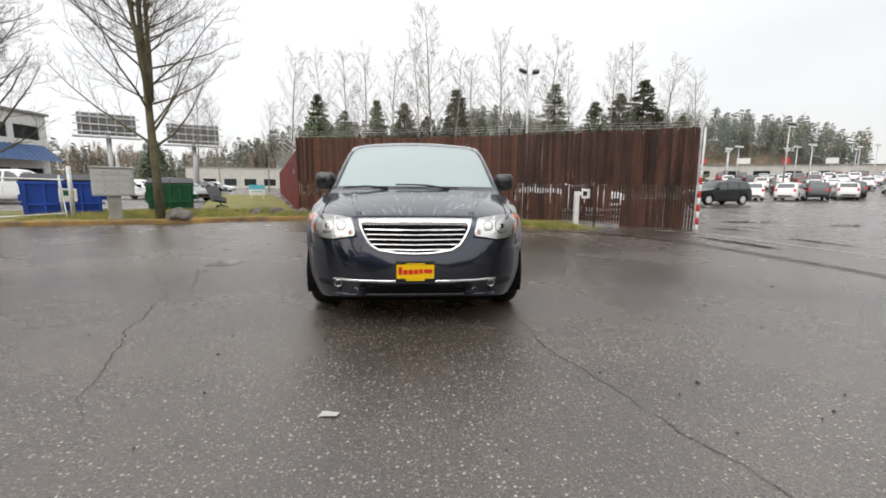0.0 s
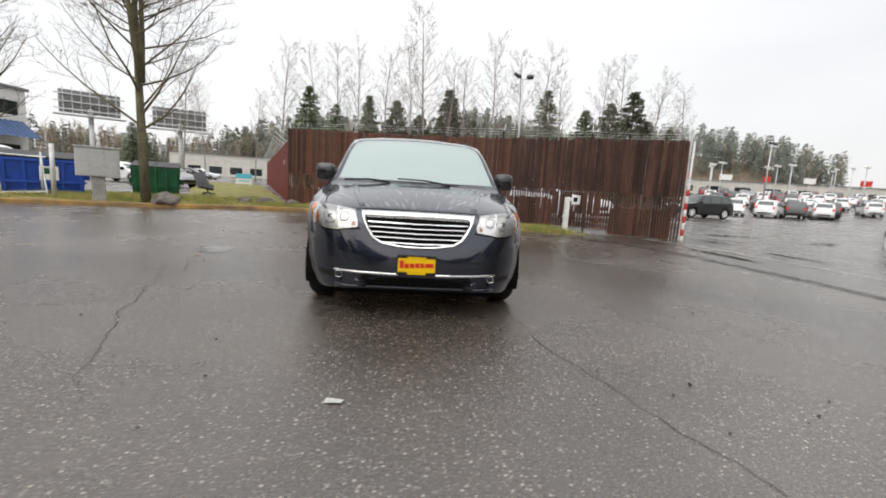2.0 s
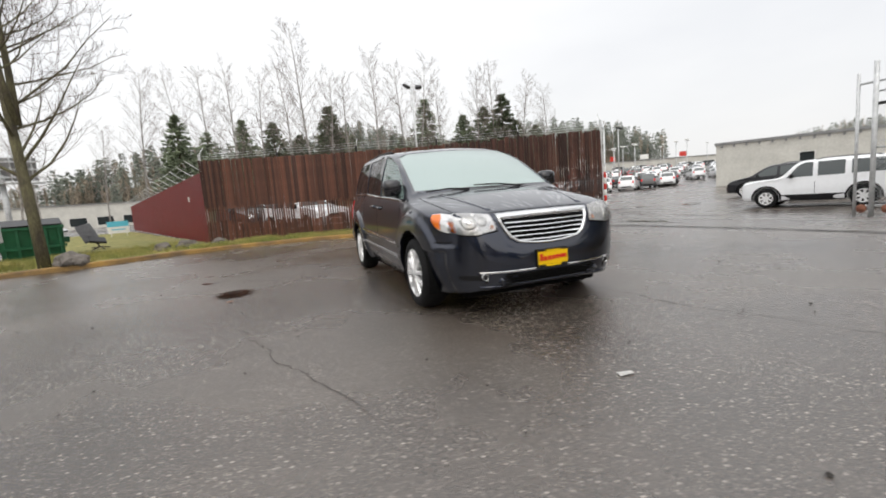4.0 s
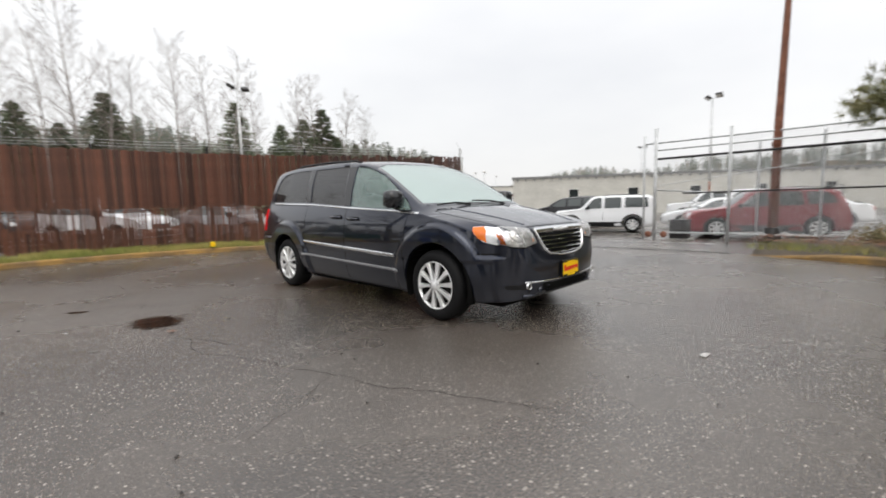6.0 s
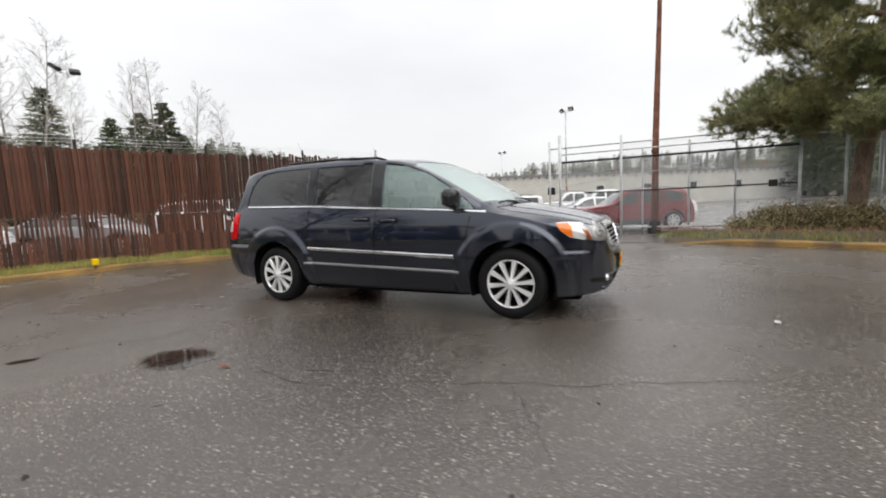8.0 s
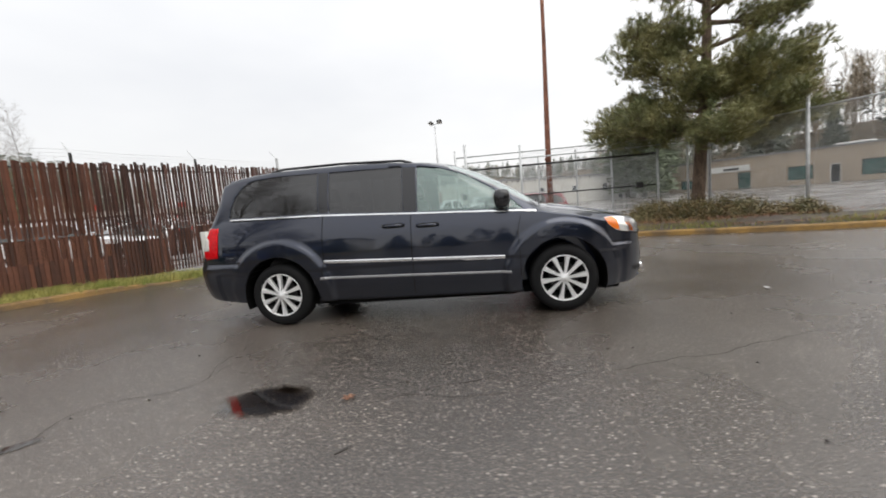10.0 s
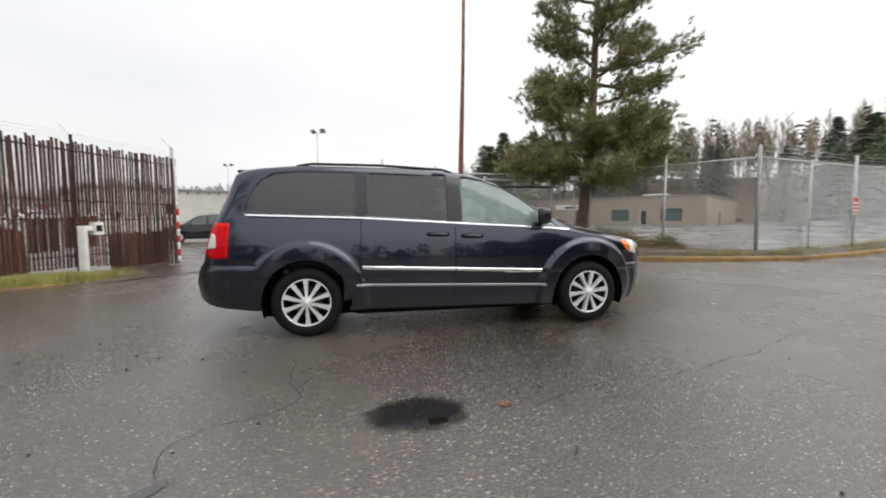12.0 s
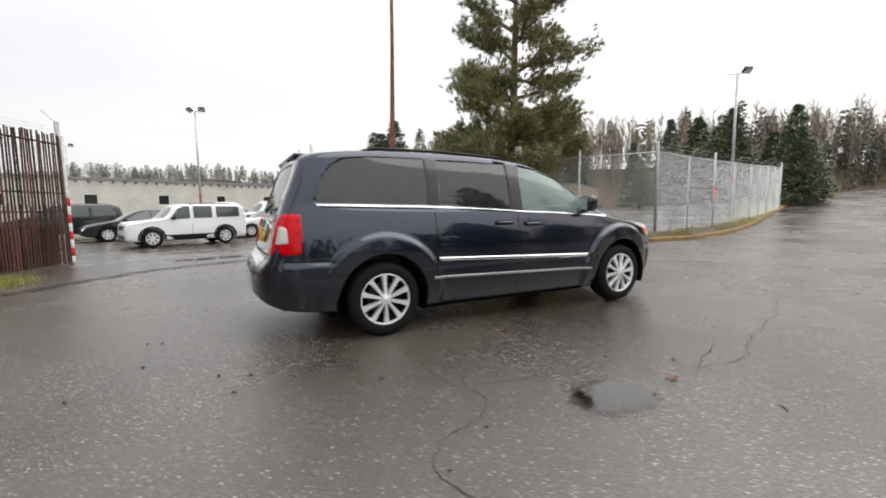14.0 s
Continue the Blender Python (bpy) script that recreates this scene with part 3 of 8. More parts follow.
van = thing("minivan", "dark blue-grey minivan with beads of rain, parked on wet asphalt", "minivan", (VAN_X, VAN_Y, 0))
stations = sorted(set([0, 0.004, 0.012, 0.022, 0.035, 0.05, 0.07, 0.09, 0.11, 0.13, 0.16, 0.2] + [round(0.225 + 0.025 * i, 4) for i in range(190)] + [5.0, 5.02, 5.04, 5.06, 5.08, 5.1, 5.12, 5.135, 5.145, 5.15]))
skin = van_loft(stations)
TREE = skin_tree(skin)
body_mesh = data_of("body", skin, M_PAINT, True)
tidy(body_mesh)
WIN_FRONT = [(2.44, 1.15), (2.43, 1.63), (2.18, 1.595), (1.90, 1.495), (1.66, 1.345), (1.42, 1.18), (1.34, 1.095)]
WIN_MID = [(3.43, 1.215), (3.42, 1.655), (2.60, 1.645), (2.60, 1.16)]
WIN_REAR = [(4.63, 1.245), (4.61, 1.35), (4.55, 1.48), (4.46, 1.59), (4.33, 1.645), (4.10, 1.668), (3.56, 1.668), (3.56, 1.22)]
WIND = [(-0.82, 1.165), (0.82, 1.165), (0.765, 1.50), (0.735, 1.60), (0.60, 1.64), (0.0, 1.655), (-0.60, 1.64), (-0.735, 1.60), (-0.765, 1.50)]
BACK = [(-0.62, 1.17), (0.62, 1.17), (0.62, 1.50), (0.52, 1.60), (-0.52, 1.60), (-0.62, 1.50)]
cut = []
for s in (1, -1):
    for u in WHEELS_U:
        cut.append(Mesh().lathe([(0.0, s * 0.55), (0.43, s * 0.55), (0.43, s * 1.3), (0.0, s * 1.3)], "x", (0, u, WHEEL_Z), 40))
    for w in (WIN_FRONT, WIN_MID, WIN_REAR):
        cut.append(prism(fine_line(w, 0.06), from_side(s), (-s, 0, 0), 1.9, 2.6))
cabin = van_loft(sorted([1.12 + 0.12 * i for i in range(31)] + [1.46, 3.58]), 0.05, lambda u: 0.42 if 1.45 < u < 3.59 else 0.84)
cut.append(cabin)
cut.append(prism(fine_line(WIND, 0.08), from_front, (0, 1, 0), 3.9, 5.6))
cut.append(prism(fine_line(BACK, 0.08), from_rear, (0, -1, 0), 2.8, 3.7))
carved = carve(body_mesh, cut)
body = part("body", carved, M_PAINT, van)
print("van body", len(carved.vertices), len(carved.polygons))


def wheel(parent, u, s, turn):
    """An alloy wheel with ten spokes and its tyre."""
    hub = new("wheel")
    hub.parent = parent
    hub.matrix_basis = pose(s * 0.985, u, WHEEL_Z, turn, 0, 0) @ Matrix.Diagonal((s, 1, 1, 1))
    r = WHEEL_R
    t = Mesh().lathe([(0.236, 0.0), (0.245, 0.010), (0.28, 0.014), (0.315, 0.009), (0.338, -0.012), (r - 0.004, -0.035), (r, -0.08), (r, -0.16), (r - 0.006, -0.20), (0.33, -0.225), (0.28, -0.235), (0.236, -0.22)], "x", sides=48)
    part("tyre", t, M_RUBBER, hub, smooth=True)
    rim = Mesh().lathe([(0.240, 0.004), (0.236, 0.010), (0.228, 0.006), (0.223, -0.02)], "x", sides=48)
    part("rim", rim, M_ALLOY, hub, smooth=True)
    # Dark steel on barrel and disc stands in for shade between the spokes.
    part("barrel", Mesh().lathe([(0.223, -0.02), (0.205, -0.10), (0.20, -0.20), (0.236, -0.215)], "x", sides=48), M_DARKSTEEL, hub, smooth=True)
    back = Mesh().lathe([(0.0, -0.12), (0.194, -0.12)], "x", sides=32)
    part("brake_shield", back, M_UNDER, hub)
    part("brake_disc", Mesh().lathe([(0.06, -0.075), (0.15, -0.075), (0.15, -0.095), (0.06, -0.095)], "x", sides=32, close=True), M_DARKSTEEL, hub, smooth=False)
    for k in range(10):
        a = 2 * math.pi * (k + 0.5) / 10
        c, d = math.cos(a), math.sin(a)
        sp = Mesh()
        prof = ((0.045, 0.0135, 0.016), (0.10, 0.0165, 0.009), (0.16, 0.0205, 0.005), (0.228, 0.0285, 0.003))
        pts = []
        for rr, w, out in prof:
            for q, dx in ((-w, -0.012), (-w * 0.72, 0.004), (w * 0.72, 0.004), (w, -0.010), (w, -0.035), (-w, -0.035)):
                pts.append((out + dx, rr * c - q * d, rr * d + q * c))
        faces = [(i * 6 + j, i * 6 + (j + 1) % 6, (i + 1) * 6 + (j + 1) % 6, (i + 1) * 6 + j) for i in range(3) for j in range(6)]
        part("spoke", sp.add(pts, faces), M_ALLOY, hub)
    part("hub_cap", Mesh().lathe([(0.0, 0.028), (0.022, 0.026), (0.036, 0.018), (0.058, 0.012), (0.062, -0.03)], "x", sides=24), M_ALLOY, hub, smooth=True)
    for k in range(5):
        a = 2 * math.pi * k / 5
        part("wheel_nut", Mesh().lathe([(0.0, 0.016), (0.009, 0.014), (0.011, 0.0)], "x", (0, 0.046 * math.cos(a) * 1.0, 0.046 * math.sin(a)), 8), M_CHROME, hub)
    return hub


for s in (1, -1):
    for k, u in enumerate(WHEELS_U):
        wheel(van, u, s, 11 + 23 * k)
        liner = Mesh().sheet([[(s * x, u + 0.429 * math.cos(a), WHEEL_Z + 0.429 * math.sin(a)) for x in (0.56, 0.75, 0.985)] for a in [radians(-20 + 10 * q) for q in range(23)]])
        part("wheel_liner", liner, M_UNDER, van)


def pane(name, outline, to3, ray, material, lift=-0.006, label="", grow=1.02):
    n = len(outline)
    ca, cb = sum(p[0] for p in outline) / n, sum(p[1] for p in outline) / n
    o = [(ca + (a - ca) * grow, cb + (b - cb) * grow) for a, b in outline]
    return part(name, plate_on(TREE, fine_line(o, 0.05), ray, lift, to3), material, van, label, smooth=True)


for s in (1, -1):
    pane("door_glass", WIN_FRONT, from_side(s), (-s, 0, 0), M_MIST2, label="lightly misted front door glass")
    pane("door_glass", WIN_MID, from_side(s), (-s, 0, 0), M_TINT, label="dark privacy glass")
    pane("quarter_glass", WIN_REAR, from_side(s), (-s, 0, 0), M_TINT, label="dark privacy glass")
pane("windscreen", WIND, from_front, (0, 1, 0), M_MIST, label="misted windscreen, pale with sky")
pane("rear_glass", BACK, from_rear, (0, -1, 0), M_TINT, label="dark rear window")


M_YELLOW = mat("yellow_plate", (0.80, 0.50, 0.0), 0.35, fine=0.05)
M_AMBER = mat("amber_lens", (0.75, 0.17, 0.015), 0.15, coat=0.6)
M_TAIL = mat("red_tail_lens", (0.52, 0.002, 0.006), 0.14, coat=0.3, var=0.25, scale=30, spec=0.1)
M_REVERSE = mat("clear_reverse_lens", (0.55, 0.53, 0.49), 0.15, coat=1.0, spec=0.1)
M_REFLECT = mat("lamp_reflector", (0.82, 0.82, 0.82), 0.16, 0.6, var=0.10, scale=24, bump=0.25, bump_scale=50)
M_BOWL = mat("lamp_bowl", (0.80, 0.80, 0.79), 0.25, 0.5, var=0.15, scale=60)
M_PEACH = mat("pale_amber_bulb", (0.72, 0.40, 0.28), 0.25, coat=0.4)
M_SILL = mat("dull_silver_strip", (0.36, 0.36, 0.37), 0.3, 0.6)
M_SEAT = mat("grey_seat_cloth", (0.10, 0.10, 0.105), 0.85, var=0.15, fine=0.2)
M_DASH = mat("dashboard_plastic", (0.03, 0.03, 0.032), 0.6, bump=0.1)


def skin_point(hit, guess, ray, lift):
    """Where a ray met the skin (or the nearest place to a guess), raised along the normal against the ray."""
    if not hit[0]:
        hit = TREE.find_nearest(guess)
    return hit[0] + (hit[1] if hit[1].dot(ray) < 0 else -hit[1]) * lift


def on_side(s, a, b, lift=0.0):
    hit = TREE.ray_cast(Vector((s * 3.0, a, b)), Vector((-s, 0, 0)))
    return skin_point(hit, Vector((s * 1.0, a, b)), Vector((-s, 0, 0)), lift)


def on_front(a, b, lift=0.0):
    hit = TREE.ray_cast(Vector((a, -3.0, b)), Vector((0, 1, 0)))
    return skin_point(hit, Vector((a, 0.25, b)), Vector((0, 1, 0)), lift)


def on_rear(a, b, lift=0.0):
    hit = TREE.ray_cast(Vector((a, 8.0, b)), Vector((0, -1, 0)))
    return skin_point(hit, Vector((a, 5.0, b)), Vector((0, -1, 0)), lift)


def on_top(a, b, lift=0.0):
    hit = TREE.ray_cast(Vector((a, b, 4.0)), Vector((0, 0, -1)))
    return skin_point(hit, Vector((a, b, 1)), Vector((0, 0, -1)), lift)


def strip(place, pts, width, lift, back=-0.004, taper=True):
    """A raised strip laid on the skin along (a, b) points."""
    fine = []
    for (a0, b0), (a1, b1) in zip(pts, pts[1:]):
        k = max(1, int(math.hypot(a1 - a0, b1 - b0) / 0.05))
        fine += [(a0 + (a1 - a0) * i / k, b0 + (b1 - b0) * i / k) for i in range(k)]
    fine.append(pts[-1])
    rows, n = [], len(fine)
    for i, (a, b) in enumerate(fine):
        a0, b0 = fine[max(0, i - 1)]
        a1, b1 = fine[min(n - 1, i + 1)]
        d = math.hypot(a1 - a0, b1 - b0) or 1
        na, nb = -(b1 - b0) / d, (a1 - a0) / d
        w = width * 0.5
        rows.append([place(a + na * w, b + nb * w, back), place(a + na * w * 0.92, b + nb * w * 0.92, lift * 0.8), place(a + na * w * 0.5, b + nb * w * 0.5, lift),
                     place(a - na * w * 0.5, b - nb * w * 0.5, lift), place(a - na * w * 0.92, b - nb * w * 0.92, lift * 0.8), place(a - na * w, b - nb * w, back)])
    m = Mesh().sheet(rows)
    k = (n - 1) * 6
    m.f += [(0, 1, 2, 3, 4, 5), (k + 5, k + 4, k + 3, k + 2, k + 1, k)]
    return m


def sided(s):
    return lambda a, b, lift=0.0: on_side(s, a, b, lift)


for s in (1, -1):
    P = sided(s)
    part("belt_moulding", strip(P, [(1.21, 1.062), (1.6, 1.090), (2.42, 1.132), (3.5, 1.194), (4.62, 1.225)], 0.020, 0.007), M_CHROME, van, "thin chrome window line")
    part("door_moulding", strip(P, [(1.555, 0.618), (2.52, 0.655)], 0.036, 0.022), M_CHROME, van, "chrome-faced door strip")
    part("door_moulding", strip(P, [(2.53, 0.656), (3.50, 0.693)], 0.036, 0.022), M_CHROME, van, "chrome-faced door strip")
    part("sill_moulding", strip(P, [(1.50, 0.455), (2.5, 0.485), (3.56, 0.515)], 0.026, 0.016), M_SILL, van, "dull silver sill strip")
    part("fender_crease", strip(P, [(1.40, 0.40), (1.40, 0.62), (1.41, 0.86), (1.37, 1.03)], 0.007, 0.0015), M_UNDER, van)
    part("door_seam", strip(P, [(2.515, 1.64), (2.52, 1.10), (2.53, 0.60), (2.54, 0.27)], 0.008, 0.0015), M_UNDER, van)
    part("door_seam", strip(P, [(3.50, 1.66), (3.505, 1.20), (3.51, 0.95), (3.51, 0.73), (3.56, 0.45)], 0.008, 0.0015), M_UNDER, van)
    part("slide_track", strip(P, [(3.53, 1.178), (4.60, 1.208)], 0.010, 0.0015), M_UNDER, van)
    part("bumper_seam", strip(P, [(4.44, 0.738), (4.66, 0.742), (4.93, 0.748)], 0.010, 0.002), M_UNDER, van)
    part("bumper_seam", strip(P, [(0.28, 0.690), (0.42, 0.688), (0.52, 0.684)], 0.009, 0.002), M_UNDER, van)
    part("pillar_trim", plate_on(TREE, fine_line([(2.455, 1.16), (2.59, 1.165), (2.59, 1.64), (2.445, 1.63)], 0.06), (-s, 0, 0), 0.003, from_side(s)), M_TRIM, van, "gloss black door pillar", smooth=True)
    part("pillar_trim", plate_on(TREE, fine_line([(3.445, 1.22), (3.545, 1.225), (3.545, 1.665), (3.435, 1.66)], 0.06), (-s, 0, 0), 0.003, from_side(s)), M_TRIM, van, "gloss black door pillar", smooth=True)
    for u0, z in ((2.215, 1.00), (2.585, 1.02)):
        h = new("door_handle", data_of("door_handle", plate_on(TREE, round_line([(u0, z - 0.022), (u0 + 0.25, z - 0.022), (u0 + 0.25, z + 0.026), (u0, z + 0.026)], 3), (-s, 0, 0), 0.003, from_side(s), rings=2), M_UNDER, True))
        h.parent = van
        c = on_side(s, u0 + 0.125, z)
        grip = Mesh().tube([(c.x + s * 0.004, u0 + 0.015, z), (c.x + s * 0.032, u0 + 0.05, z + 0.004), (c.x + s * 0.036, u0 + 0.125, z + 0.006), (c.x + s * 0.032, u0 + 0.20, z + 0.004), (c.x + s * 0.004, u0 + 0.235, z)], [0.012, 0.014, 0.015, 0.014, 0.012], 8)
        part("grip", grip, M_PAINT, h, smooth=True)
    # mirror
    mir = part("wing_mirror", Mesh().box((0.0, 0.0, 0.0), (0.205, 0.16, 0.185), pose(s * 0.895 if s > 0 else -1.10, 1.47, 1.125), 0.05), M_TRIM, van, "black wing mirror shell", smooth=True)
    part("mirror_glass", Mesh().box((s * 0.91 if s > 0 else -1.065, 1.628, 1.145), (s * 1.065 if s > 0 else -0.91, 1.634, 1.275)), M_CHROME, mir)
    part("mirror_arm", Mesh().tube([(s * 0.86, 1.55, 1.09), (s * 0.95, 1.56, 1.14)], [0.045, 0.03], 8), M_BLACK, mir, smooth=True)
    # roof rail
    rail = part("roof_rail", Mesh().tube([on_top(s * 0.69, 2.50, 0.0), on_top(s * 0.695, 2.62, 0.020), on_top(s * 0.695, 3.3, 0.022), on_top(s * 0.69, 4.0, 0.02), on_top(s * 0.685, 4.15, 0.0)], [0.010, 0.014, 0.014, 0.014, 0.010], 8), M_BLACK, van, "black roof rail", smooth=True)
    # head lamp
    hl = [(s * a, b) for a, b in ((0.79, 0.938), (0.66, 0.928), (0.515, 0.908), (0.478, 0.80), (0.485, 0.768), (0.58, 0.757), (0.66, 0.742), (0.77, 0.752), (0.845, 0.775), (0.872, 0.82), (0.872, 0.875), (0.84, 0.922))]
    lamp = part("head_lamp", plate_on(TREE, fine_line(hl, 0.03), (0, 1, 0), 0.004, from_front, rings=8), M_REFLECT, van, "clear head lamp with chrome bowls", smooth=True)
    part("lens", plate_on(TREE, fine_line(hl, 0.03), (0, 1, 0), 0.014, from_front, 0.012, rings=8), M_LENS, lamp, smooth=True)
    for a, b, r in ((0.715, 0.85, 0.062), (0.60, 0.852, 0.040)):
        rim_ = [(s * a + r * math.cos(q * math.pi / 12), b + r * math.sin(q * math.pi / 12)) for q in range(24)]
        part("bulb_bowl", plate_on(TREE, rim_, (0, 1, 0), 0.008, from_front, 0.006, rings=3), M_BOWL, lamp, smooth=True)
    part("bulb_cap", plate_on(TREE, [(s * 0.715 + 0.020 * math.cos(q * math.pi / 6), 0.85 + 0.020 * math.sin(q * math.pi / 6)) for q in range(12)], (0, 1, 0), 0.011, from_front, 0.004, rings=2), M_CHROME, lamp, smooth=True)
    part("bezel", strip(on_front, [(s * 0.47, 0.762), (s * 0.58, 0.750), (s * 0.66, 0.736), (s * 0.78, 0.745), (s * 0.86, 0.765)], 0.012, 0.004), M_UNDER, lamp)
    part("reflector_rib", strip(on_front, [(s * 0.505, 0.845), (s * 0.52, 0.79)], 0.010, 0.008), M_ALLOY, lamp)
    part("reflector_rib", strip(on_front, [(s * 0.655, 0.915), (s * 0.665, 0.85), (s * 0.655, 0.775)], 0.014, 0.010), M_ALLOY, lamp)
    am = [(s * a, b) for a, b in ((0.815, 0.772), (0.843, 0.778), (0.870, 0.82), (0.870, 0.872), (0.85, 0.905), (0.825, 0.87))]
    part("side_marker", plate_on(TREE, fine_line(am, 0.03), (0, 1, 0), 0.010, from_front, rings=4), M_AMBER, lamp, "amber corner lens", smooth=True)
    part("turn_bulb", plate_on(TREE, round_line([(s * 0.505, 0.785), (s * 0.540, 0.783), (s * 0.535, 0.815), (s * 0.508, 0.818)], 2), (0, 1, 0), 0.010, from_front, rings=2), M_PEACH, lamp, smooth=True)
    sl = fine_line([(0.20, 0.79), (0.30, 0.772), (0.42, 0.80), (0.50, 0.865), (0.535, 0.935), (0.44, 0.940), (0.22, 0.915)], 0.03)
    part("lamp_return", plate_on(TREE, sl, (-s, 0, 0), 0.006, from_side(s), rings=4), M_REFLECT, lamp, smooth=True)
    sa = fine_line([(0.385, 0.795), (0.45, 0.825), (0.50, 0.870), (0.532, 0.932), (0.44, 0.937), (0.40, 0.90)], 0.03)
    part("side_marker", plate_on(TREE, sa, (-s, 0, 0), 0.010, from_side(s), rings=3), M_AMBER, lamp, "amber corner lens", smooth=True)
    # fog lamp
    c = on_front(s * 0.625, 0.385, 0.0) + Vector((0, -0.006, 0))
    fog = part("fog_lamp", Mesh().lathe([(0.031, 0.012), (0.031, -0.010), (0.028, -0.012), (0.026, -0.004)], "y", c, 24), M_CHROME, van, smooth=True)
    part("lens", Mesh().lathe([(0.028, -0.006), (0.017, -0.011), (0.0, -0.012)], "y", c, 24), M_TRIM, fog, smooth=True)
    part("fog_recess", plate_on(TREE, round_line([(s * 0.60, 0.345), (s * 0.80, 0.36), (s * 0.82, 0.405), (s * 0.60, 0.408)], 2), (0, 1, 0), 0.002, from_front, rings=3), M_BLACK, van, smooth=True)
    # tail lamp
    tl = [(4.765, 1.145), (4.765, 0.98), (4.775, 0.81), (4.93, 0.80), (4.975, 0.87), (4.965, 1.0), (4.935, 1.10), (4.90, 1.15)]
    tail = part("tail_lamp", plate_on(TREE, fine_line(tl, 0.03), (-s, 0, 0), 0.010, from_side(s), 0.03, rings=7), M_TAIL, van, "red tail lamp with clear reverse lens", smooth=True)
    tb = [(s * a, b) for a, b in ((0.835, 1.12), (0.77, 1.13), (0.725, 1.09), (0.70, 0.95), (0.705, 0.86), (0.75, 0.81), (0.885, 0.81), (0.875, 0.97))]
    part("lens", plate_on(TREE, fine_line(tb, 0.03), (0, -1, 0), 0.010, from_rear, 0.03, rings=6), M_TAIL, tail, smooth=True)
    rv = [(4.880, 0.905), (4.974, 0.895), (4.972, 1.0), (4.950, 1.05), (4.905, 1.045), (4.882, 1.02)]
    part("reverse_lens", plate_on(TREE, round_line(fine_line(rv, 0.03), 1), (-s, 0, 0), 0.017, from_side(s), 0.012, rings=4), M_REVERSE, tail, smooth=True)
    part("wiper_arm", Mesh().tube([on_top(0.34, 1.09, 0.012), on_top(0.08, 1.125, 0.03), on_top(-0.20, 1.14, 0.028)] if s > 0 else [on_top(-0.28, 1.09, 0.012), on_top(-0.50, 1.13, 0.03), on_top(-0.74, 1.15, 0.028)], [0.012, 0.009, 0.008], 6), M_BLACK, van)

part("cowl", plate_on(TREE, fine_line([(-0.80, 1.135), (0.80, 1.135), (0.80, 1.165), (-0.80, 1.165)], 0.08), (0, 1, 0), 0.004, from_front, rings=2), M_BLACK, van)
grille_line = [(-0.468, 0.895), (-0.2, 0.898), (0.0, 0.899), (0.2, 0.898), (0.468, 0.895), (0.455, 0.84), (0.42, 0.76), (0.375, 0.69), (0.30, 0.645), (0.15, 0.622), (0.0, 0.616), (-0.15, 0.622), (-0.30, 0.645), (-0.375, 0.69), (-0.42, 0.76), (-0.455, 0.84)]
gl = fine_line(grille_line, 0.03)
grille = part("grille", plate_on(TREE, gl, (0, 1, 0), 0.003, from_front, rings=6), M_UNDER, van, "black grille with chrome bars", smooth=True)
inner = [(a * 0.925, 0.755 + (b - 0.755) * (0.86 if b < 0.755 else 0.68)) for a, b in gl]
n = len(gl)
ring = Mesh()
rows3 = []
for line, lift in ((gl, 0.0), (gl, 0.020), ([(a * 0.965, 0.755 + (b - 0.755) * (0.94 if b < 0.755 else 0.86)) for a, b in gl], 0.026), (inner, 0.018), (inner, 0.0)):
    rows3.append([on_front(a, b, lift) for a, b in line + line[:1]])
part("grille_surround", ring.sheet(rows3), M_CHROME, grille, "chrome grille frame", smooth=True)
for k in range(5):
    z = 0.662 + 0.0385 * k
    w = 0.925 * curve([(0.616, 0.12), (0.645, 0.29), (0.69, 0.37), (0.76, 0.415), (0.84, 0.45)], z)
    part("grille_bar", strip(on_front, [(-w, z), (0, z - 0.006), (w, z)], 0.0135, 0.022), M_CHROME, grille)
part("badge", strip(on_front, [(-0.13, 0.872), (0, 0.868), (0.13, 0.872)], 0.020, 0.032), M_ALLOY, grille, "plain winged badge")
part("bumper_strip", strip(on_front, [(-0.665, 0.422), (-0.5, 0.414), (-0.16, 0.408)], 0.017, 0.009), M_CHROME, van, "chrome bumper strip")
part("bumper_strip", strip(on_front, [(0.16, 0.408), (0.5, 0.414), (0.665, 0.422)], 0.017, 0.009), M_CHROME, van, "chrome bumper strip")
part("lower_intake", plate_on(TREE, round_line([(-0.62, 0.302), (0.62, 0.302), (0.62, 0.396), (-0.62, 0.396)], 1), (0, 1, 0), 0.004, from_front, rings=3), M_UNDER, van)
for k in range(4):
    part("intake_slat", strip(on_front, [(-0.46, 0.312 + 0.021 * k), (0.46, 0.312 + 0.021 * k)], 0.008, 0.012), M_UNDER, van)
for s in (1, -1):
    part("bumper_fang", strip(on_front, [(s * 0.40, 0.300), (s * 0.46, 0.312), (s * 0.50, 0.345)], 0.045, 0.012), M_PAINT, van, smooth=True)
part("bumper_lip", strip(on_front, [(-0.66, 0.288), (-0.5, 0.281), (0, 0.276), (0.5, 0.281), (0.66, 0.288)], 0.03, 0.012), M_PAINT, van, smooth=True)
plate = part("dealer_plate", Mesh().box((-0.150, 0.030, 0.418), (0.150, 0.038, 0.562)), M_YELLOW, van, "yellow dealer plate with red lettering bars")
part("plate_frame", Mesh().box((-0.156, 0.034, 0.408), (0.156, 0.060, 0.572), bevel=0.004), M_BLACK, plate)
M_SCRIPT = mat("red_print", (0.55, 0.02, 0.01), 0.4)
M_PRINT = mat("black_print", (0.03, 0.025, 0.01), 0.5)
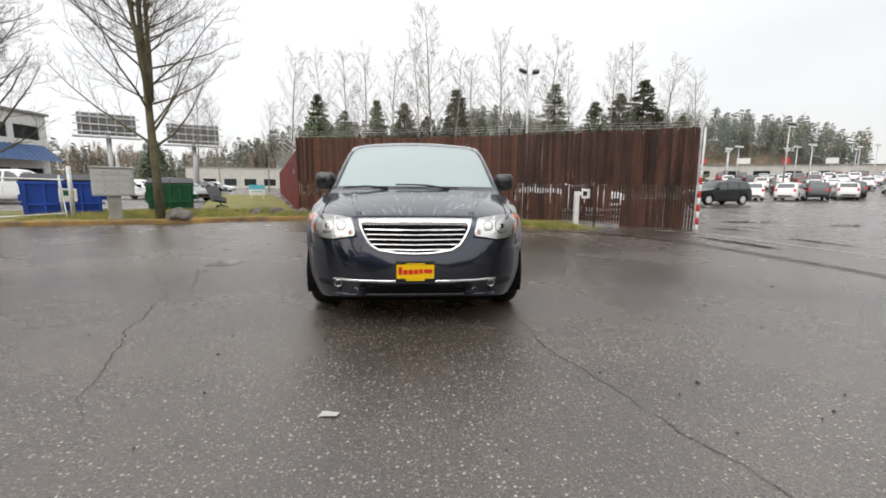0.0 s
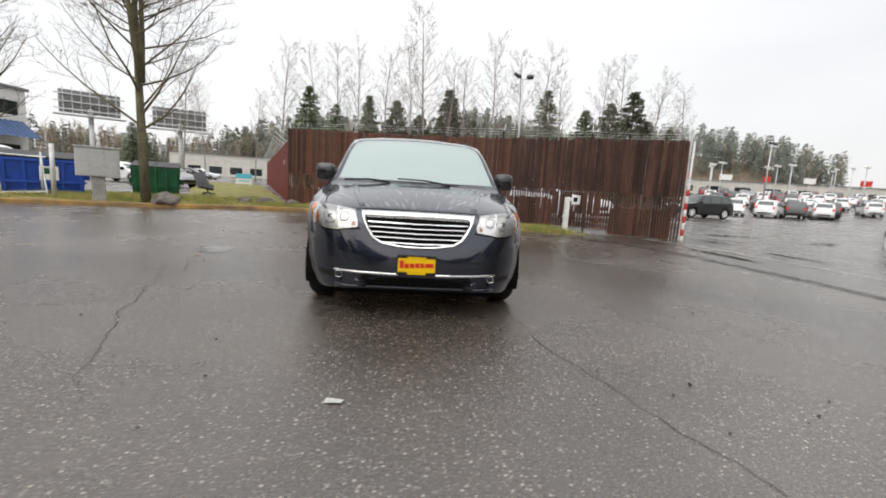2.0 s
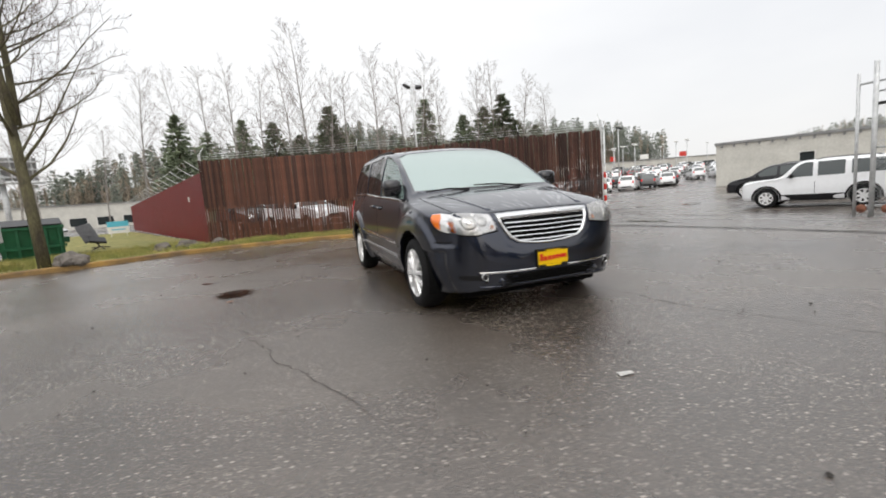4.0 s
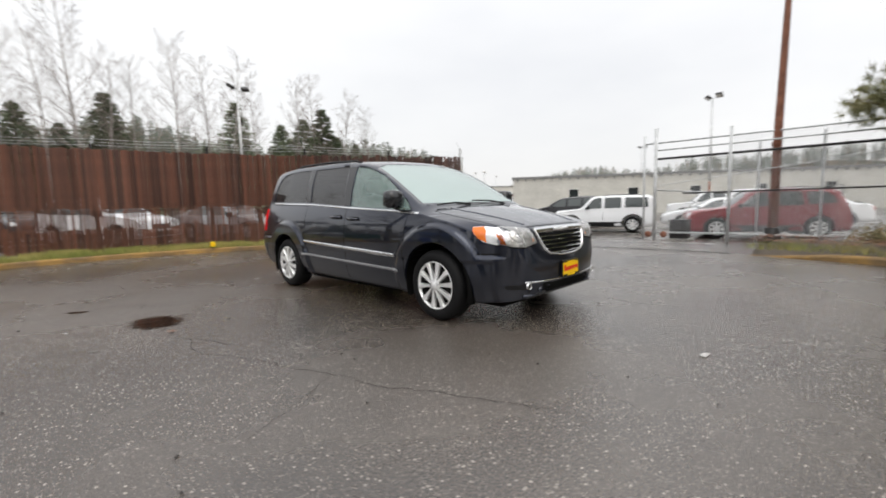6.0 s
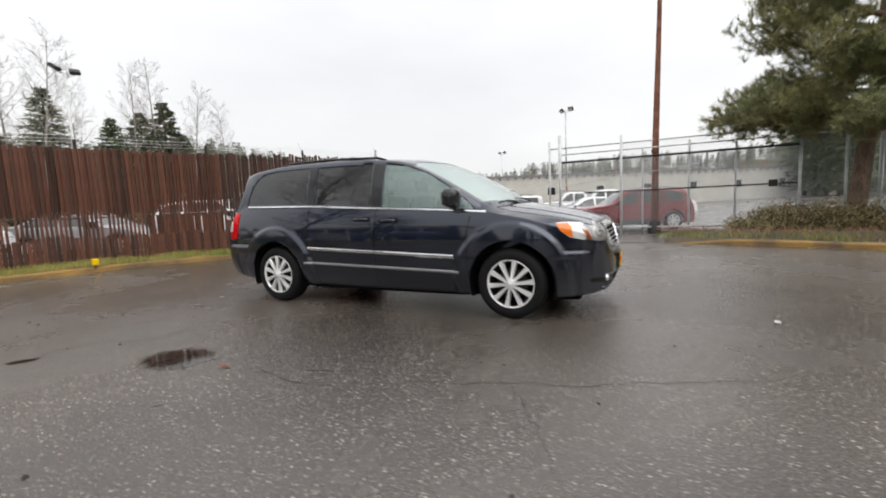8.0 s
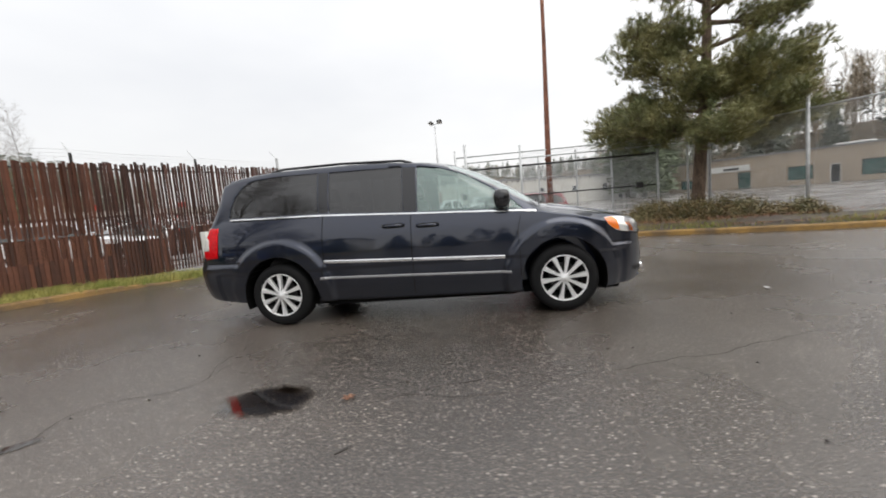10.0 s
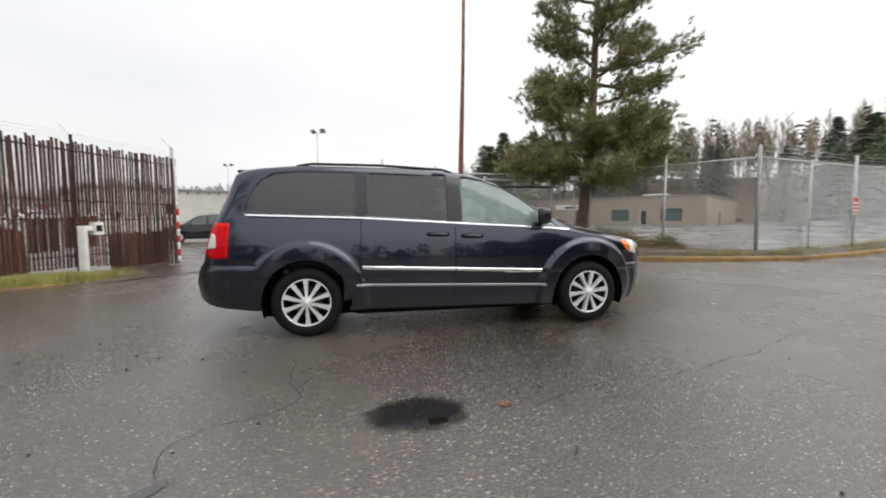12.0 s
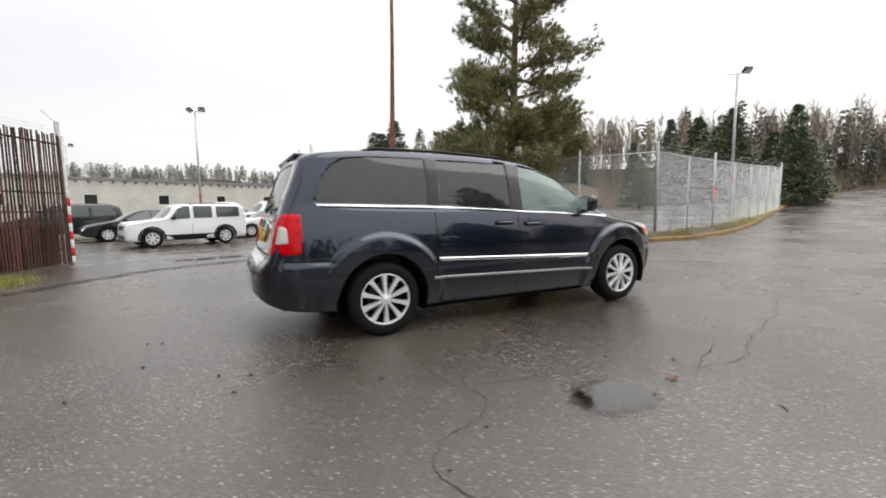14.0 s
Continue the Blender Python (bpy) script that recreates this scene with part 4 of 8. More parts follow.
for lo, hi in (((-0.135, 0.468), (-0.105, 0.530)), ((-0.098, 0.470), (-0.062, 0.506)), ((-0.055, 0.472), (-0.02, 0.508)), ((-0.013, 0.474), (0.022, 0.510)), ((0.029, 0.476), (0.06, 0.512)), ((0.068, 0.480), (0.135, 0.512))):
    part("print_bar", Mesh().box((lo[0], 0.0265, lo[1]), (hi[0], 0.0298, hi[1])), M_SCRIPT, plate, "red printed bar")
for z0, z1 in ((0.551, 0.5625), (0.4175, 0.436)):
    part("frame_band", Mesh().box((-0.1505, 0.0275, z0), (0.1505, 0.0298, z1)), M_BLACK, plate)
    part("frame_print", Mesh().box((-0.075, 0.0255, z0 + 0.001), (0.075, 0.0273, z1 - 0.001)), M_YELLOW, plate, "yellow printed band")
# hood seams
part("hood_seam", strip(on_top, [(-0.50, 0.225), (0.0, 0.21), (0.50, 0.225)], 0.010, 0.0015), M_UNDER, van)
for s in (1, -1):
    part("hood_seam", strip(on_top, [(s * 0.775, 0.30), (s * 0.80, 0.5), (s * 0.825, 0.9), (s * 0.83, 1.10)], 0.008, 0.0015), M_UNDER, van)
    part("hood_crease", strip(on_top, [(s * 0.47, 0.27), (s * 0.55, 0.6), (s * 0.62, 1.05)], 0.05, 0.006), M_PAINT, van, smooth=True)
# rear
part("spoiler", Mesh().box((-0.57, 4.50, 1.664), (0.57, 4.755, 1.698), bevel=0.016), M_PAINT, van, smooth=True)
part("spoiler_underside", Mesh().box((-0.53, 4.60, 1.636), (0.53, 4.745, 1.668), bevel=0.012), M_BLACK, van, smooth=True)
part("brake_lamp", Mesh().box((-0.18, 4.739, 1.642), (0.18, 4.750, 1.658)), M_TAIL, van)
part("rear_wiper", Mesh().tube([on_rear(0.0, 1.16, 0.02), on_rear(-0.25, 1.20, 0.035), on_rear(-0.46, 1.225, 0.03)], [0.02, 0.012, 0.008], 6), M_BLACK, van)
part("tailgate_bar", strip(on_rear, [(-0.58, 1.09), (0.0, 1.10), (0.58, 1.09)], 0.026, 0.012), M_CHROME, van, "chrome tailgate bar")
part("tailgate_seam", strip(on_rear, [(-0.70, 0.79), (0, 0.78), (0.70, 0.79)], 0.01, 0.002), M_UNDER, van)
part("rear_plate", Mesh().box((-0.15, 5.005, 0.87), (0.15, 5.02, 1.02), bevel=0.003), M_YELLOW, van)
part("bumper_step", plate_on(TREE, fine_line([(-0.60, 5.04), (0.60, 5.04), (0.52, 5.10), (-0.52, 5.10)], 0.08), (0, 0, -1), 0.004, lambda a, b: (a, b, 3.0), rings=2), M_ALLOY, van, "scuffed silver bumper step")
part("exhaust_pipe", Mesh().tube([(-0.62, 4.5, 0.30), (-0.66, 4.80, 0.30), (-0.67, 4.92, 0.295)], 0.028, 10), M_STEEL, van, smooth=True)
part("undertray", Mesh().box((-0.70, 0.35, 0.16), (0.70, 4.5, 0.26), bevel=0.03), M_UNDER, van)
part("undertray", Mesh().box((-0.87, 1.45, 0.185), (0.87, 3.58, 0.26), bevel=0.03), M_UNDER, van)
for s in (1, -1):
    part("inner_wing", Mesh().box((s * 0.73 - 0.02, 4.36, 0.27), (s * 0.73 + 0.02, 4.70, 0.62), bevel=0.01), M_UNDER, van)


def car_seat(parent, x, y):
    seat = part("seat", Mesh().box((x - 0.25, y, 0.52), (x + 0.25, y + 0.52, 0.74), bevel=0.06), M_SEAT, parent, smooth=True)
    part("backrest", Mesh().box((-0.25, 0, 0), (0.25, 0.16, 0.66), pose(x, y + 0.46, 0.66, -14), 0.06), M_SEAT, seat, smooth=True)
    part("headrest", Mesh().box((-0.13, 0, 0), (0.13, 0.10, 0.18), pose(x, y + 0.63, 1.33, -10), 0.04), M_SEAT, seat, smooth=True)


for y in (1.95, 2.85, 3.75):
    for x in (-0.40, 0.40):
        car_seat(van, x, y)
part("dashboard", Mesh().box((-0.72, 1.2, 0.70), (0.72, 1.62, 1.06), bevel=0.08), M_DASH, van, smooth=True)
part("steering_wheel", Mesh().lathe([(0.185 + 0.014 * math.cos(k * math.pi / 4), 0.014 * math.sin(k * math.pi / 4)) for k in range(8)], "y", (0.40, 1.74, 1.02), 32, close=True), M_BLACK, van, smooth=True)


# ---- fences ----
M_BOARD = mat("brown_board", (0.085, 0.028, 0.015), 0.6, col2=(0.15, 0.062, 0.030), var=0.4, scale=3, fine=0.2, fine_scale=40, rand=0.3, stretch=(1, 1, 0.3), bump=0.2)
FENCE_A, FENCE_B = Vector((-5.65, 18.15)), Vector((6.86, 12.84))
rnd = random.Random(4)


def slat_fence():
    """A tall chain-link fence threaded with brown slats, with rails, posts and barbed wire."""
    f = thing("slat_fence", "tall rust-brown slatted chain-link fence with barbed wire", "fence")
    d = FENCE_B - FENCE_A
    length = d.length
    d.normalize()
    nrm = Vector((-d.y, d.x))
    ang = math.degrees(math.atan2(d.y, d.x))

    def at(s, off=0.0):
        p = FENCE_A + d * s + nrm * off
        return p

    def base(s):
        return 0.10 - 0.16 * smoothstep(10.5, 13.4, s)

    def top(s):
        return curve([(0, 2.92), (6.8, 2.78), (10.0, 2.80), (13.6, 2.82)], s)

    kinds = {}
    for w in (0.072, 0.050, 0.080):
        kinds[w] = data_of("slat", Mesh().box((-w / 2, -0.004, 0.0), (w / 2, 0.004, 1.0)), M_SLAT)
        kinds[-w] = data_of("slat", Mesh().box((-w / 2, -0.004, 0.0), (w / 2, 0.004, 1.0)), M_SLAT_DARK)
    pitch, s, count = 0.082, 0.05, 0
    rest = Mesh()
    while s < length - 0.04:
        dense = s < 8.6
        p = at(s, rnd.uniform(-0.01, 0.01))
        lean = rnd.gauss(0, 0.45)
        spans = []
        if dense:
            low = 0.74 + 0.16 * noise.noise((s * 0.9, 1.0, 4.0)) + rnd.gauss(0, 0.02)
            spans.append((base(s) + 0.02, low, 0.072))
            if rnd.random() < 0.86:
                spans.append((low - 0.04, 1.32 + rnd.gauss(0, 0.03), 0.050))
            spans.append((1.25 + rnd.gauss(0, 0.02), top(s) + rnd.gauss(0.0, 0.015), 0.080))
        else:
            spans.append((base(s) + 0.03, 1.30 + rnd.gauss(0, 0.03), 0.050))
            spans.append((1.24 + rnd.gauss(0, 0.02), top(s) + rnd.gauss(0.01, 0.03), 0.080))
        for lo, hi, w in spans:
            m = pose(p.x, p.y, lo, lean, rnd.gauss(0, 0.35), ang + (rnd.gauss(21, 2.5) if w > 0.075 and s > 3.5 else rnd.gauss(0, 3))) @ Matrix.Diagonal((1, 1, hi - lo, 1))
            if count < 300:
                ob = new("slat", kinds[w if dense else -w])
                ob.parent = f
                ob.matrix_basis = m
            else:
                rest.box((-w / 2, -0.004, 0.0), (w / 2, 0.004, 1.0), m)
            count += 1
        s += pitch * (0.98 if dense else 0.96)
    if rest.v:
        tagged(part("slats", rest, M_SLAT_DARK, f), kind="stuff")
    # low boards behind the open slats
    for s0, s1, z0, z1 in ((6.7, 8.4, 0.12, 1.18), (8.5, 9.9, 0.1, 0.98), (9.9, 10.5, 0.5, 1.15), (10.6, 11.3, 0.55, 1.2), (11.6, 13.3, 0.0, 0.82)):
        k = int((s1 - s0) / 0.17)
        for i in range(k):
            p = at(s0 + (s1 - s0) * (i + 0.5) / k, 0.03)
            part("board", Mesh().box((-0.08, 0, 0), (0.08, 0.012, z1 - z0 + rnd.uniform(-0.03, 0.03)), pose(p.x, p.y, z0, 0, rnd.gauss(0, 0.6), ang)), M_BOARD, f)
    for z, r in ((0.42, 0.018), (1.22, 0.018), (1.62, 0.018), (2.70, 0.022)):
        a, b = at(0, 0.05), at(length, 0.05)
        part("rail", Mesh().tube([(a.x, a.y, z), (b.x, b.y, z - 0.06)], r, 6), M_DARKSTEEL, f)
    for i in range(6):
        s = min(length - 0.02, 0.02 + i * length / 5)
        p = at(s, 0.07)
        hgt = 3.14 if i in (0, 5) else 3.0
        part("post", Mesh().tube([(p.x, p.y, base(s) - 0.1), (p.x, p.y, hgt)], 0.045 if i in (0, 5) else 0.032, 8), M_STEEL if i in (0, 5) else M_DARKSTEEL, f)
        q = p + Vector((0, 0)) - nrm * -0.30
        part("outrigger", Mesh().tube([(p.x, p.y, hgt - 0.02), (q.x, q.y, hgt + 0.26)], 0.012, 5), M_STEEL, f)
    for k in range(3):
        pts = []
        for i in range(41):
            s = length * i / 40
            p = at(s, 0.12 + 0.09 * k)
            pts.append((p.x, p.y, 3.0 + 0.09 * k - 0.012 * i / 4 - 0.03 * math.sin(math.pi * (i % 8) / 8)))
        part("barbed_wire", Mesh().tube(pts, 0.004, 3, False), M_WIRE, f)
    # chain-link
    links = Mesh()
    n = int((length + 2.6) / 0.075)
    for sgn in (1, -1):
        for i in range(n):
            s0 = i * 0.075 - (2.6 if sgn > 0 else 0)
            a, b, za, zb = s0, s0 + sgn * 2.55, 0.08, 2.63
            if a < 0:
                za += (0 - a) * sgn
                a = 0
            if b > length:
                zb -= (b - length)
                b = length
            if a > length:
                za += (a - length)
                a = length
            if b < 0:
                zb -= (0 - b)
                b = 0
            if zb - za < 0.02:
                continue
            p, q = at(a, 0.022), at(b, 0.022)
            links.tube([(p.x, p.y, za), (q.x, q.y, zb)], 0.0022, 3, False)
    tagged(part("chain_link", links, M_RUST, f, fix=False), kind="stuff")
    return f


slat_fence()


def marker_pole():
    p = thing("marker_pole", "red and white striped warning pole at the fence end", "pole", (6.95, 12.86, -0.06))
    for k in range(9):
        part("stripe", Mesh().lathe([(0.038, 0.19 * k), (0.042, 0.19 * k + 0.005), (0.042, 0.19 * k + 0.185), (0.038, 0.19 * k + 0.19)], "z", sides=12), M_REDPAINT if k % 2 else M_WHITEPAINT, p, smooth=True)
    part("pipe", Mesh().lathe([(0.0, 0), (0.03, 0), (0.03, 2.90), (0.0, 2.90)], "z", sides=10), M_STEEL, p, smooth=True)


marker_pole()


def red_fence():
    f = thing("red_fence", "dark red sheet-clad fence with angled barbed wire arms", "fence")
    a, b = Vector((-5.63, 18.3)), Vector((-18.0, 56.0))
    d = (b - a).normalized()
    n = Vector((-d.y, d.x))
    count = 20
    for i in range(count):
        p, q = a.lerp(b, i / count), a.lerp(b, (i + 1) / count)
        m = Mesh()
        k = 16
        for j in range(k):
            u, v = p.lerp(q, j / k), p.lerp(q, (j + 1) / k)
            o0, o1 = n * (0.012 if j % 2 else 0.0), n * (0.012 if j % 2 else 0.0)
            m.add([(u.x + o0.x, u.y + o0.y, 0.08), (v.x + o1.x, v.y + o1.y, 0.08), (v.x + o1.x, v.y + o1.y, 2.55), (u.x + o0.x, u.y + o0.y, 2.55)], [(0, 1, 2, 3)])
            m.add([(v.x, v.y, 0.08), (v.x + n.x * 0.012, v.y + n.y * 0.012, 0.08), (v.x + n.x * 0.012, v.y + n.y * 0.012, 2.55), (v.x, v.y, 2.55)], [(0, 1, 2, 3)])
        part("panel", m, M_RED, f, fix=False)
        part("post", Mesh().tube([(p.x - n.x * 0.06, p.y - n.y * 0.06, 0), (p.x - n.x * 0.06, p.y - n.y * 0.06, 2.65)], 0.035, 6), M_STEEL, f)
        part("arm", Mesh().tube([(p.x, p.y, 2.6), (p.x + n.x * 0.45, p.y + n.y * 0.45, 2.95)], 0.016, 5), M_STEEL, f)
    for k in range(3):
        part("barbed_wire", Mesh().tube([(a.x + n.x * 0.15 * (k + 1), a.y + n.y * 0.15 * (k + 1), 2.67 + 0.12 * k), (b.x + n.x * 0.15 * (k + 1), b.y + n.y * 0.15 * (k + 1), 2.67 + 0.12 * k)], 0.004, 3), M_WIRE, f)
    part("notice", Mesh().box((-0.14, -0.01, 0), (0.14, 0.01, 0.2), pose(a.x + d.x * 3 + n.x * 0.03, a.y + d.y * 3 + n.y * 0.03, 1.65, 0, 0, math.degrees(math.atan2(d.y, d.x)))), M_WHITEPAINT, f, "small white notice")


red_fence()


def chain_panel(mesh, p, q, z0, z1, gap=0.075, r=0.0024):
    """Crossed wires that fill the upright panel from p to q."""
    p, q = Vector(p), Vector(q)
    length, h = (q - p).length, z1 - z0
    d = (q - p) / length
    n = int((length + h) / gap)
    for sgn in (1, -1):
        for i in range(n):
            s0 = i * gap - (h if sgn > 0 else 0)
            a, b, za, zb = s0, s0 + sgn * h, z0, z1
            if sgn > 0:
                if a < 0:
                    za, a = z0 - a, 0.0
                if b > length:
                    zb, b = z1 - (b - length), length
            else:
                if a > length:
                    za, a = z0 + (a - length), length
                if b < 0:
                    zb, b = z1 + b, 0.0
            if zb - za < 0.02:
                continue
            u, v = p + d * a, p + d * b
            mesh.tube([(u.x, u.y, za), (v.x, v.y, zb)], r, 3, False)


def chain_fence(name, label, line, height, spacing, arms=True, rails=True, gap=0.062, r=0.0028):
    f = thing(name, label, "fence")
    pts = along([Vector(p) for p in line], spacing)
    for i, p in enumerate(pts):
        z = ground_z(p.x, p.y) + 0.05
        corner = i == 0 or i == len(pts) - 1 or p.xy == Vector(line[1 if len(line) > 2 else 0])
        r0 = 0.048 if corner else 0.032
        part("post", Mesh().tube([(p.x, p.y, z - 0.2), (p.x, p.y, z + height + (0.35 if corner else 0.05))], r0, 8), M_STEEL, f, smooth=True)
        if arms and not corner:
            s = side_of(pts, i) * -1
            part("arm", Mesh().tube([(p.x, p.y, z + height), (p.x + s.x * 0.30, p.y + s.y * 0.30, z + height + 0.32)], 0.014, 5), M_STEEL, f)
        if i < len(pts) - 1:
            q = pts[i + 1]
            z2 = ground_z(q.x, q.y) + 0.05
            if rails:
                part("top_rail", Mesh().tube([(p.x, p.y, z + height), (q.x, q.y, z2 + height)], 0.024, 6), M_STEEL, f, smooth=True)
            m = Mesh()
            chain_panel(m, p.xy, q.xy, min(z, z2) + 0.03, (z + z2) / 2 + height, gap, r)
            part("chain_link", m, M_WIRE, f, fix=False)
    if arms:
        for k in range(3):
            part("barbed_wire", Mesh().tube([(p.x - side_of(pts, i).x * 0.1 * (k + 0.6), p.y - side_of(pts, i).y * 0.1 * (k + 0.6), ground_z(p.x, p.y) + 0.05 + height + 0.1 * (k + 0.6)) for i, p in enumerate(pts)], 0.004, 3, False), M_WIRE, f)
    return f


south_fence = chain_fence("chain_fence", "galvanised chain-link fence with barbed wire arms along the road", [(4.43, -4.0), (5.75, -9.6), (7.6, -16.0), (10.6, -25.6)], 2.95, 2.7)
chain_fence("chain_fence", "galvanised chain-link fence beside the pine", [(4.43, -4.0), (6.9, -2.75), (9.5, -1.35)], 2.95, 2.8, arms=False)
sign = thing("warning_sign", "red and white notice wired to the chain-link fence", "sign")
part("board", Mesh().box((-0.23, -0.006, -0.31), (0.23, 0.006, 0.31), pose(5.70, -9.62, 1.60, 0, 0, 104)), M_WHITEPAINT, sign)
for k, (z0, z1) in enumerate(((0.12, 0.28), (-0.02, 0.06), (-0.14, -0.07), (-0.27, -0.2))):
    part("print_bar", Mesh().box((-0.19, -0.009, z0), (0.19, 0.009, z1), pose(5.70, -9.62, 1.60, 0, 0, 104)), M_REDPAINT, sign)


def sliding_gate():
    """The rolled-back gate: tall guide posts, pipe rails and wire, in a line north to south."""
    g = thing("sliding_gate", "rolled-back chain-link sliding gate with pipe rails", "gate")
    x = 9.25
    for y, h, r, dx in ((7.35, 3.1, 0.035, 0.1), (6.97, 3.27, 0.05, -0.05), (5.03, 3.08, 0.04, -0.05), (4.4, 2.6, 0.03, 0.12), (3.1, 2.75, 0.032, 0.12), (1.9, 2.6, 0.032, 0.12), (0.42, 2.62, 0.04, -0.02), (-0.6, 2.75, 0.035, 0.1), (-1.35, 3.2, 0.045, 0.2)):
        part("post", Mesh().tube([(x + dx, y, -0.15), (x + dx, y, h)], r, 8), M_STEEL, g, smooth=True)
    for z, y0, y1, r, m, dx in ((2.85, 7.35, -1.3, 0.024, M_STEEL, 0.1), (2.62, 6.97, -0.6, 0.022, M_STEEL, 0.0), (2.36, 6.97, 0.42, 0.034, M_DARKSTEEL, 0.0), (1.30, 6.2, 0.42, 0.022, M_DARKSTEEL, 0.0), (1.42, 6.97, 5.03, 0.02, M_STEEL, 0.05), (0.12, 7.1, 0.42, 0.028, M_STEEL, 0.0)):
        part("rail", Mesh().tube([(x + dx, y0, z), (x + dx, y1, z - (0.16 if z == 1.42 else 0.0))], r, 8), m, g, smooth=True)
    part("brace", Mesh().tube([(x, 6.9, 1.55), (x, 0.5, 2.3)], 0.012, 6), M_STEEL, g)
    m = Mesh()
    chain_panel(m, (x + 0.03, 6.97), (x + 0.03, 0.42), 0.12, 2.36)
    part("chain_link", m, M_WIRE, g, fix=False)
    m = Mesh()
    chain_panel(m, (x + 0.12, 5.0), (x + 0.2, -1.35), 0.0, 2.85)
    part("chain_link", m, M_WIRE, g, fix=False)
    part("guide_wheel", Mesh().lathe([(0.0, -0.02), (0.09, -0.02), (0.10, 0.0), (0.09, 0.02), (0.0, 0.02)], "x", (x - 0.05, 7.15, 0.06), 16), M_RUST, g, smooth=True)
    part("guide_wheel", Mesh().lathe([(0.0, -0.02), (0.09, -0.02), (0.10, 0.0), (0.09, 0.02), (0.0, 0.02)], "x", (x - 0.05, 6.7, 0.06), 16), M_RUST, g, smooth=True)
    part("latch_box", Mesh().box((x - 0.06, 0.92, 1.22), (x + 0.06, 1.12, 1.42), bevel=0.01), M_DARKSTEEL, g)


sliding_gate()
bin_ = thing("gate_motor", "grey gate operator cabinet beside the gate rail", "gate motor", (9.6, 6.35, -0.1))
part("cabinet", Mesh().box((-0.2, -0.25, 0.0), (0.2, 0.25, 0.55), bevel=0.03), M_DARKSTEEL, bin_)
part("lid", Mesh().box((-0.22, -0.27, 0.55), (0.22, 0.27, 0.60), bevel=0.02), M_BLACK, bin_)
part("plinth", Mesh().box((-0.28, -0.33, -0.1), (0.28, 0.33, 0.03), bevel=0.02), M_CONCRETE, bin_)


def tall_pole():
    p = thing("light_pole", "tall tapering rust-red steel pole", "pole", (9.4, 4.05, 0.0))
    part("shaft", Mesh().tube([(0, 0, -0.1), (0.0, -0.02, 3.0), (0.0, -0.10, 6.8), (0, -0.15, 13.0)], [0.112, 0.095, 0.066, 0.05], 14), M_RUST, p, smooth=True)
    part("base", Mesh().lathe([(0.0, 0.32), (0.19, 0.30), (0.20, -0.1)], "z", sides=16), M_DARKSTEEL, p, smooth=True)
    part("strap", Mesh().lathe([(0.106, 2.45), (0.112, 2.46), (0.112, 2.54), (0.106, 2.55)], "z", sides=14), M_RUST, p)
    part("floodlight", Mesh().box((-0.3, -0.5, 12.9), (0.3, 0.2, 13.2), bevel=0.05), M_DARKSTEEL, p)


tall_pole()


def flood_pole(at, h, turn, heads=2, low=M_RUST):
    p = thing("lamp_post", "tall lamp post with twin floodlights", "lamp post", at, turn)
    part("shaft", Mesh().tube([(0, 0, -0.3), (0, 0, h * 0.3)], [0.11, 0.09], 10), low, p, smooth=True)
    part("shaft", Mesh().tube([(0, 0, h * 0.3), (0, 0, h)], [0.09, 0.06], 10), M_STEEL, p, smooth=True)
    part("crossbar", Mesh().tube([(-0.55, 0, h), (0.55, 0, h)], 0.03, 6), M_STEEL, p)
    for x, t in ((-0.5, 25), (0.5, -25))[:heads]:
        head = part("floodlight", Mesh().box((-0.24, -0.21, -0.08), (0.24, 0.21, 0.12), pose(x, -0.1, h + 0.16, 35, 0, t), 0.05), M_DARKSTEEL, p)
        part("lens", Mesh().box((-0.2, -0.17, -0.10), (0.2, 0.17, -0.081), pose(x, -0.1, h + 0.16, 35, 0, t)), M_REVERSE, head)
    return p


flood_pole((6.93, 32.8, -0.2), 9.3, 10)
flood_pole((35.0, 11.2, -0.3), 9.2, 60)
flood_pole((9.7, -18.0, 0.3), 8.5, 40, 1)
flood_pole((44.0, 52.0, -0.3), 9.0, 20)
flood_pole((62.0, 26.0, -0.3), 9.0, 70)


def keypad_post():
    p = thing("keypad_post", "white bent-pipe keypad stand on the verge", "keypad stand", (3.62, 13.42, 0.06))
    part("pipe", Mesh().box((-0.065, -0.065, -0.1), (0.065, 0.065, 0.98), bevel=0.01), M_WHITEPAINT, p)
    part("arm", Mesh().box((0.0, -0.055, 0.87), (0.18, 0.055, 0.98), pose(0, 0, 0, 0, 0, -35), 0.01), M_WHITEPAINT, p)
    box = part("keypad_box", Mesh().box((0.17, -0.10, 0.79), (0.35, 0.10, 1.05), pose(0, 0, 0, 0, 0, -35), 0.012), M_WHITEPAINT, p)
    part("keypad", Mesh().box((0.20, -0.108, 0.86), (0.31, -0.098, 0.99), pose(0, 0, 0, 0, 0, -35)), M_BLACK, box)
    part("base_plate", Mesh().box((-0.14, -0.14, -0.08), (0.14, 0.14, 0.03), bevel=0.01), M_CONCRETE, p)


keypad_post()


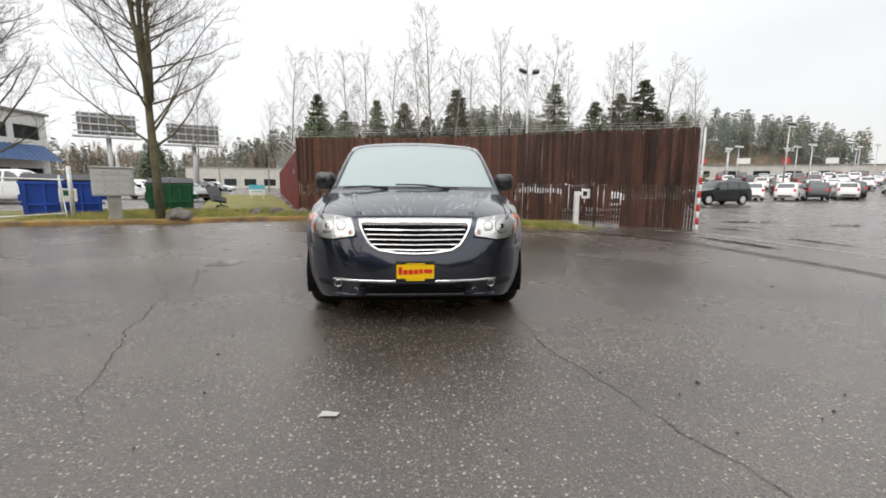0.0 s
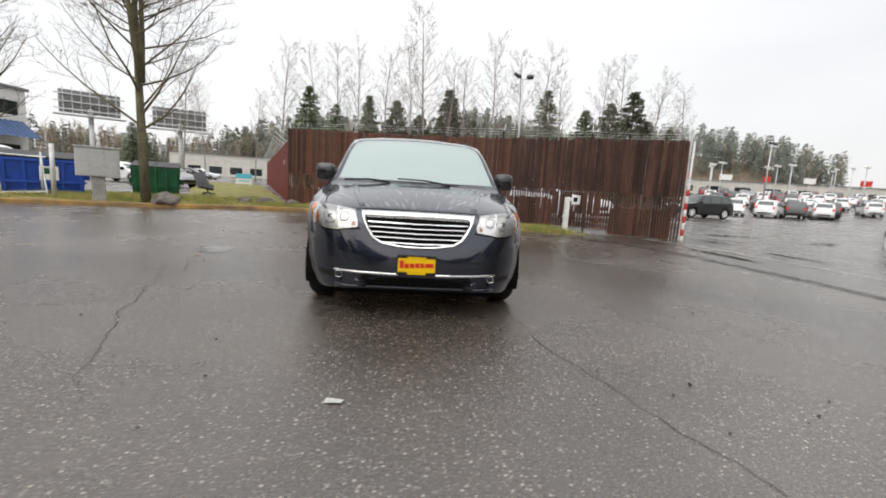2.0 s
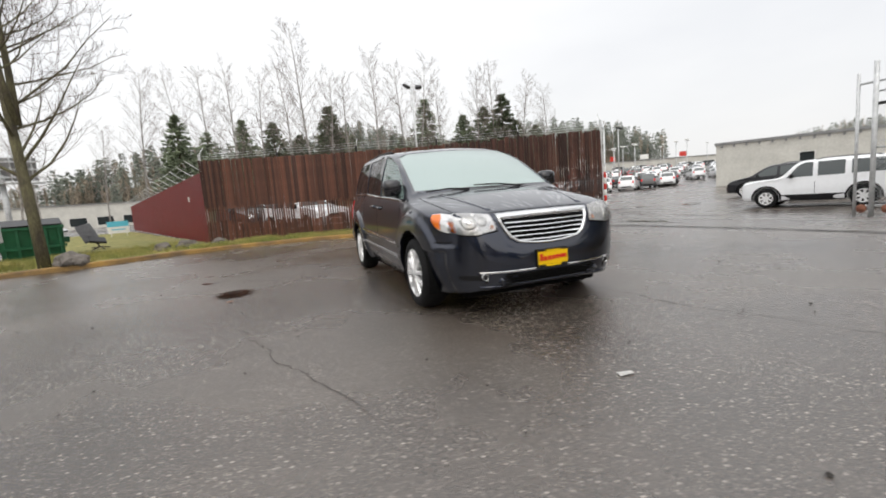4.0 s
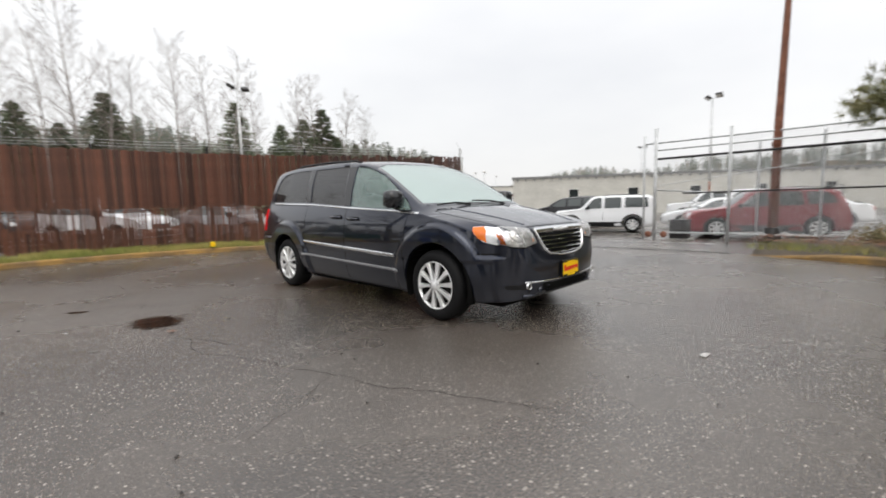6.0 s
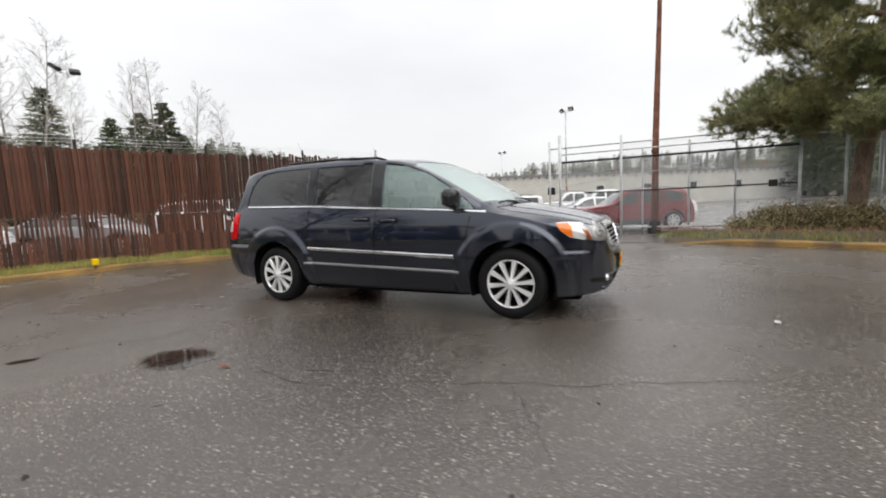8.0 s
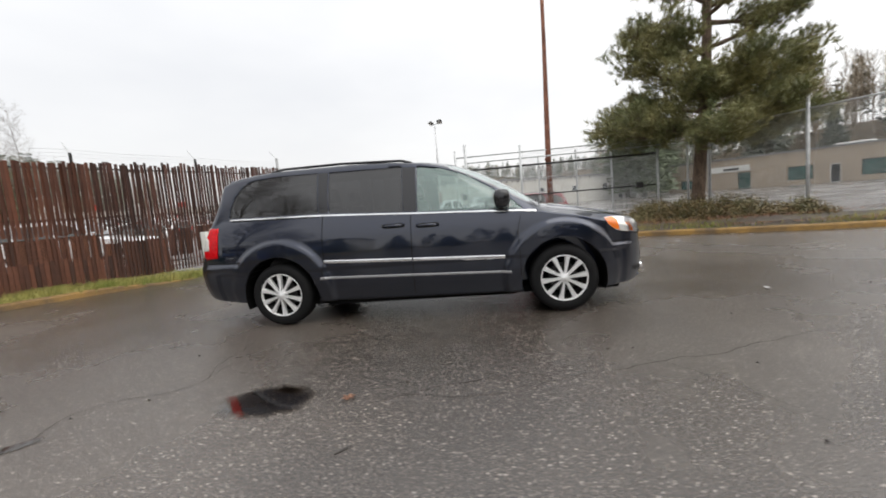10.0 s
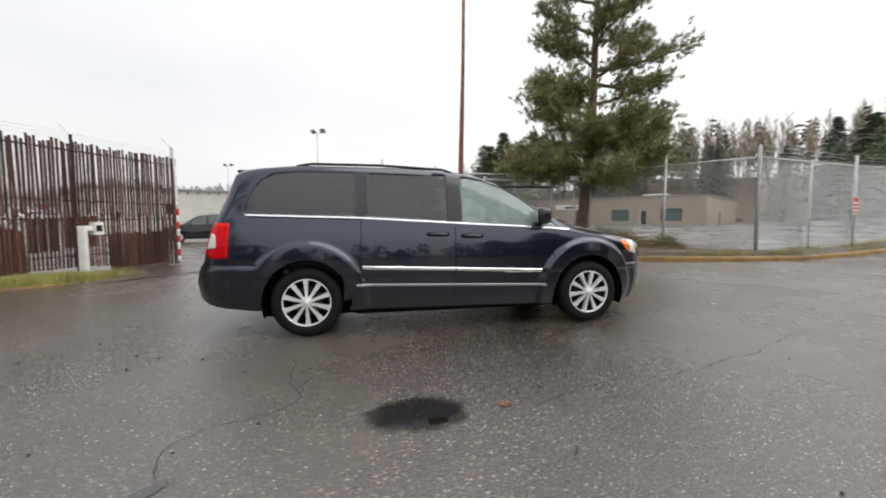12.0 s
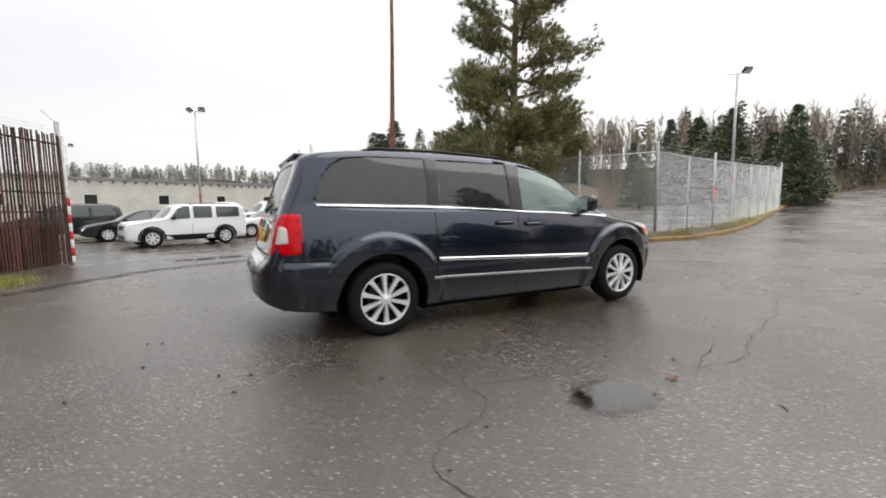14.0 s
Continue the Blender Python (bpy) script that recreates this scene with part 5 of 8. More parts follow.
# ---- parked cars ----
M_CARGLASS = mat("dark_car_glass", (0.055, 0.065, 0.065), 0.06, coat=0.6)
CAR_PAINTS = {
    "white": mat("white_car_paint", (0.78, 0.79, 0.80), 0.35, coat=0.8, spec=0.2, var=0.03),
    "black": mat("black_car_paint", (0.010, 0.010, 0.012), 0.3, coat=0.8, spec=0.2),
    "red": mat("dark_red_car_paint", (0.21, 0.012, 0.018), 0.3, coat=0.8, spec=0.2),
    "silver": mat("silver_car_paint", (0.33, 0.34, 0.35), 0.35, 0.4, coat=0.6, spec=0.2),
    "grey": mat("dark_grey_car_paint", (0.05, 0.052, 0.056), 0.35, coat=0.8, spec=0.2),
}
SHAPES = {
    "suv": dict(length=4.75, half=0.94, wheels=(0.92, 3.80), r=0.37, top=[(0, 0.60), (0.03, 0.78), (0.08, 0.93), (0.2, 1.0), (1.15, 1.10), (1.28, 1.13), (1.6, 1.38), (1.95, 1.62), (2.15, 1.69), (3.0, 1.73), (4.1, 1.69), (4.35, 1.63), (4.5, 1.35), (4.62, 1.08), (4.7, 0.85), (4.75, 0.60)],
                belt=[(0, 0.5), (0.2, 0.85), (1.3, 1.04), (4.5, 1.12), (4.75, 0.5)], narrow=0.74,
                wins=[[(1.55, 1.09), (2.0, 1.50), (2.3, 1.60), (2.42, 1.60), (2.42, 1.11)], [(2.52, 1.11), (2.52, 1.60), (3.35, 1.59), (3.40, 1.13)], [(3.50, 1.14), (3.46, 1.58), (4.0, 1.54), (4.22, 1.40), (4.30, 1.18)]]),
    "boxy": dict(length=4.41, half=0.88, wheels=(0.82, 3.45), r=0.35, top=[(0, 0.60), (0.02, 0.86), (0.05, 0.97), (0.15, 1.0), (1.05, 1.08), (1.17, 1.12), (1.45, 1.38), (1.65, 1.57), (1.8, 1.64), (2.5, 1.68), (4.1, 1.66), (4.25, 1.60), (4.31, 1.35), (4.36, 1.05), (4.39, 0.8), (4.41, 0.6)],
                 belt=[(0, 0.5), (0.1, 0.85), (1.2, 1.02), (4.3, 1.08), (4.41, 0.5)], narrow=0.76,
                 wins=[[(1.42, 1.07), (1.75, 1.48), (1.95, 1.57), (2.15, 1.57), (2.15, 1.09)], [(2.28, 1.09), (2.28, 1.57), (2.98, 1.57), (2.98, 1.10)], [(3.14, 1.11), (3.14, 1.56), (4.05, 1.54), (4.08, 1.12)]]),
    "sedan": dict(length=4.68, half=0.91, wheels=(0.92, 3.62), r=0.33, top=[(0, 0.46), (0.03, 0.58), (0.08, 0.68), (0.25, 0.78), (1.2, 0.95), (1.32, 0.98), (1.7, 1.20), (2.1, 1.38), (2.4, 1.45), (3.0, 1.455), (3.4, 1.40), (3.8, 1.22), (4.05, 1.09), (4.5, 1.05), (4.6, 0.95), (4.65, 0.75), (4.68, 0.5)],
                  belt=[(0, 0.38), (0.2, 0.65), (1.3, 0.88), (4.3, 0.97), (4.68, 0.42)], narrow=0.68,
                  wins=[[(1.62, 0.95), (2.15, 1.28), (2.5, 1.36), (2.58, 1.36), (2.60, 0.97)], [(2.68, 0.98), (2.67, 1.37), (3.2, 1.35), (3.55, 1.20), (3.72, 1.05), (3.70, 1.0)]]),
    "van": dict(length=5.1, half=0.97, wheels=(0.95, 4.0), r=0.355, top=[(0, 0.56), (0.04, 0.70), (0.1, 0.84), (0.2, 0.93), (1.0, 1.12), (1.1, 1.15), (1.6, 1.45), (2.0, 1.65), (2.3, 1.71), (3.3, 1.76), (4.4, 1.73), (4.7, 1.66), (4.85, 1.35), (4.95, 1.0), (5.05, 0.75), (5.1, 0.58)],
                belt=[(0, 0.45), (0.2, 0.8), (1.2, 1.04), (4.7, 1.12), (5.1, 0.5)], narrow=0.77,
                wins=[[(1.40, 1.08), (1.9, 1.47), (2.2, 1.57), (2.42, 1.59), (2.42, 1.11)], [(2.56, 1.12), (2.56, 1.60), (3.42, 1.62), (3.42, 1.13)], [(3.56, 1.14), (3.56, 1.62), (4.3, 1.60), (4.5, 1.42), (4.58, 1.16)]]),
    "pickup": dict(length=5.6, half=0.98, wheels=(0.98, 4.45), r=0.40, top=[(0, 0.7), (0.03, 1.0), (0.1, 1.1), (1.25, 1.20), (1.4, 1.24), (1.75, 1.55), (2.05, 1.80), (2.3, 1.88), (3.2, 1.88), (3.5, 1.78), (3.6, 1.5), (3.66, 1.24), (3.7, 1.20), (5.5, 1.20), (5.57, 1.1), (5.6, 0.7)],
                   belt=[(0, 0.6), (0.1, 0.95), (1.4, 1.12), (5.5, 1.14), (5.6, 0.6)], narrow=0.76,
                   wins=[[(1.72, 1.20), (2.1, 1.65), (2.35, 1.76), (2.55, 1.76), (2.55, 1.21)], [(2.66, 1.21), (2.66, 1.76), (3.30, 1.74), (3.44, 1.24)]]),
}


def car(shape, colour, label, at, turn, group=""):
    """A parked car: lofted body with wheel wells, draped windows, lamps, bumpers and wheels."""
    k = SHAPES[shape]
    length, half, top, belt, narrow = k["length"], k["half"], k["top"], k["belt"], k["narrow"]
    paint = CAR_PAINTS[colour]
    e = thing("parked_car" if shape != "pickup" else "pickup_truck", label, "car" if shape != "pickup" else "truck", at, turn, group)
    us = [0, 0.01, 0.03, 0.06, 0.1, 0.16] + [0.25 + 0.1 * i for i in range(int((length - 0.45) / 0.1))] + [length - 0.16, length - 0.1, length - 0.05, length - 0.02, length]
    us = sorted(set(round(u, 3) for u in us))
    rings = []
    tall = max(z for _, z in top)
    for u in us:
        zt = curve(top, u)
        end = min(u, length - u)
        p = half * curve([(0, 0.70), (0.03, 0.80), (0.1, 0.88), (0.25, 0.94), (0.6, 0.985), (1.0, 1.0)], end)
        zb = curve([(0, 0.34), (0.15, 0.26), (0.6, 0.24)], end)
        b = min(curve(belt, u), zt - 0.06)
        up = smoothstep(0.12, 0.5, zt - b)
        zs = b + (zt - b) * (0.45 + 0.42 * up)
        ps = p * 0.94 * (1 - up) + narrow * up
        pts = [(0, zb), (0.5 * p, zb), (p * 0.92, zb), (p * 0.975, zb + 0.06)]
        for i in range(1, 8):
            z = zb + 0.06 + (b - zb - 0.06) * i / 7
            pts.append((p * (1.0 - 0.04 * smoothstep(0.6, 1.1, z)), z))
        v0 = pts[-1][0]
        for i in range(1, 6):
            t = i / 5
            pts.append((v0 + (ps - v0) * t + 0.012 * math.sin(math.pi * t), b + (zs - b) * t))
        for i in range(1, 6):
            t = i / 5
            pts.append((ps * (1 - t), zs + (zt - zs) * math.sin(t * math.pi / 2) ** 0.6))
        rings.append([(v, u - length / 2, z) for v, z in pts] + [(-v, u - length / 2, z) for v, z in pts[-2:0:-1]])
    n = len(rings[0])
    faces = [(i * n + j, i * n + (j + 1) % n, (i + 1) * n + (j + 1) % n, (i + 1) * n + j) for i in range(len(rings) - 1) for j in range(n)]
    faces += [tuple(range(n))[::-1], tuple((len(rings) - 1) * n + j for j in range(n))]
    skin2 = Mesh().add([p for r in rings for p in r], faces)
    tree = skin_tree(skin2)
    me = data_of("body", skin2, paint, True)
    tidy(me)
    r = k["r"]
    wells = [Mesh().lathe([(0.0, s * (half - 0.28)), (r + 0.05, s * (half - 0.28)), (r + 0.05, s * 1.3), (0.0, s * 1.3)], "x", (0, u - length / 2, r), 24) for s in (1, -1) for u in k["wheels"]]
    part("body", carve(me, wells), paint, e)
    for s in (1, -1):
        for w in k["wins"]:
            part("side_window", plate_on(tree, fine_line([(a - length / 2, b) for a, b in w], 0.12), (-s, 0, 0), 0.006, from_side(s), rings=3), M_CARGLASS, e, smooth=True)
        if colour in ("white", "red") and shape in ("suv", "boxy"):
            part("sill_cladding", plate_on(tree, fine_line([(a - length / 2, b) for a, b in ((k["wheels"][0] + r + 0.05, 0.25), (k["wheels"][1] - r - 0.05, 0.25), (k["wheels"][1] - r - 0.05, 0.47), (k["wheels"][0] + r + 0.05, 0.47))], 0.12), (-s, 0, 0), 0.008, from_side(s), rings=2), M_BLACK, e)
        for u in k["wheels"]:
            hub = new("wheel")
            hub.parent = e
            hub.matrix_basis = pose(s * (half - 0.015), u - length / 2, r)
            part("tyre", Mesh().lathe([(r * 0.64, 0), (r * 0.8, s * 0.012), (r * 0.95, 0), (r, -s * 0.04), (r, -s * 0.18), (r * 0.9, -s * 0.22)], "x", sides=24), M_RUBBER, hub, smooth=True)
            part("rim", Mesh().lathe([(r * 0.66, 0.0), (r * 0.60, s * 0.004), (r * 0.55, -s * 0.02)], "x", sides=20), M_ALLOY, hub, smooth=True)
            part("wheel_disc", Mesh().lathe([(r * 0.555, -s * 0.022), (r * 0.3, -s * 0.035), (0.0, -s * 0.035)], "x", sides=20), M_DARKSTEEL, hub, smooth=True)
            for q in range(7):
                a = 2 * math.pi * q / 7 + u
                part("spoke", Mesh().box((-0.012, -0.036, 0.03), (0.012, 0.036, r * 0.60), Matrix.Rotation(a, 4, "X")), M_ALLOY, hub)
            part("hub_cap", Mesh().lathe([(0.0, s * 0.02), (0.05, s * 0.015), (0.06, -s * 0.02)], "x", sides=12), M_ALLOY, hub)
            if shape == "boxy":
                arc = [radians(-8 + 14 * q) for q in range(15)]
                part("arch_trim", Mesh().sheet([[tuple(tree.ray_cast(Vector((s * 3, u - length / 2 + w * math.cos(a), max(0.27, r + w * math.sin(a)))), Vector((-s, 0, 0)))[0] + Vector((s * l, 0, 0))) for w, l in ((r + 0.055, 0.0), (r + 0.06, 0.012), (r + 0.115, 0.012), (r + 0.12, 0.0))] for a in arc]), M_BLACK, e, fix=False)
        if shape in ("boxy", "suv", "van"):
            up_ = [tree.ray_cast(Vector((s * narrow * 0.80, v - length / 2, 4.0)), Vector((0, 0, -1)))[0] for v in (length * 0.50, length * 0.55, length * 0.70, length * 0.84, length * 0.87)]
            part("roof_rail", Mesh().tube([p + Vector((0, 0, h)) for p, h in zip(up_, (0.0, 0.045, 0.05, 0.045, 0.0))], 0.015, 6), M_BLACK, e)
        zf = curve(top, 0.12) - 0.05
        part("head_lamp", plate_on(tree, fine_line([(s * half * 0.86, zf), (s * half * 0.56, zf - 0.02), (s * half * 0.56, zf - 0.15), (s * half * 0.82, zf - 0.15)], 0.08), (0, 1, 0), 0.01, lambda a, b: (a, -6.0, b), rings=2), M_REFLECT, e)
        zr = curve(belt, length - 0.35) - 0.02
        part("tail_lamp", plate_on(tree, fine_line([(s * half * 0.84, zr), (s * half * 0.62, zr), (s * half * 0.66, zr - 0.24), (s * half * 0.84, zr - 0.24)], 0.08), (0, -1, 0), 0.01, lambda a, b: (a, 6.0, b), rings=2), M_TAIL, e)
        part("wing_mirror", Mesh().box((s * (half - 0.02), 1.52 - length / 2, curve(belt, 1.5) + 0.02), (s * (half + 0.16), 1.62 - length / 2, curve(belt, 1.5) + 0.16), bevel=0.03), M_BLACK, e)
        part("door_seam", Mesh().sheet([[tree.ray_cast(Vector((s * 3, k["wins"][0][-1][0] + 0.05 + d - length / 2, z)), Vector((-s, 0, 0)))[0] + Vector((s * 0.003, 0, 0)) for d in (0.0, 0.012)] for z in (0.42, 0.6, 0.8, 0.9)]), M_UNDER, e, fix=False)
    ws = [z for u, z in top if u < length * 0.5]
    zl, zh = (curve(belt, 1.3) + 0.09), tall - 0.14
    part("windscreen", plate_on(tree, fine_line([(-half * 0.82, zl), (half * 0.82, zl), (narrow * 0.84, zh), (-narrow * 0.84, zh)], 0.12), (0, 1, 0), 0.008, lambda a, b: (a, -6.0, b), rings=3), M_CARGLASS, e, smooth=True)
    part("rear_window", plate_on(tree, fine_line([(-half * 0.70, zr + 0.09), (half * 0.70, zr + 0.09), (narrow * 0.80, zh - 0.02), (-narrow * 0.80, zh - 0.02)], 0.12), (0, -1, 0), 0.008, lambda a, b: (a, 6.0, b), rings=3), M_CARGLASS, e, smooth=True)
    zg = curve(top, 0.05) - 0.12
    part("grille", plate_on(tree, fine_line([(-0.4, zg), (0.4, zg), (0.36, zg - 0.16), (-0.36, zg - 0.16)], 0.1), (0, 1, 0), 0.006, lambda a, b: (a, -6.0, b), rings=2), M_BLACK, e)
    part("bumper", plate_on(tree, fine_line([(-half * 0.8, 0.48), (half * 0.8, 0.48), (half * 0.74, 0.36), (-half * 0.74, 0.36)], 0.12), (0, 1, 0), 0.012, lambda a, b: (a, -6.0, b), rings=2), M_BLACK, e)
    part("rear_bumper", plate_on(tree, fine_line([(-half * 0.8, 0.52), (half * 0.8, 0.52), (half * 0.74, 0.38), (-half * 0.74, 0.38)], 0.12), (0, -1, 0), 0.012, lambda a, b: (a, 6.0, b), rings=2), M_BLACK, e)
    return e


def ground_at(x, y):
    return (x, y, ground_z(x, y))


jeep = car("boxy", "white", "boxy white off-roader parked on wet asphalt", ground_at(15.0, 11.1), 199.5)
red_suv = car("suv", "red", "dark red crossover parked behind the sliding gate", ground_at(13.95, 5.0), 203)
sedan_black = car("sedan", "black", "black saloon parked beside the white off-roader", ground_at(19.7, 13.3), 199)
van_black = car("van", "black", "black minivan parked in the car lot", ground_at(22.7, 16.9), 199)
truck_white = car("pickup", "white", "white crew-cab pickup parked before the warehouse", ground_at(28.5, 9.5), 199)
sedan_white = car("sedan", "white", "white saloon parked behind the gate", ground_at(19.0, 7.4), 199)
suv_black = car("suv", "black", "black sport utility vehicle standing across the lot", ground_at(20.6, 31.2), -81)
suv_white = car("suv", "white", "white sport utility vehicle in the parked row", ground_at(31.2, 41.3), 150, "parked row")
suv_grey = car("suv", "grey", "dark grey sport utility vehicle in the parked row", ground_at(38.6, 42.0), 143, "parked row")
sedan_silver = car("sedan", "silver", "silver saloon in the parked row", ground_at(47.5, 47.0), 150, "parked row")
for base_car, x, y, turn in ((suv_white, 34.8, 40.6, 128), (suv_white, 42.0, 42.2, 140), (sedan_white, 20.8, 4.3, 199), (truck_white, 23.6, 6.8, 199), (suv_grey, 46.0, 45.2, 140)):
    copy_thing(base_car, pose(x, y, ground_z(x, y), 0, 0, turn))
pool = (suv_white, suv_grey, sedan_silver, sedan_white, sedan_black, suv_white, red_suv, sedan_white)
crng = random.Random(11)
for row in range(5):
    for i in range(10):
        x, y = 36 + i * 3.9 + row * 5.0 + crng.uniform(-0.4, 0.4), 55 + row * 8.0 - i * 1.1 + crng.uniform(-0.4, 0.4)
        c = copy_thing(crng.choice(pool), pose(x, y, ground_z(x, y), 0, 0, 145 + crng.uniform(-4, 4)))
        tagged(c, group="far parked rows")
for x, y, turn, b in ((-2.2, 22.0, 30, suv_white), (1.6, 20.6, 28, sedan_silver), (5.4, 19.2, 25, suv_white), (-5.0, 27.5, 25, suv_grey)):
    copy_thing(b, pose(x, y, 0, 0, 0, turn))
for x, y, turn, b in ((-23.5, 26.5, 100, truck_white), (-21.5, 34.5, 80, sedan_white), (-17.0, 31.5, 60, sedan_silver), (-30.0, 66.0, 90, sedan_white), (-24.0, 44.0, 95, suv_grey), (-27.5, 57.0, 95, sedan_black), (72, -34, 60, sedan_white), (74, -40, 60, red_suv)):
    copy_thing(b, pose(x, y, ground_z(x, y), 0, 0, turn))


# ---- buildings ----
M_WALL = mat("pale_painted_block", (0.50, 0.49, 0.45), 0.8, var=0.12, scale=0.6, fine=0.08, fine_scale=6, bump=0.1, bump_scale=8)
M_BEIGE = mat("beige_stucco", (0.36, 0.30, 0.23), 0.85, var=0.12, scale=0.5, fine=0.06, fine_scale=8)
M_ROOF = mat("grey_roof_metal", (0.20, 0.20, 0.20), 0.6, var=0.2, scale=1)
M_AWNING = mat("blue_awning", (0.035, 0.08, 0.20), 0.5, var=0.2, scale=2)
M_WIN = mat("dark_window_glass", (0.025, 0.03, 0.032), 0.08, coat=0.3)
M_TEAL = mat("teal_shop_window", (0.05, 0.11, 0.10), 0.2, var=0.5, scale=2)


def block(name, label, a, b, depth, z0, height, wall, windows, roof_lip=0.25):
    """A long plain building: front wall from a to b, with openings as (along, sill, width, height, material)."""
    e = thing(name, label, "building")
    a, b = Vector(a), Vector(b)
    d = (b - a).normalized()
    n = Vector((-d.y, d.x))
    length = (b - a).length
    m = Matrix.Translation((a.x, a.y, z0)) @ Matrix((((d.x, n.x, 0, 0)), ((d.y, n.y, 0, 0)), ((0, 0, 1, 0)), ((0, 0, 0, 1))))
    shell = data_of("wall", Mesh().box((0, 0, -0.6), (length, depth, height)), wall)
    tidy(shell)
    holes = [Mesh().box((s, -0.5, z), (s + w, 0.18, z + h)) for s, z, w, h, _ in windows]
    ob = part("wall", carve(shell, holes) if holes else shell, wall, e)
    ob.matrix_basis = m
    ob2 = part("roof", Mesh().box((-roof_lip, -roof_lip, height), (length + roof_lip, depth + roof_lip, height + 0.22)), M_ROOF, e)
    ob2.matrix_basis = m
    for s, z, w, h, mt in windows:
        o = part("window", Mesh().box((s, 0.12, z), (s + w, 0.16, z + h)), mt, e)
        o.matrix_basis = m
        f = Mesh()
        for lo, hi in (((s, 0.02, z), (s + 0.06, 0.12, z + h)), ((s + w - 0.06, 0.02, z), (s + w, 0.12, z + h)), ((s + 0.06, 0.02, z + h - 0.06), (s + w - 0.06, 0.12, z + h)), ((s + 0.06, 0.02, z), (s + w - 0.06, 0.12, z + 0.06))):
            f.box(lo, hi)
        part("frame", f, M_WHITEPAINT if mt is M_WIN else M_DARKSTEEL, o)
    return e, m, length


ware, wm, wl_ = block("warehouse", "long low pale warehouse with small dark windows", (35.5, 30.5), (66.0, -16.5), 30, -0.4, 4.15, M_WALL,
                      [(6 + i * 6.1, 1.9, 1.1, 1.0, M_WIN) for i in range(8)] + [(52.0, 0.4, 1.0, 2.6, M_WIN), (31.0, 0.4, 1.0, 2.1, M_WHITEPAINT)], 0.12)
for i in range(60):
    o = part("rafter_end", Mesh().box((0.4 + i * 0.93, -0.22, 3.9), (0.55 + i * 0.93, -0.003, 4.1)), M_ROOF, ware)
    o.matrix_basis = wm
shop, sm, sl_ = block("shop_building", "low beige commercial building with teal shop windows", (66.3, -21.5), (43.5, -38.8), 28, ground_z(52, -34) - 0.5, 4.6, M_BEIGE,
                      [(2.0, 0.9, 3.0, 1.3, M_TEAL), (10.0, 0.5, 1.6, 2.2, M_TEAL), (15.8, 1.1, 2.6, 1.7, M_TEAL), (20.0, 0.5, 1.0, 2.2, M_WIN), (22.8, 1.1, 2.8, 1.8, M_TEAL)], 0.1)
for x0, x1, z0, z1, mt in ((6.5, 11.5, 2.9, 3.7, M_WHITEPAINT), (8.2, 10.2, 3.1, 3.4, M_DARKSTEEL)):
    o = part("shop_sign", Mesh().box((x0, -0.12 if mt is M_WHITEPAINT else -0.14, z0), (x1, -0.01 if mt is M_WHITEPAINT else -0.121, z1)), mt, shop, "white sign with an unreadable dark bar")
    o.matrix_basis = sm
o = part("roof_unit", Mesh().box((18, 8, 4.7), (21.5, 10, 5.4), bevel=0.05), M_WHITEPAINT, shop)
o.matrix_basis = sm
o = part("side_door", Mesh().box((sl_ + 0.002, 9.0, 0.0), (sl_ + 0.05, 10.2, 2.3)), M_WIN, shop)
o.matrix_basis = sm
office, om, ol_ = block("office_building", "white two-storey office with a blue sloping awning", (-33.9, 20.0), (-33.4, 41.7), 12, -0.1, 6.9, M_WHITEPAINT,
                        [(1.2 + i * 2.9, 4.75, 2.5, 1.25, M_WIN) for i in range(7)] + [(1.2 + i * 2.9, 0.5, 2.5, 2.0, M_WIN) for i in range(7)], 0.2)
aw = Mesh().sheet([[(0.25 * i, -1.5 * t, 4.35 - 1.35 * t + (0.06 if i % 2 else 0.0)) for t in (0, 0.5, 1.0)] for i in range(86)])
o = part("awning", aw, M_AWNING, office, "blue ribbed awning")
o.matrix_basis = om
block("white_store", "long white store front across the far road", (-62, 120), (-30, 128), 18, 0, 5.5, M_WALL, [(4 + i * 5, 0.6, 3.2, 2.0, M_WIN) for i in range(5)])
block("red_roof_store", "distant store building beyond the rows of cars", (70, 118), (130, 96), 20, ground_z(90, 108), 4.0, M_WALL, [(5 + i * 7, 0.8, 4.0, 1.8, M_WIN) for i in range(8)])


def lot_light(x, y, h, turn):
    z = ground_z(x, y)
    e = thing("lot_light", "slim car lot lamp post with pale box heads", "lamp post", (x, y, z), turn, "car lot lights")
    part("shaft", Mesh().tube([(0, 0, -0.3), (0, 0, h)], [0.09, 0.06], 8), M_STEEL, e, smooth=True)
    for sx in (-1, 1):
        part("head", Mesh().box((sx * 0.55 - 0.35, -0.22, h - 0.04), (sx * 0.55 + 0.35, 0.22, h + 0.16), bevel=0.03), M_WHITEPAINT, e)
    part("arm", Mesh().tube([(-0.5, 0, h), (0.5, 0, h)], 0.03, 6), M_STEEL, e)
    return e


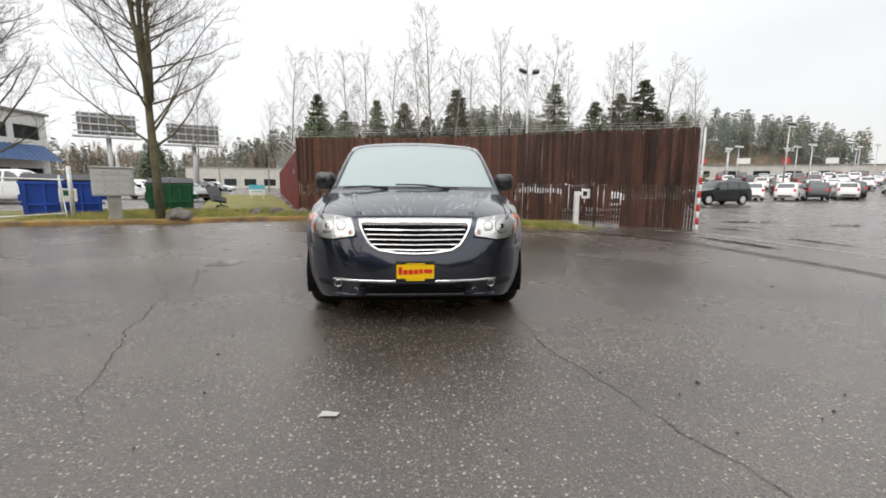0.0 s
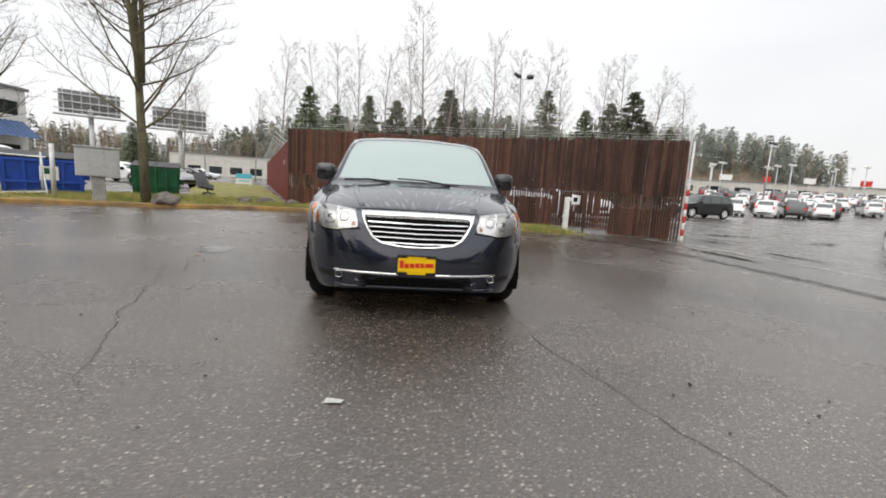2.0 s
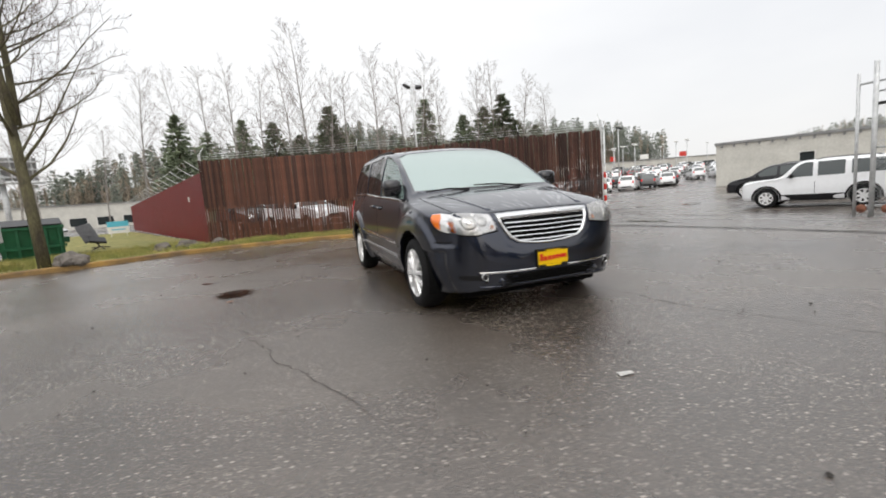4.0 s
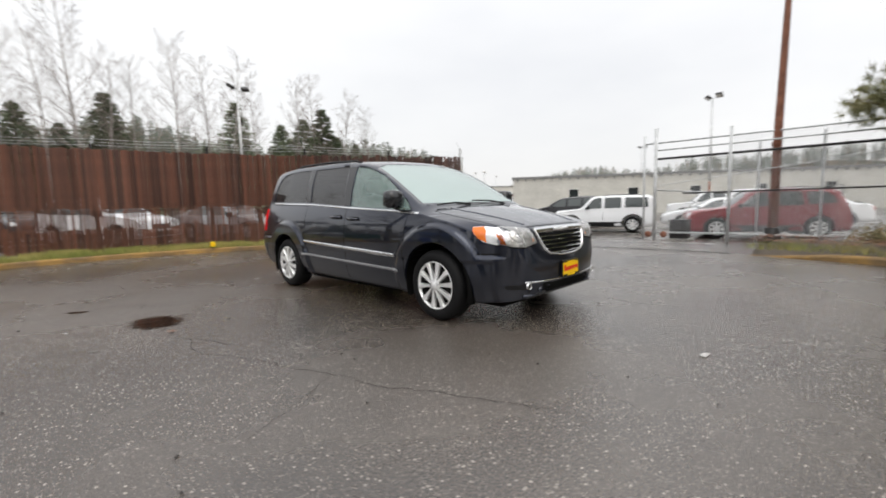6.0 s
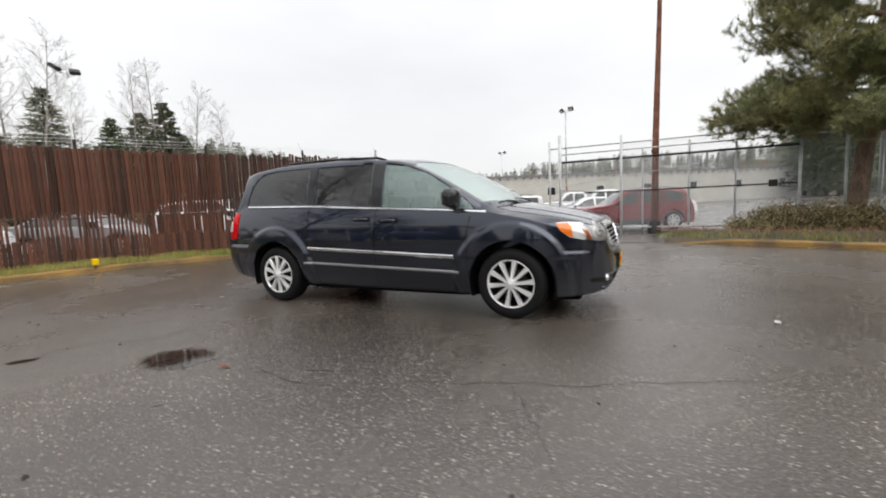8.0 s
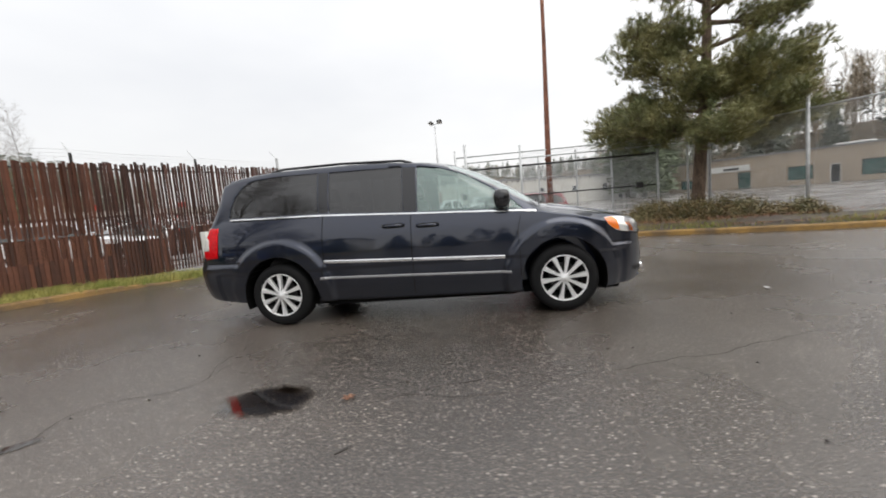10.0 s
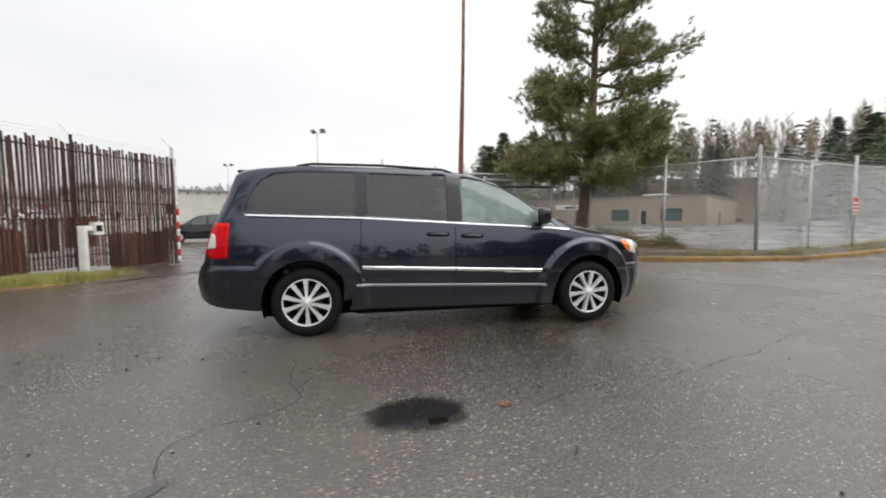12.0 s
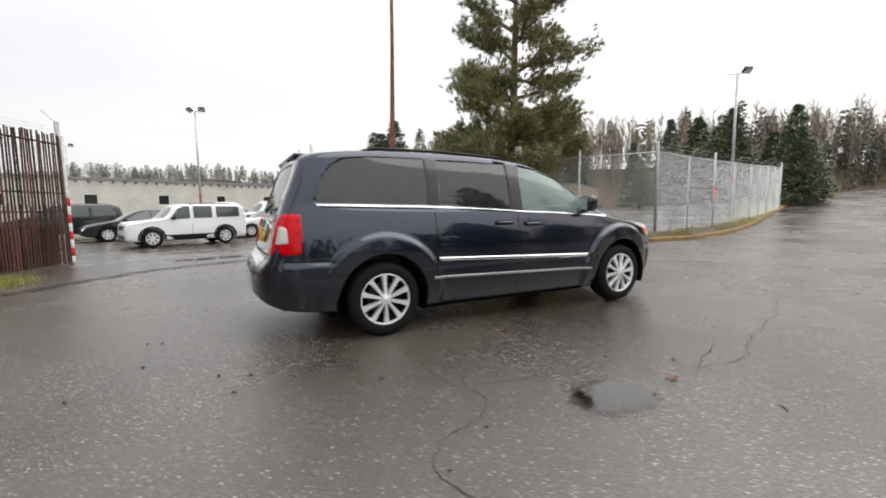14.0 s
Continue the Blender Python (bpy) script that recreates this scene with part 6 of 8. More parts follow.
first_light = lot_light(44.0, 60.0, 6.0, 30)
for x, y in ((52, 57), (60, 54), (50, 70), (59, 67), (68, 63), (58, 81), (67, 78), (77, 74), (66, 92), (76, 88), (87, 84), (98, 80)):
    copy_thing(first_light, pose(x, y, ground_z(x, y), 0, 0, 30))
for x, y, mt, w in ((74, 112.5, M_REDPAINT, 2.2), (83, 109.0, M_WHITEPAINT, 3.0), (92, 106.0, M_REDPAINT, 1.6), (101, 102.8, M_WHITEPAINT, 2.6), (112, 98.6, M_REDPAINT, 2.4)):
    e = thing("banner_sign", "small roadside banner on a post before the far store", "sign", (x, y, ground_z(x, y)), -20, "banners at the far store")
    part("panel", Mesh().box((-w / 2, -0.05, 4.2), (w / 2, 0.05, 5.6)), mt, e)
    part("post", Mesh().tube([(0, 0.12, -0.3), (0, 0.12, 5.4)], 0.08, 8), M_STEEL, e)


def billboard(x, y, turn, w, h, z):
    e = thing("billboard", "back of a grey steel billboard on a post", "billboard", (x, y, 0), turn, "billboards")
    part("panel", Mesh().box((-w / 2, 0, z), (w / 2, 0.25, z + h)), M_ROOF, e)
    for i in range(7):
        xx = -w / 2 + (i + 0.5) * w / 7
        part("stringer", Mesh().box((xx - 0.045, -0.35, z - 0.2), (xx + 0.045, -0.003, z + h + 0.3)), M_STEEL, e)
    for i in range(3):
        part("beam", Mesh().box((-w / 2 - 0.4, -0.6, z + 0.3 + i * h / 3), (w / 2 + 0.4, -0.353, z + 0.42 + i * h / 3)), M_STEEL, e)
    part("walkway", Mesh().box((-w / 2 - 0.5, -1.2, z - 0.35), (w / 2 + 0.5, 0.4, z - 0.22)), M_STEEL, e)
    part("post", Mesh().tube([(0, 0, -0.2), (0, 0, z + 0.6)], 0.27, 14), M_STEEL, e, smooth=True)
    return e


billboard(-39.4, 58.4, 34, 5.8, 2.6, 7.0)
billboard(-30.9, 62.0, 26, 6.0, 2.5, 6.4)


# ---- trees ----
M_BARK = mat("grey_brown_bark", (0.095, 0.078, 0.056), 0.9, var=0.35, scale=6, fine=0.3, fine_scale=40, col2=(0.135, 0.125, 0.062), bump=0.6, bump_scale=25, stretch=(1, 1, 0.3))
M_ALDER = mat("pale_alder_bark", (0.26, 0.24, 0.22), 0.9, var=0.3, scale=2, fine=0.2, fine_scale=20)
M_TWIG = mat("brown_twigs", (0.115, 0.085, 0.065), 0.9, rand=0.3)
M_ALDER_TWIG = mat("pale_twigs", (0.21, 0.18, 0.16), 0.9, rand=0.25)
M_FIR = mat("fir_needles", (0.145, 0.175, 0.105), 0.75, rand=0.45, var=0.3, scale=0.6)
# Haze is mixed into the colour: a greyer, flatter copy of M_FIR.
M_FIR_HAZE = mat("haze_grey_fir_needles", (0.135, 0.150, 0.120), 0.8, rand=0.4, var=0.3, scale=0.1)
M_PINE = mat("pine_needles", (0.165, 0.195, 0.075), 0.5, rand=0.4, var=0.3, scale=0.9, col2=(0.27, 0.24, 0.095))
M_PINEBARK = mat("pine_bark", (0.15, 0.105, 0.075), 0.9, var=0.4, scale=7, fine=0.3, fine_scale=40, bump=0.7, bump_scale=20, stretch=(1, 1, 0.35))
M_BROWNWOOD = mat("leafless_brush", (0.29, 0.24, 0.18), 0.9, rand=0.35, var=0.25, scale=0.15)


def grow(rng, start, direction, length, r0, level, spec, wood, twigs):
    """One branch and its shoots, in a natural curve."""
    segs = 6 if level == 0 else (4 if level == 1 else 3)
    pts, radii, p, d = [Vector(start)], [r0], Vector(start), Vector(direction).normalized()
    for i in range(segs):
        bend = spec["bend"] * (0.4 if level == 0 else 1.0)
        d = (d + Vector((rng.gauss(0, bend), rng.gauss(0, bend), rng.gauss(0, bend) + spec["lift"] * (0 if level == 0 else 1)))).normalized()
        p = p + d * length / segs
        pts.append(p.copy())
        radii.append(max(spec["thin"], r0 * (1 - 0.82 * (i + 1) / segs)))
    (wood if level < spec["wood"] else twigs).tube(pts, radii, 8 if level == 0 else (5 if level == 1 else 3), level == 0)
    if level >= spec["levels"]:
        return
    count = spec["count"][level]
    for i in range(count):
        t = spec["from"][level] + (1 - spec["from"][level]) * (i + rng.random()) / count
        t = min(0.98, t)
        k = min(segs - 1, int(t * segs))
        q = pts[k].lerp(pts[k + 1], t * segs - k)
        axis = (pts[k + 1] - pts[k]).normalized()
        side = axis.orthogonal().normalized()
        side.rotate(Matrix.Rotation(i * 2.4 + rng.uniform(-0.6, 0.6), 3, axis))
        ang = radians(rng.gauss(spec["angle"][level], 8))
        nd = axis * math.cos(ang) + side * math.sin(ang)
        nl = length * spec["ratio"][level] * (1.08 - 0.75 * t if level == 0 else 1.0 - 0.5 * t) * rng.uniform(0.75, 1.2)
        grow(rng, q, nd, nl, max(spec["thin"], radii[k] * spec["slim"]), level + 1, spec, wood, twigs)


def bare_tree(label, seed, height, girth, spec, bark, twig, forks=1, at=(0, 0, 0), turn=0, group="", fork_at=0.2):
    rng = random.Random(seed)
    e = thing("bare_tree", label, "tree", at, turn, group)
    wood, twigs = Mesh(), Mesh()
    for f in range(forks):
        lean = Vector((rng.gauss(0, 0.02), rng.gauss(0, 0.02), 1)) if f == 0 else Vector((0.17 * math.cos(f * 2.1 - 0.6), 0.17 * math.sin(f * 2.1 - 0.6), 1))
        low = 0.0 if f == 0 else height * fork_at
        grow(rng, (0, 0, low - 0.15), lean, (height - low) * (1 - 0.06 * f), girth * (1 if f == 0 else 0.62), 0, spec, wood, twigs)
    part("trunk", wood, bark, e, smooth=True, fix=False)
    part("crown", twigs, twig, e, fix=False)
    return e


SPEC_YARD = dict(levels=3, wood=2, count=(34, 11, 7), ratio=(0.38, 0.42, 0.40), angle=(62, 45, 42), bend=0.09, lift=0.16, thin=0.0036, slim=0.34, **{"from": (0.20, 0.15, 0.15)})
SPEC_ALDER = dict(levels=3, wood=1, count=(32, 9, 5), ratio=(0.30, 0.42, 0.45), angle=(46, 38, 36), bend=0.07, lift=0.06, thin=0.0062, slim=0.34, **{"from": (0.30, 0.2, 0.2)})
bare_tree("large leafless tree with mossy bark beside the dumpsters", 3, 10.5, 0.135, SPEC_YARD, M_BARK, M_TWIG, 3, (-8.75, 14.5, 0.1), 20, fork_at=0.34)
bare_tree("large leafless tree with mossy bark near the office", 8, 9.5, 0.15, SPEC_YARD, M_BARK, M_TWIG, 2, (-14.9, 15.9, 0.1), 70, fork_at=0.3)
# These stand out of view, added to be mirrored in the van.
yard = bare_tree("spreading leafless tree out of view west of the yard, for reflections", 21, 9.0, 0.18, SPEC_YARD, M_BARK, M_TWIG, 1, (-15.0, -5.0, 0.0), 0, "trees west of the yard")
for x, y, t, s in ((-18.5, 17.5, 120, 1.0), (-11.5, -7.0, 210, 1.0), (-8.5, -9.0, 300, 1.05), (-5.5, -10.5, 40, 1.1)):
    copy_thing(yard, pose(x, y, ground_z(x, y), 0, 0, t) @ Matrix.Scale(s, 4))
alders = [bare_tree("tall slender leafless alder with pale bark", 30 + i, 16.0, 0.125, SPEC_ALDER, M_ALDER, M_ALDER_TWIG, 1, (0, 400 + 10 * i, 0), 0, "alders behind the fence") for i in range(4)]
ALDERS = [(-15.9, 54.0, 16.2), (-12.5, 57.8, 17.0), (-9.9, 59.7, 17.7), (-6.9, 51.5, 16.5), (-4.4, 61.4, 18.1), (-0.6, 63.1, 19.4), (1.2, 53.0, 19.2), (3.8, 60.9, 18.1), (6.2, 58.7, 16.9),
          (9.0, 54.5, 18.3), (14.6, 60.2, 18.1), (14.7, 56.2, 18.6), (19.9, 59.9, 16.7), (23.9, 57.6, 17.2), (28.1, 59.4, 18.5), (31.9, 59.1, 17.4), (35.9, 56.9, 15.8)]
for i, (x, y, h) in enumerate(ALDERS):
    m = pose(x, y, 0, 0, 0, 77 * i) @ Matrix.Scale(h / 16.2, 4)
    if i < 4:
        alders[i].matrix_basis = m
    else:
        copy_thing(alders[i % 4], m)
for i, (x, y, h) in enumerate(((41, -96, 19), (36, -106, 20), (50, -100, 20), (57, -110, 21), (45, -122, 22), (33, -124, 20), (66, -104, 19), (38, -140, 22), (54, -142, 22), (60, -124, 21), (-22, 44, 10), (-33, 74, 14), (-28, 82, 15), (12, -92, 16))):
    c = copy_thing(alders[i % 4], pose(x, y, ground_z(x, y), 0, 0, 61 * i) @ Matrix.Scale(h / 15.6, 4))
    tagged(c, group="alders on the rise")


def frond(mesh, p, d, up, length, width, rng, n=5):
    """A flat spray of needles: short blades to both sides of a stem."""
    s = d.cross(up).normalized()
    for i in range(n):
        t = (i + 0.5) / n
        c = p + d * length * t - Vector((0, 0, 1)) * (0.12 * length * t * t)
        w = width * (1 - 0.75 * t)
        for sg in (1, -1):
            tip = c + s * sg * w * rng.uniform(0.8, 1.15) + d * 0.35 * w - Vector((0, 0, 0.12 * w))
            mesh.add([c - d * length * 0.10, c + d * length * 0.13, tip], [(0, 1, 2)])


def fir_tree(label, seed, h, spread_, layers, material, at=(0, 0, 0), group="", dense=1.0):
    rng = random.Random(seed)
    e = thing("fir_tree", label, "tree", at, 0, group)
    part("trunk", Mesh().tube([(0, 0, -0.3), (0, 0, h * 0.6), (0, 0, h * 0.98)], [0.018 * h, 0.010 * h, 0.002 * h], 7), M_BARK, e, smooth=True)
    m = Mesh()
    for k in range(layers):
        t = (k + rng.uniform(-0.3, 0.3)) / layers
        z = h * (0.08 + 0.90 * t)
        reach = spread_ * (1 - t) ** 0.70 * rng.uniform(0.8, 1.1) + 0.03 * h * (1 - t) + 0.05
        for b in range(int((9 if t < 0.7 else 7) * dense)):
            a = b * 2.4 + k * 1.1 + rng.uniform(-0.4, 0.4)
            r = reach * rng.uniform(0.55, 1.12)
            d = Vector((math.cos(a), math.sin(a), -0.06 - 0.20 * (1 - t) + rng.gauss(0, 0.08)))
            for j in range(4):
                u = 0.30 + 0.70 * (j + rng.random()) / 4
                c = Vector((0, 0, z)) + d * r * u + Vector((0, 0, 0.10 * r * u * u)) + Vector((-d.y, d.x, 0)) * rng.gauss(0, 0.13) * r * u
                for _ in range(6):
                    q = (d * 0.5 + Vector((rng.gauss(0, 0.6), rng.gauss(0, 0.6), rng.gauss(0.05, 0.4)))).normalized()
                    l = h * rng.uniform(0.022, 0.046) * (1.15 - 0.55 * t)
                    s = q.orthogonal().normalized() * l * 0.26
                    m.add([c - s, c + s, c + q * l], [(0, 1, 2)])
    part("crown", m, material, e, fix=False)
    return e


FIRS = [(-11.3, 47.8, 9.5), (-10.0, 56.7, 9.4), (-6.6, 63.5, 11.8), (-2.9, 67.3, 13.6), (0.5, 65.1, 11.5), (4.8, 66.8, 12.7), (12.0, 90.4, 15.2), (14.2, 62.2, 10.3), (18.7, 64.0, 13.1), (22.9, 59.7, 12.9),
        (27.1, 61.4, 14.6), (32.4, 65.1, 14.0), (34.8, 65.0, 13.1), (37.2, 62.8, 11.9)]
firs = [fir_tree("dark green young fir tree", 50 + i, 12.0, (2.7, 3.3, 2.4)[i], 40, M_FIR, (0, 450 + 10 * i, 0), "firs behind the fence") for i in range(3)]
for i, (x, y, h) in enumerate(FIRS):
    m = pose(x, y, 0, 0, 0, 50 * i) @ Matrix.Diagonal((h / 12 * 1.3, h / 12 * 1.3, h / 12 * 1.12, 1))
    if i < 3:
        firs[i].matrix_basis = m
    else:
        copy_thing(firs[i % 3], m)
hazy_fir = fir_tree("tall fir behind the shop building, haze painted into its grey-green needles", 57, 14.0, 2.6, 40, M_FIR_HAZE, (56, -66, ground_z(56, -66)), "firs behind the shop")
for i, (x, y, h) in enumerate(((12.6, -32.5, 7.4), (14.4, -35.5, 7.6), (16.0, -39.5, 8.6), (13.6, -37.0, 6.4), (18.5, -42, 8.0), (20.5, -37, 9), (24.0, -40.5, 10), (27.5, -44, 10.5), (31, -48, 11), (35, -54, 12), (40, -56, 13), (45, -62, 14), (22, -48, 9),
                                (62, -58, 12), (70, -64, 14), (76, -52, 11), (50, -70, 11), (64, -17, 14.5), (67, -14.5, 16), (69.5, -17, 15), (62, -14, 12), (84, -46, 19), (90, -30, 17), (-31, 52, 5.5), (-37, 64, 8), (26, -30.5, 6),
                                # West and south firs, out of view: added for the van's reflections.
                                (-17.0, -2.0, 8.5), (-21.5, 5.5, 3.5), (-20.5, 8.5, 3), (-23.0, 12.0, 4), (-20, -4.5, 9), (-18.5, -9, 8), (-13, -15, 9), (-6, -18, 10), (-10, -21, 9), (-26, 17, 5), (-24, 9, 4), (-27, -2, 8))):
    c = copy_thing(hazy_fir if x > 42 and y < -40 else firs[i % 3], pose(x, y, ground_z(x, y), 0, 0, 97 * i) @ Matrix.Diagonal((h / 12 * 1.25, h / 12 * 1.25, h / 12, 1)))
    tagged(c, group="firs behind the shop" if x > 42 and y < -40 else "firs round the yard")


def pine():
    """The big pine by the gate: a bare leaning trunk, heavy limbs and pads of needles."""
    rng = random.Random(7)
    e = thing("pine_tree", "tall pine with rugged trunk and layered needle pads", "tree", (8.9, -0.7, 0.0))
    spine = [Vector(p) for p in ((0.05, 0.1, -0.05), (0.0, 0.0, 0.6), (0.02, -0.12, 2.0), (-0.05, -0.30, 4.0), (0.05, -0.42, 6.0), (0.0, -0.42, 8.0), (0.05, -0.5, 10.0), (0.0, -0.45, 11.6))]
    part("trunk", Mesh().tube(spine, [0.27, 0.21, 0.185, 0.165, 0.14, 0.11, 0.07, 0.025], 12), M_PINEBARK, e, smooth=True)

    def at(z):
        for a, b in zip(spine, spine[1:]):
            if a.z <= z <= b.z:
                return a.lerp(b, (z - a.z) / (b.z - a.z))
        return spine[-1]

    pads = Mesh()

    def shoot(c, way, n):
        for _ in range(n):
            d = (way * 0.7 + Vector((rng.gauss(0, 0.6), rng.gauss(0, 0.6), rng.gauss(0.12, 0.5)))).normalized()
            o = c + way * rng.uniform(-0.10, 0.08)
            s = d.orthogonal().normalized() * 0.0085
            pads.add([o - s, o + s, o + d * rng.uniform(0.13, 0.24)], [(0, 1, 2)])

    def limb(z, ang, reach, rise, pad, density=1.0):
        p = at(z)
        a = radians(ang)
        d = Vector((math.cos(a), math.sin(a), 0))
        pts, n = [], 6
        for i in range(n + 1):
            t = i / n
            pts.append(p + d * reach * t + Vector((rng.gauss(0, 0.05), rng.gauss(0, 0.05), rise * t - 0.15 * math.sin(math.pi * t) * reach * 0.3)) * (1 if i else 0))
        limbs = Mesh()
        limbs.tube(pts, [0.075 * (1 - 0.85 * i / n) * (0.6 + reach / 6) + 0.008 for i in range(n + 1)], 6, False)
        for i in range(2, n + 1):
            t = i / n
            for k in range(max(4, int(5.5 * density))):
                b = a + rng.uniform(-1.3, 1.3)
                l = reach * rng.uniform(0.12, 0.36) * (1.15 - 0.5 * t) + 0.15
                way = Vector((math.cos(b), math.sin(b), rng.uniform(-0.12, 0.50)))
                q = pts[i] + way * l
                limbs.tube([pts[i], pts[i].lerp(q, 0.5) + Vector((0, 0, 0.05)), q], [0.022, 0.014, 0.007], 4, False)
                for j in range(13 if z < 4.5 else 11):
                    u = 0.35 + 0.75 * rng.random()
                    c = pts[i].lerp(q, u) + Vector((rng.gauss(0, 0.46), rng.gauss(0, 0.46), rng.gauss(0.12, 0.42))) * pad
                    shoot(c, (way + Vector((rng.gauss(0, 0.5), rng.gauss(0, 0.5), 0.35 + rng.gauss(0, 0.3)))).normalized(), 23)
        part("limb", limbs, M_PINEBARK, e, smooth=True, fix=False)

    # angle 90 is north, -90 south, 180 towards the yard
    for z, ang, reach, rise, pad, dens in (
            (2.9, 92, 2.9, 0.1, 0.50, 1.2), (2.9, 120, 2.7, 0.3, 0.50, 1.2), (3.1, 62, 2.6, 0.5, 0.48, 1.1), (2.6, 170, 2.6, 0.1, 0.42, 1.1), (3.0, 215, 2.5, 0.4, 0.42, 1.1), (2.8, 260, 2.9, 0.3, 0.42, 1.1), (2.6, 300, 2.8, 0.2, 0.40, 0.9), (3.1, 20, 2.4, 0.2, 0.40, 0.8),
            (3.6, 150, 2.2, 0.6, 0.48, 1.3), (3.7, 190, 1.9, 0.9, 0.48, 1.3), (3.8, 240, 2.3, 0.8, 0.46, 1.2), (4.2, 105, 2.4, 0.9, 0.48, 1.2), (3.6, 280, 3.1, 0.9, 0.42, 1.0), (3.9, 330, 2.2, 0.7, 0.38, 0.8), (3.5, 70, 1.9, 0.6, 0.38, 0.9),
            (4.9, 275, 3.0, 0.4, 0.38, 0.7), (5.0, 100, 2.3, 0.9, 0.40, 0.9), (5.3, 130, 2.0, 0.6, 0.38, 0.8), (5.5, 250, 2.3, 0.8, 0.36, 0.6), (5.4, 40, 2.0, 0.7, 0.36, 0.6),
            (6.1, 80, 2.0, 0.2, 0.36, 0.7), (6.3, 285, 2.7, 0.3, 0.34, 0.6), (6.5, 200, 1.8, 0.6, 0.34, 0.6), (6.8, 265, 3.3, 0.9, 0.36, 0.7), (6.9, 110, 1.9, 0.8, 0.36, 0.7),
            (7.4, 60, 1.8, 0.7, 0.34, 0.6), (7.5, 160, 1.7, 0.7, 0.34, 0.7), (7.9, 280, 2.2, 0.6, 0.34, 0.7), (8.1, 95, 1.9, 0.6, 0.36, 0.9), (8.5, 220, 1.7, 0.6, 0.34, 0.8), (8.9, 300, 1.7, 0.6, 0.34, 0.8), (9.2, 80, 1.6, 0.6, 0.34, 0.9),
            (9.7, 190, 1.3, 0.5, 0.34, 0.9), (10.1, 270, 1.4, 0.5, 0.32, 0.9), (10.6, 60, 1.0, 0.5, 0.32, 0.9), (11.1, 160, 0.8, 0.4, 0.30, 1.0)):
        limb(z, ang, reach, rise, pad, dens)
    tagged(part("needles", pads, M_PINE, e, fix=False), kind="stuff")


pine()


# ---- woods and hills ----
M_HILL = mat("wooded_hillside", (0.105, 0.090, 0.058), 0.9, col2=(0.21, 0.160, 0.112), var=0.4, scale=0.05, fine=0.3, fine_scale=1.0)


def ridge(name, label, line, rise, thick, trees, hrange, bare, seed):
    """A wooded rise along a line: an earth bank with a crowd of trees on it."""
    rng = random.Random(seed)
    pts = along([Vector(p) for p in line], 8.0)
    rows = []
    n = len(pts)

    def height(i, t):
        f = math.sin(math.pi * min(1, max(0, (i + 0.5) / n))) ** 0.35
        return rise * f * math.sin(math.pi * t) * (0.8 + 0.4 * noise.noise((pts[i].x * 0.02, pts[i].y * 0.02, 5)))

    for i, p in enumerate(pts):
        s = side_of(pts, i)
        rows.append([(p.x + s.x * thick * (t - 0.5), p.y + s.y * thick * (t - 0.5), ground_z(p.x, p.y) - 0.4 + height(i, t)) for t in (0, 0.1, 0.22, 0.36, 0.5, 0.65, 0.8, 1.0)])
    setting(name, Mesh().sheet(rows), M_HILL, label, "hill", smooth=True)
    fir, brush = Mesh(), Mesh()
    for _ in range(trees):
        i = rng.randrange(n)
        t = rng.uniform(0.12, 0.62)
        p, s = pts[i], side_of(pts, i)
        j = rng.uniform(-5, 5)
        x, y = p.x + s.x * thick * (t - 0.5) - s.y * j, p.y + s.y * thick * (t - 0.5) + s.x * j
        z = ground_z(p.x, p.y) - 0.5 + height(i, t)
        h = rng.uniform(*hrange)
        if rng.random() < bare:
            brush.tube([(x, y, z), (x + rng.gauss(0, 0.3), y, z + h * 0.85)], [0.08, 0.02], 4, False)
            for q in range(40):
                a, zz = rng.uniform(0, 6.3), z + h * rng.uniform(0.25, 0.9)
                l = h * rng.uniform(0.10, 0.24)
                d = Vector((math.cos(a) * 0.6, math.sin(a) * 0.6, 0.8)) * l
                w = Vector((-math.sin(a), math.cos(a), 0)) * 0.07
                c = Vector((x, y, zz))
                brush.add([c - w, c + w, c + d], [(0, 1, 2)])
                brush.add([c + d * 0.4 - w * 0.6, c + d * 0.4 + w * 0.6, c + d * 0.5 + Vector((d.y, -d.x, d.z * 0.9)) * 0.5], [(0, 1, 2)])
        else:
            layers, wide = 18, rng.uniform(0.15, 0.23)
            for k in range(layers):
                tt = (k + rng.random()) / layers
                zz = z + h * (0.10 + 0.88 * tt)
                r = h * wide * (1 - tt) ** 0.7 * rng.uniform(0.7, 1.15) + 0.1
                for b in range(9):
                    a = b * 0.7 + rng.uniform(0, 0.7)
                    u = rng.uniform(0.35, 1.0) * r
                    c = Vector((x + math.cos(a) * u, y + math.sin(a) * u, zz))
                    q = Vector((math.cos(a) + rng.gauss(0, 0.5), math.sin(a) + rng.gauss(0, 0.5), rng.gauss(-0.1, 0.5))).normalized() * h * rng.uniform(0.035, 0.075)
                    w = q.orthogonal().normalized() * q.length * 0.42
                    fir.add([c - w, c + w, c + q], [(0, 1, 2)])
    if fir.v:
        tagged(part("fir_wood", fir, M_FIR_HAZE, fix=False), "dense dark firs on a far slope", "woods", kind="stuff")
    if brush.v:
        tagged(part("bare_wood", brush, M_BROWNWOOD, fix=False), "leafless brown woods on a far slope", "woods", kind="stuff")


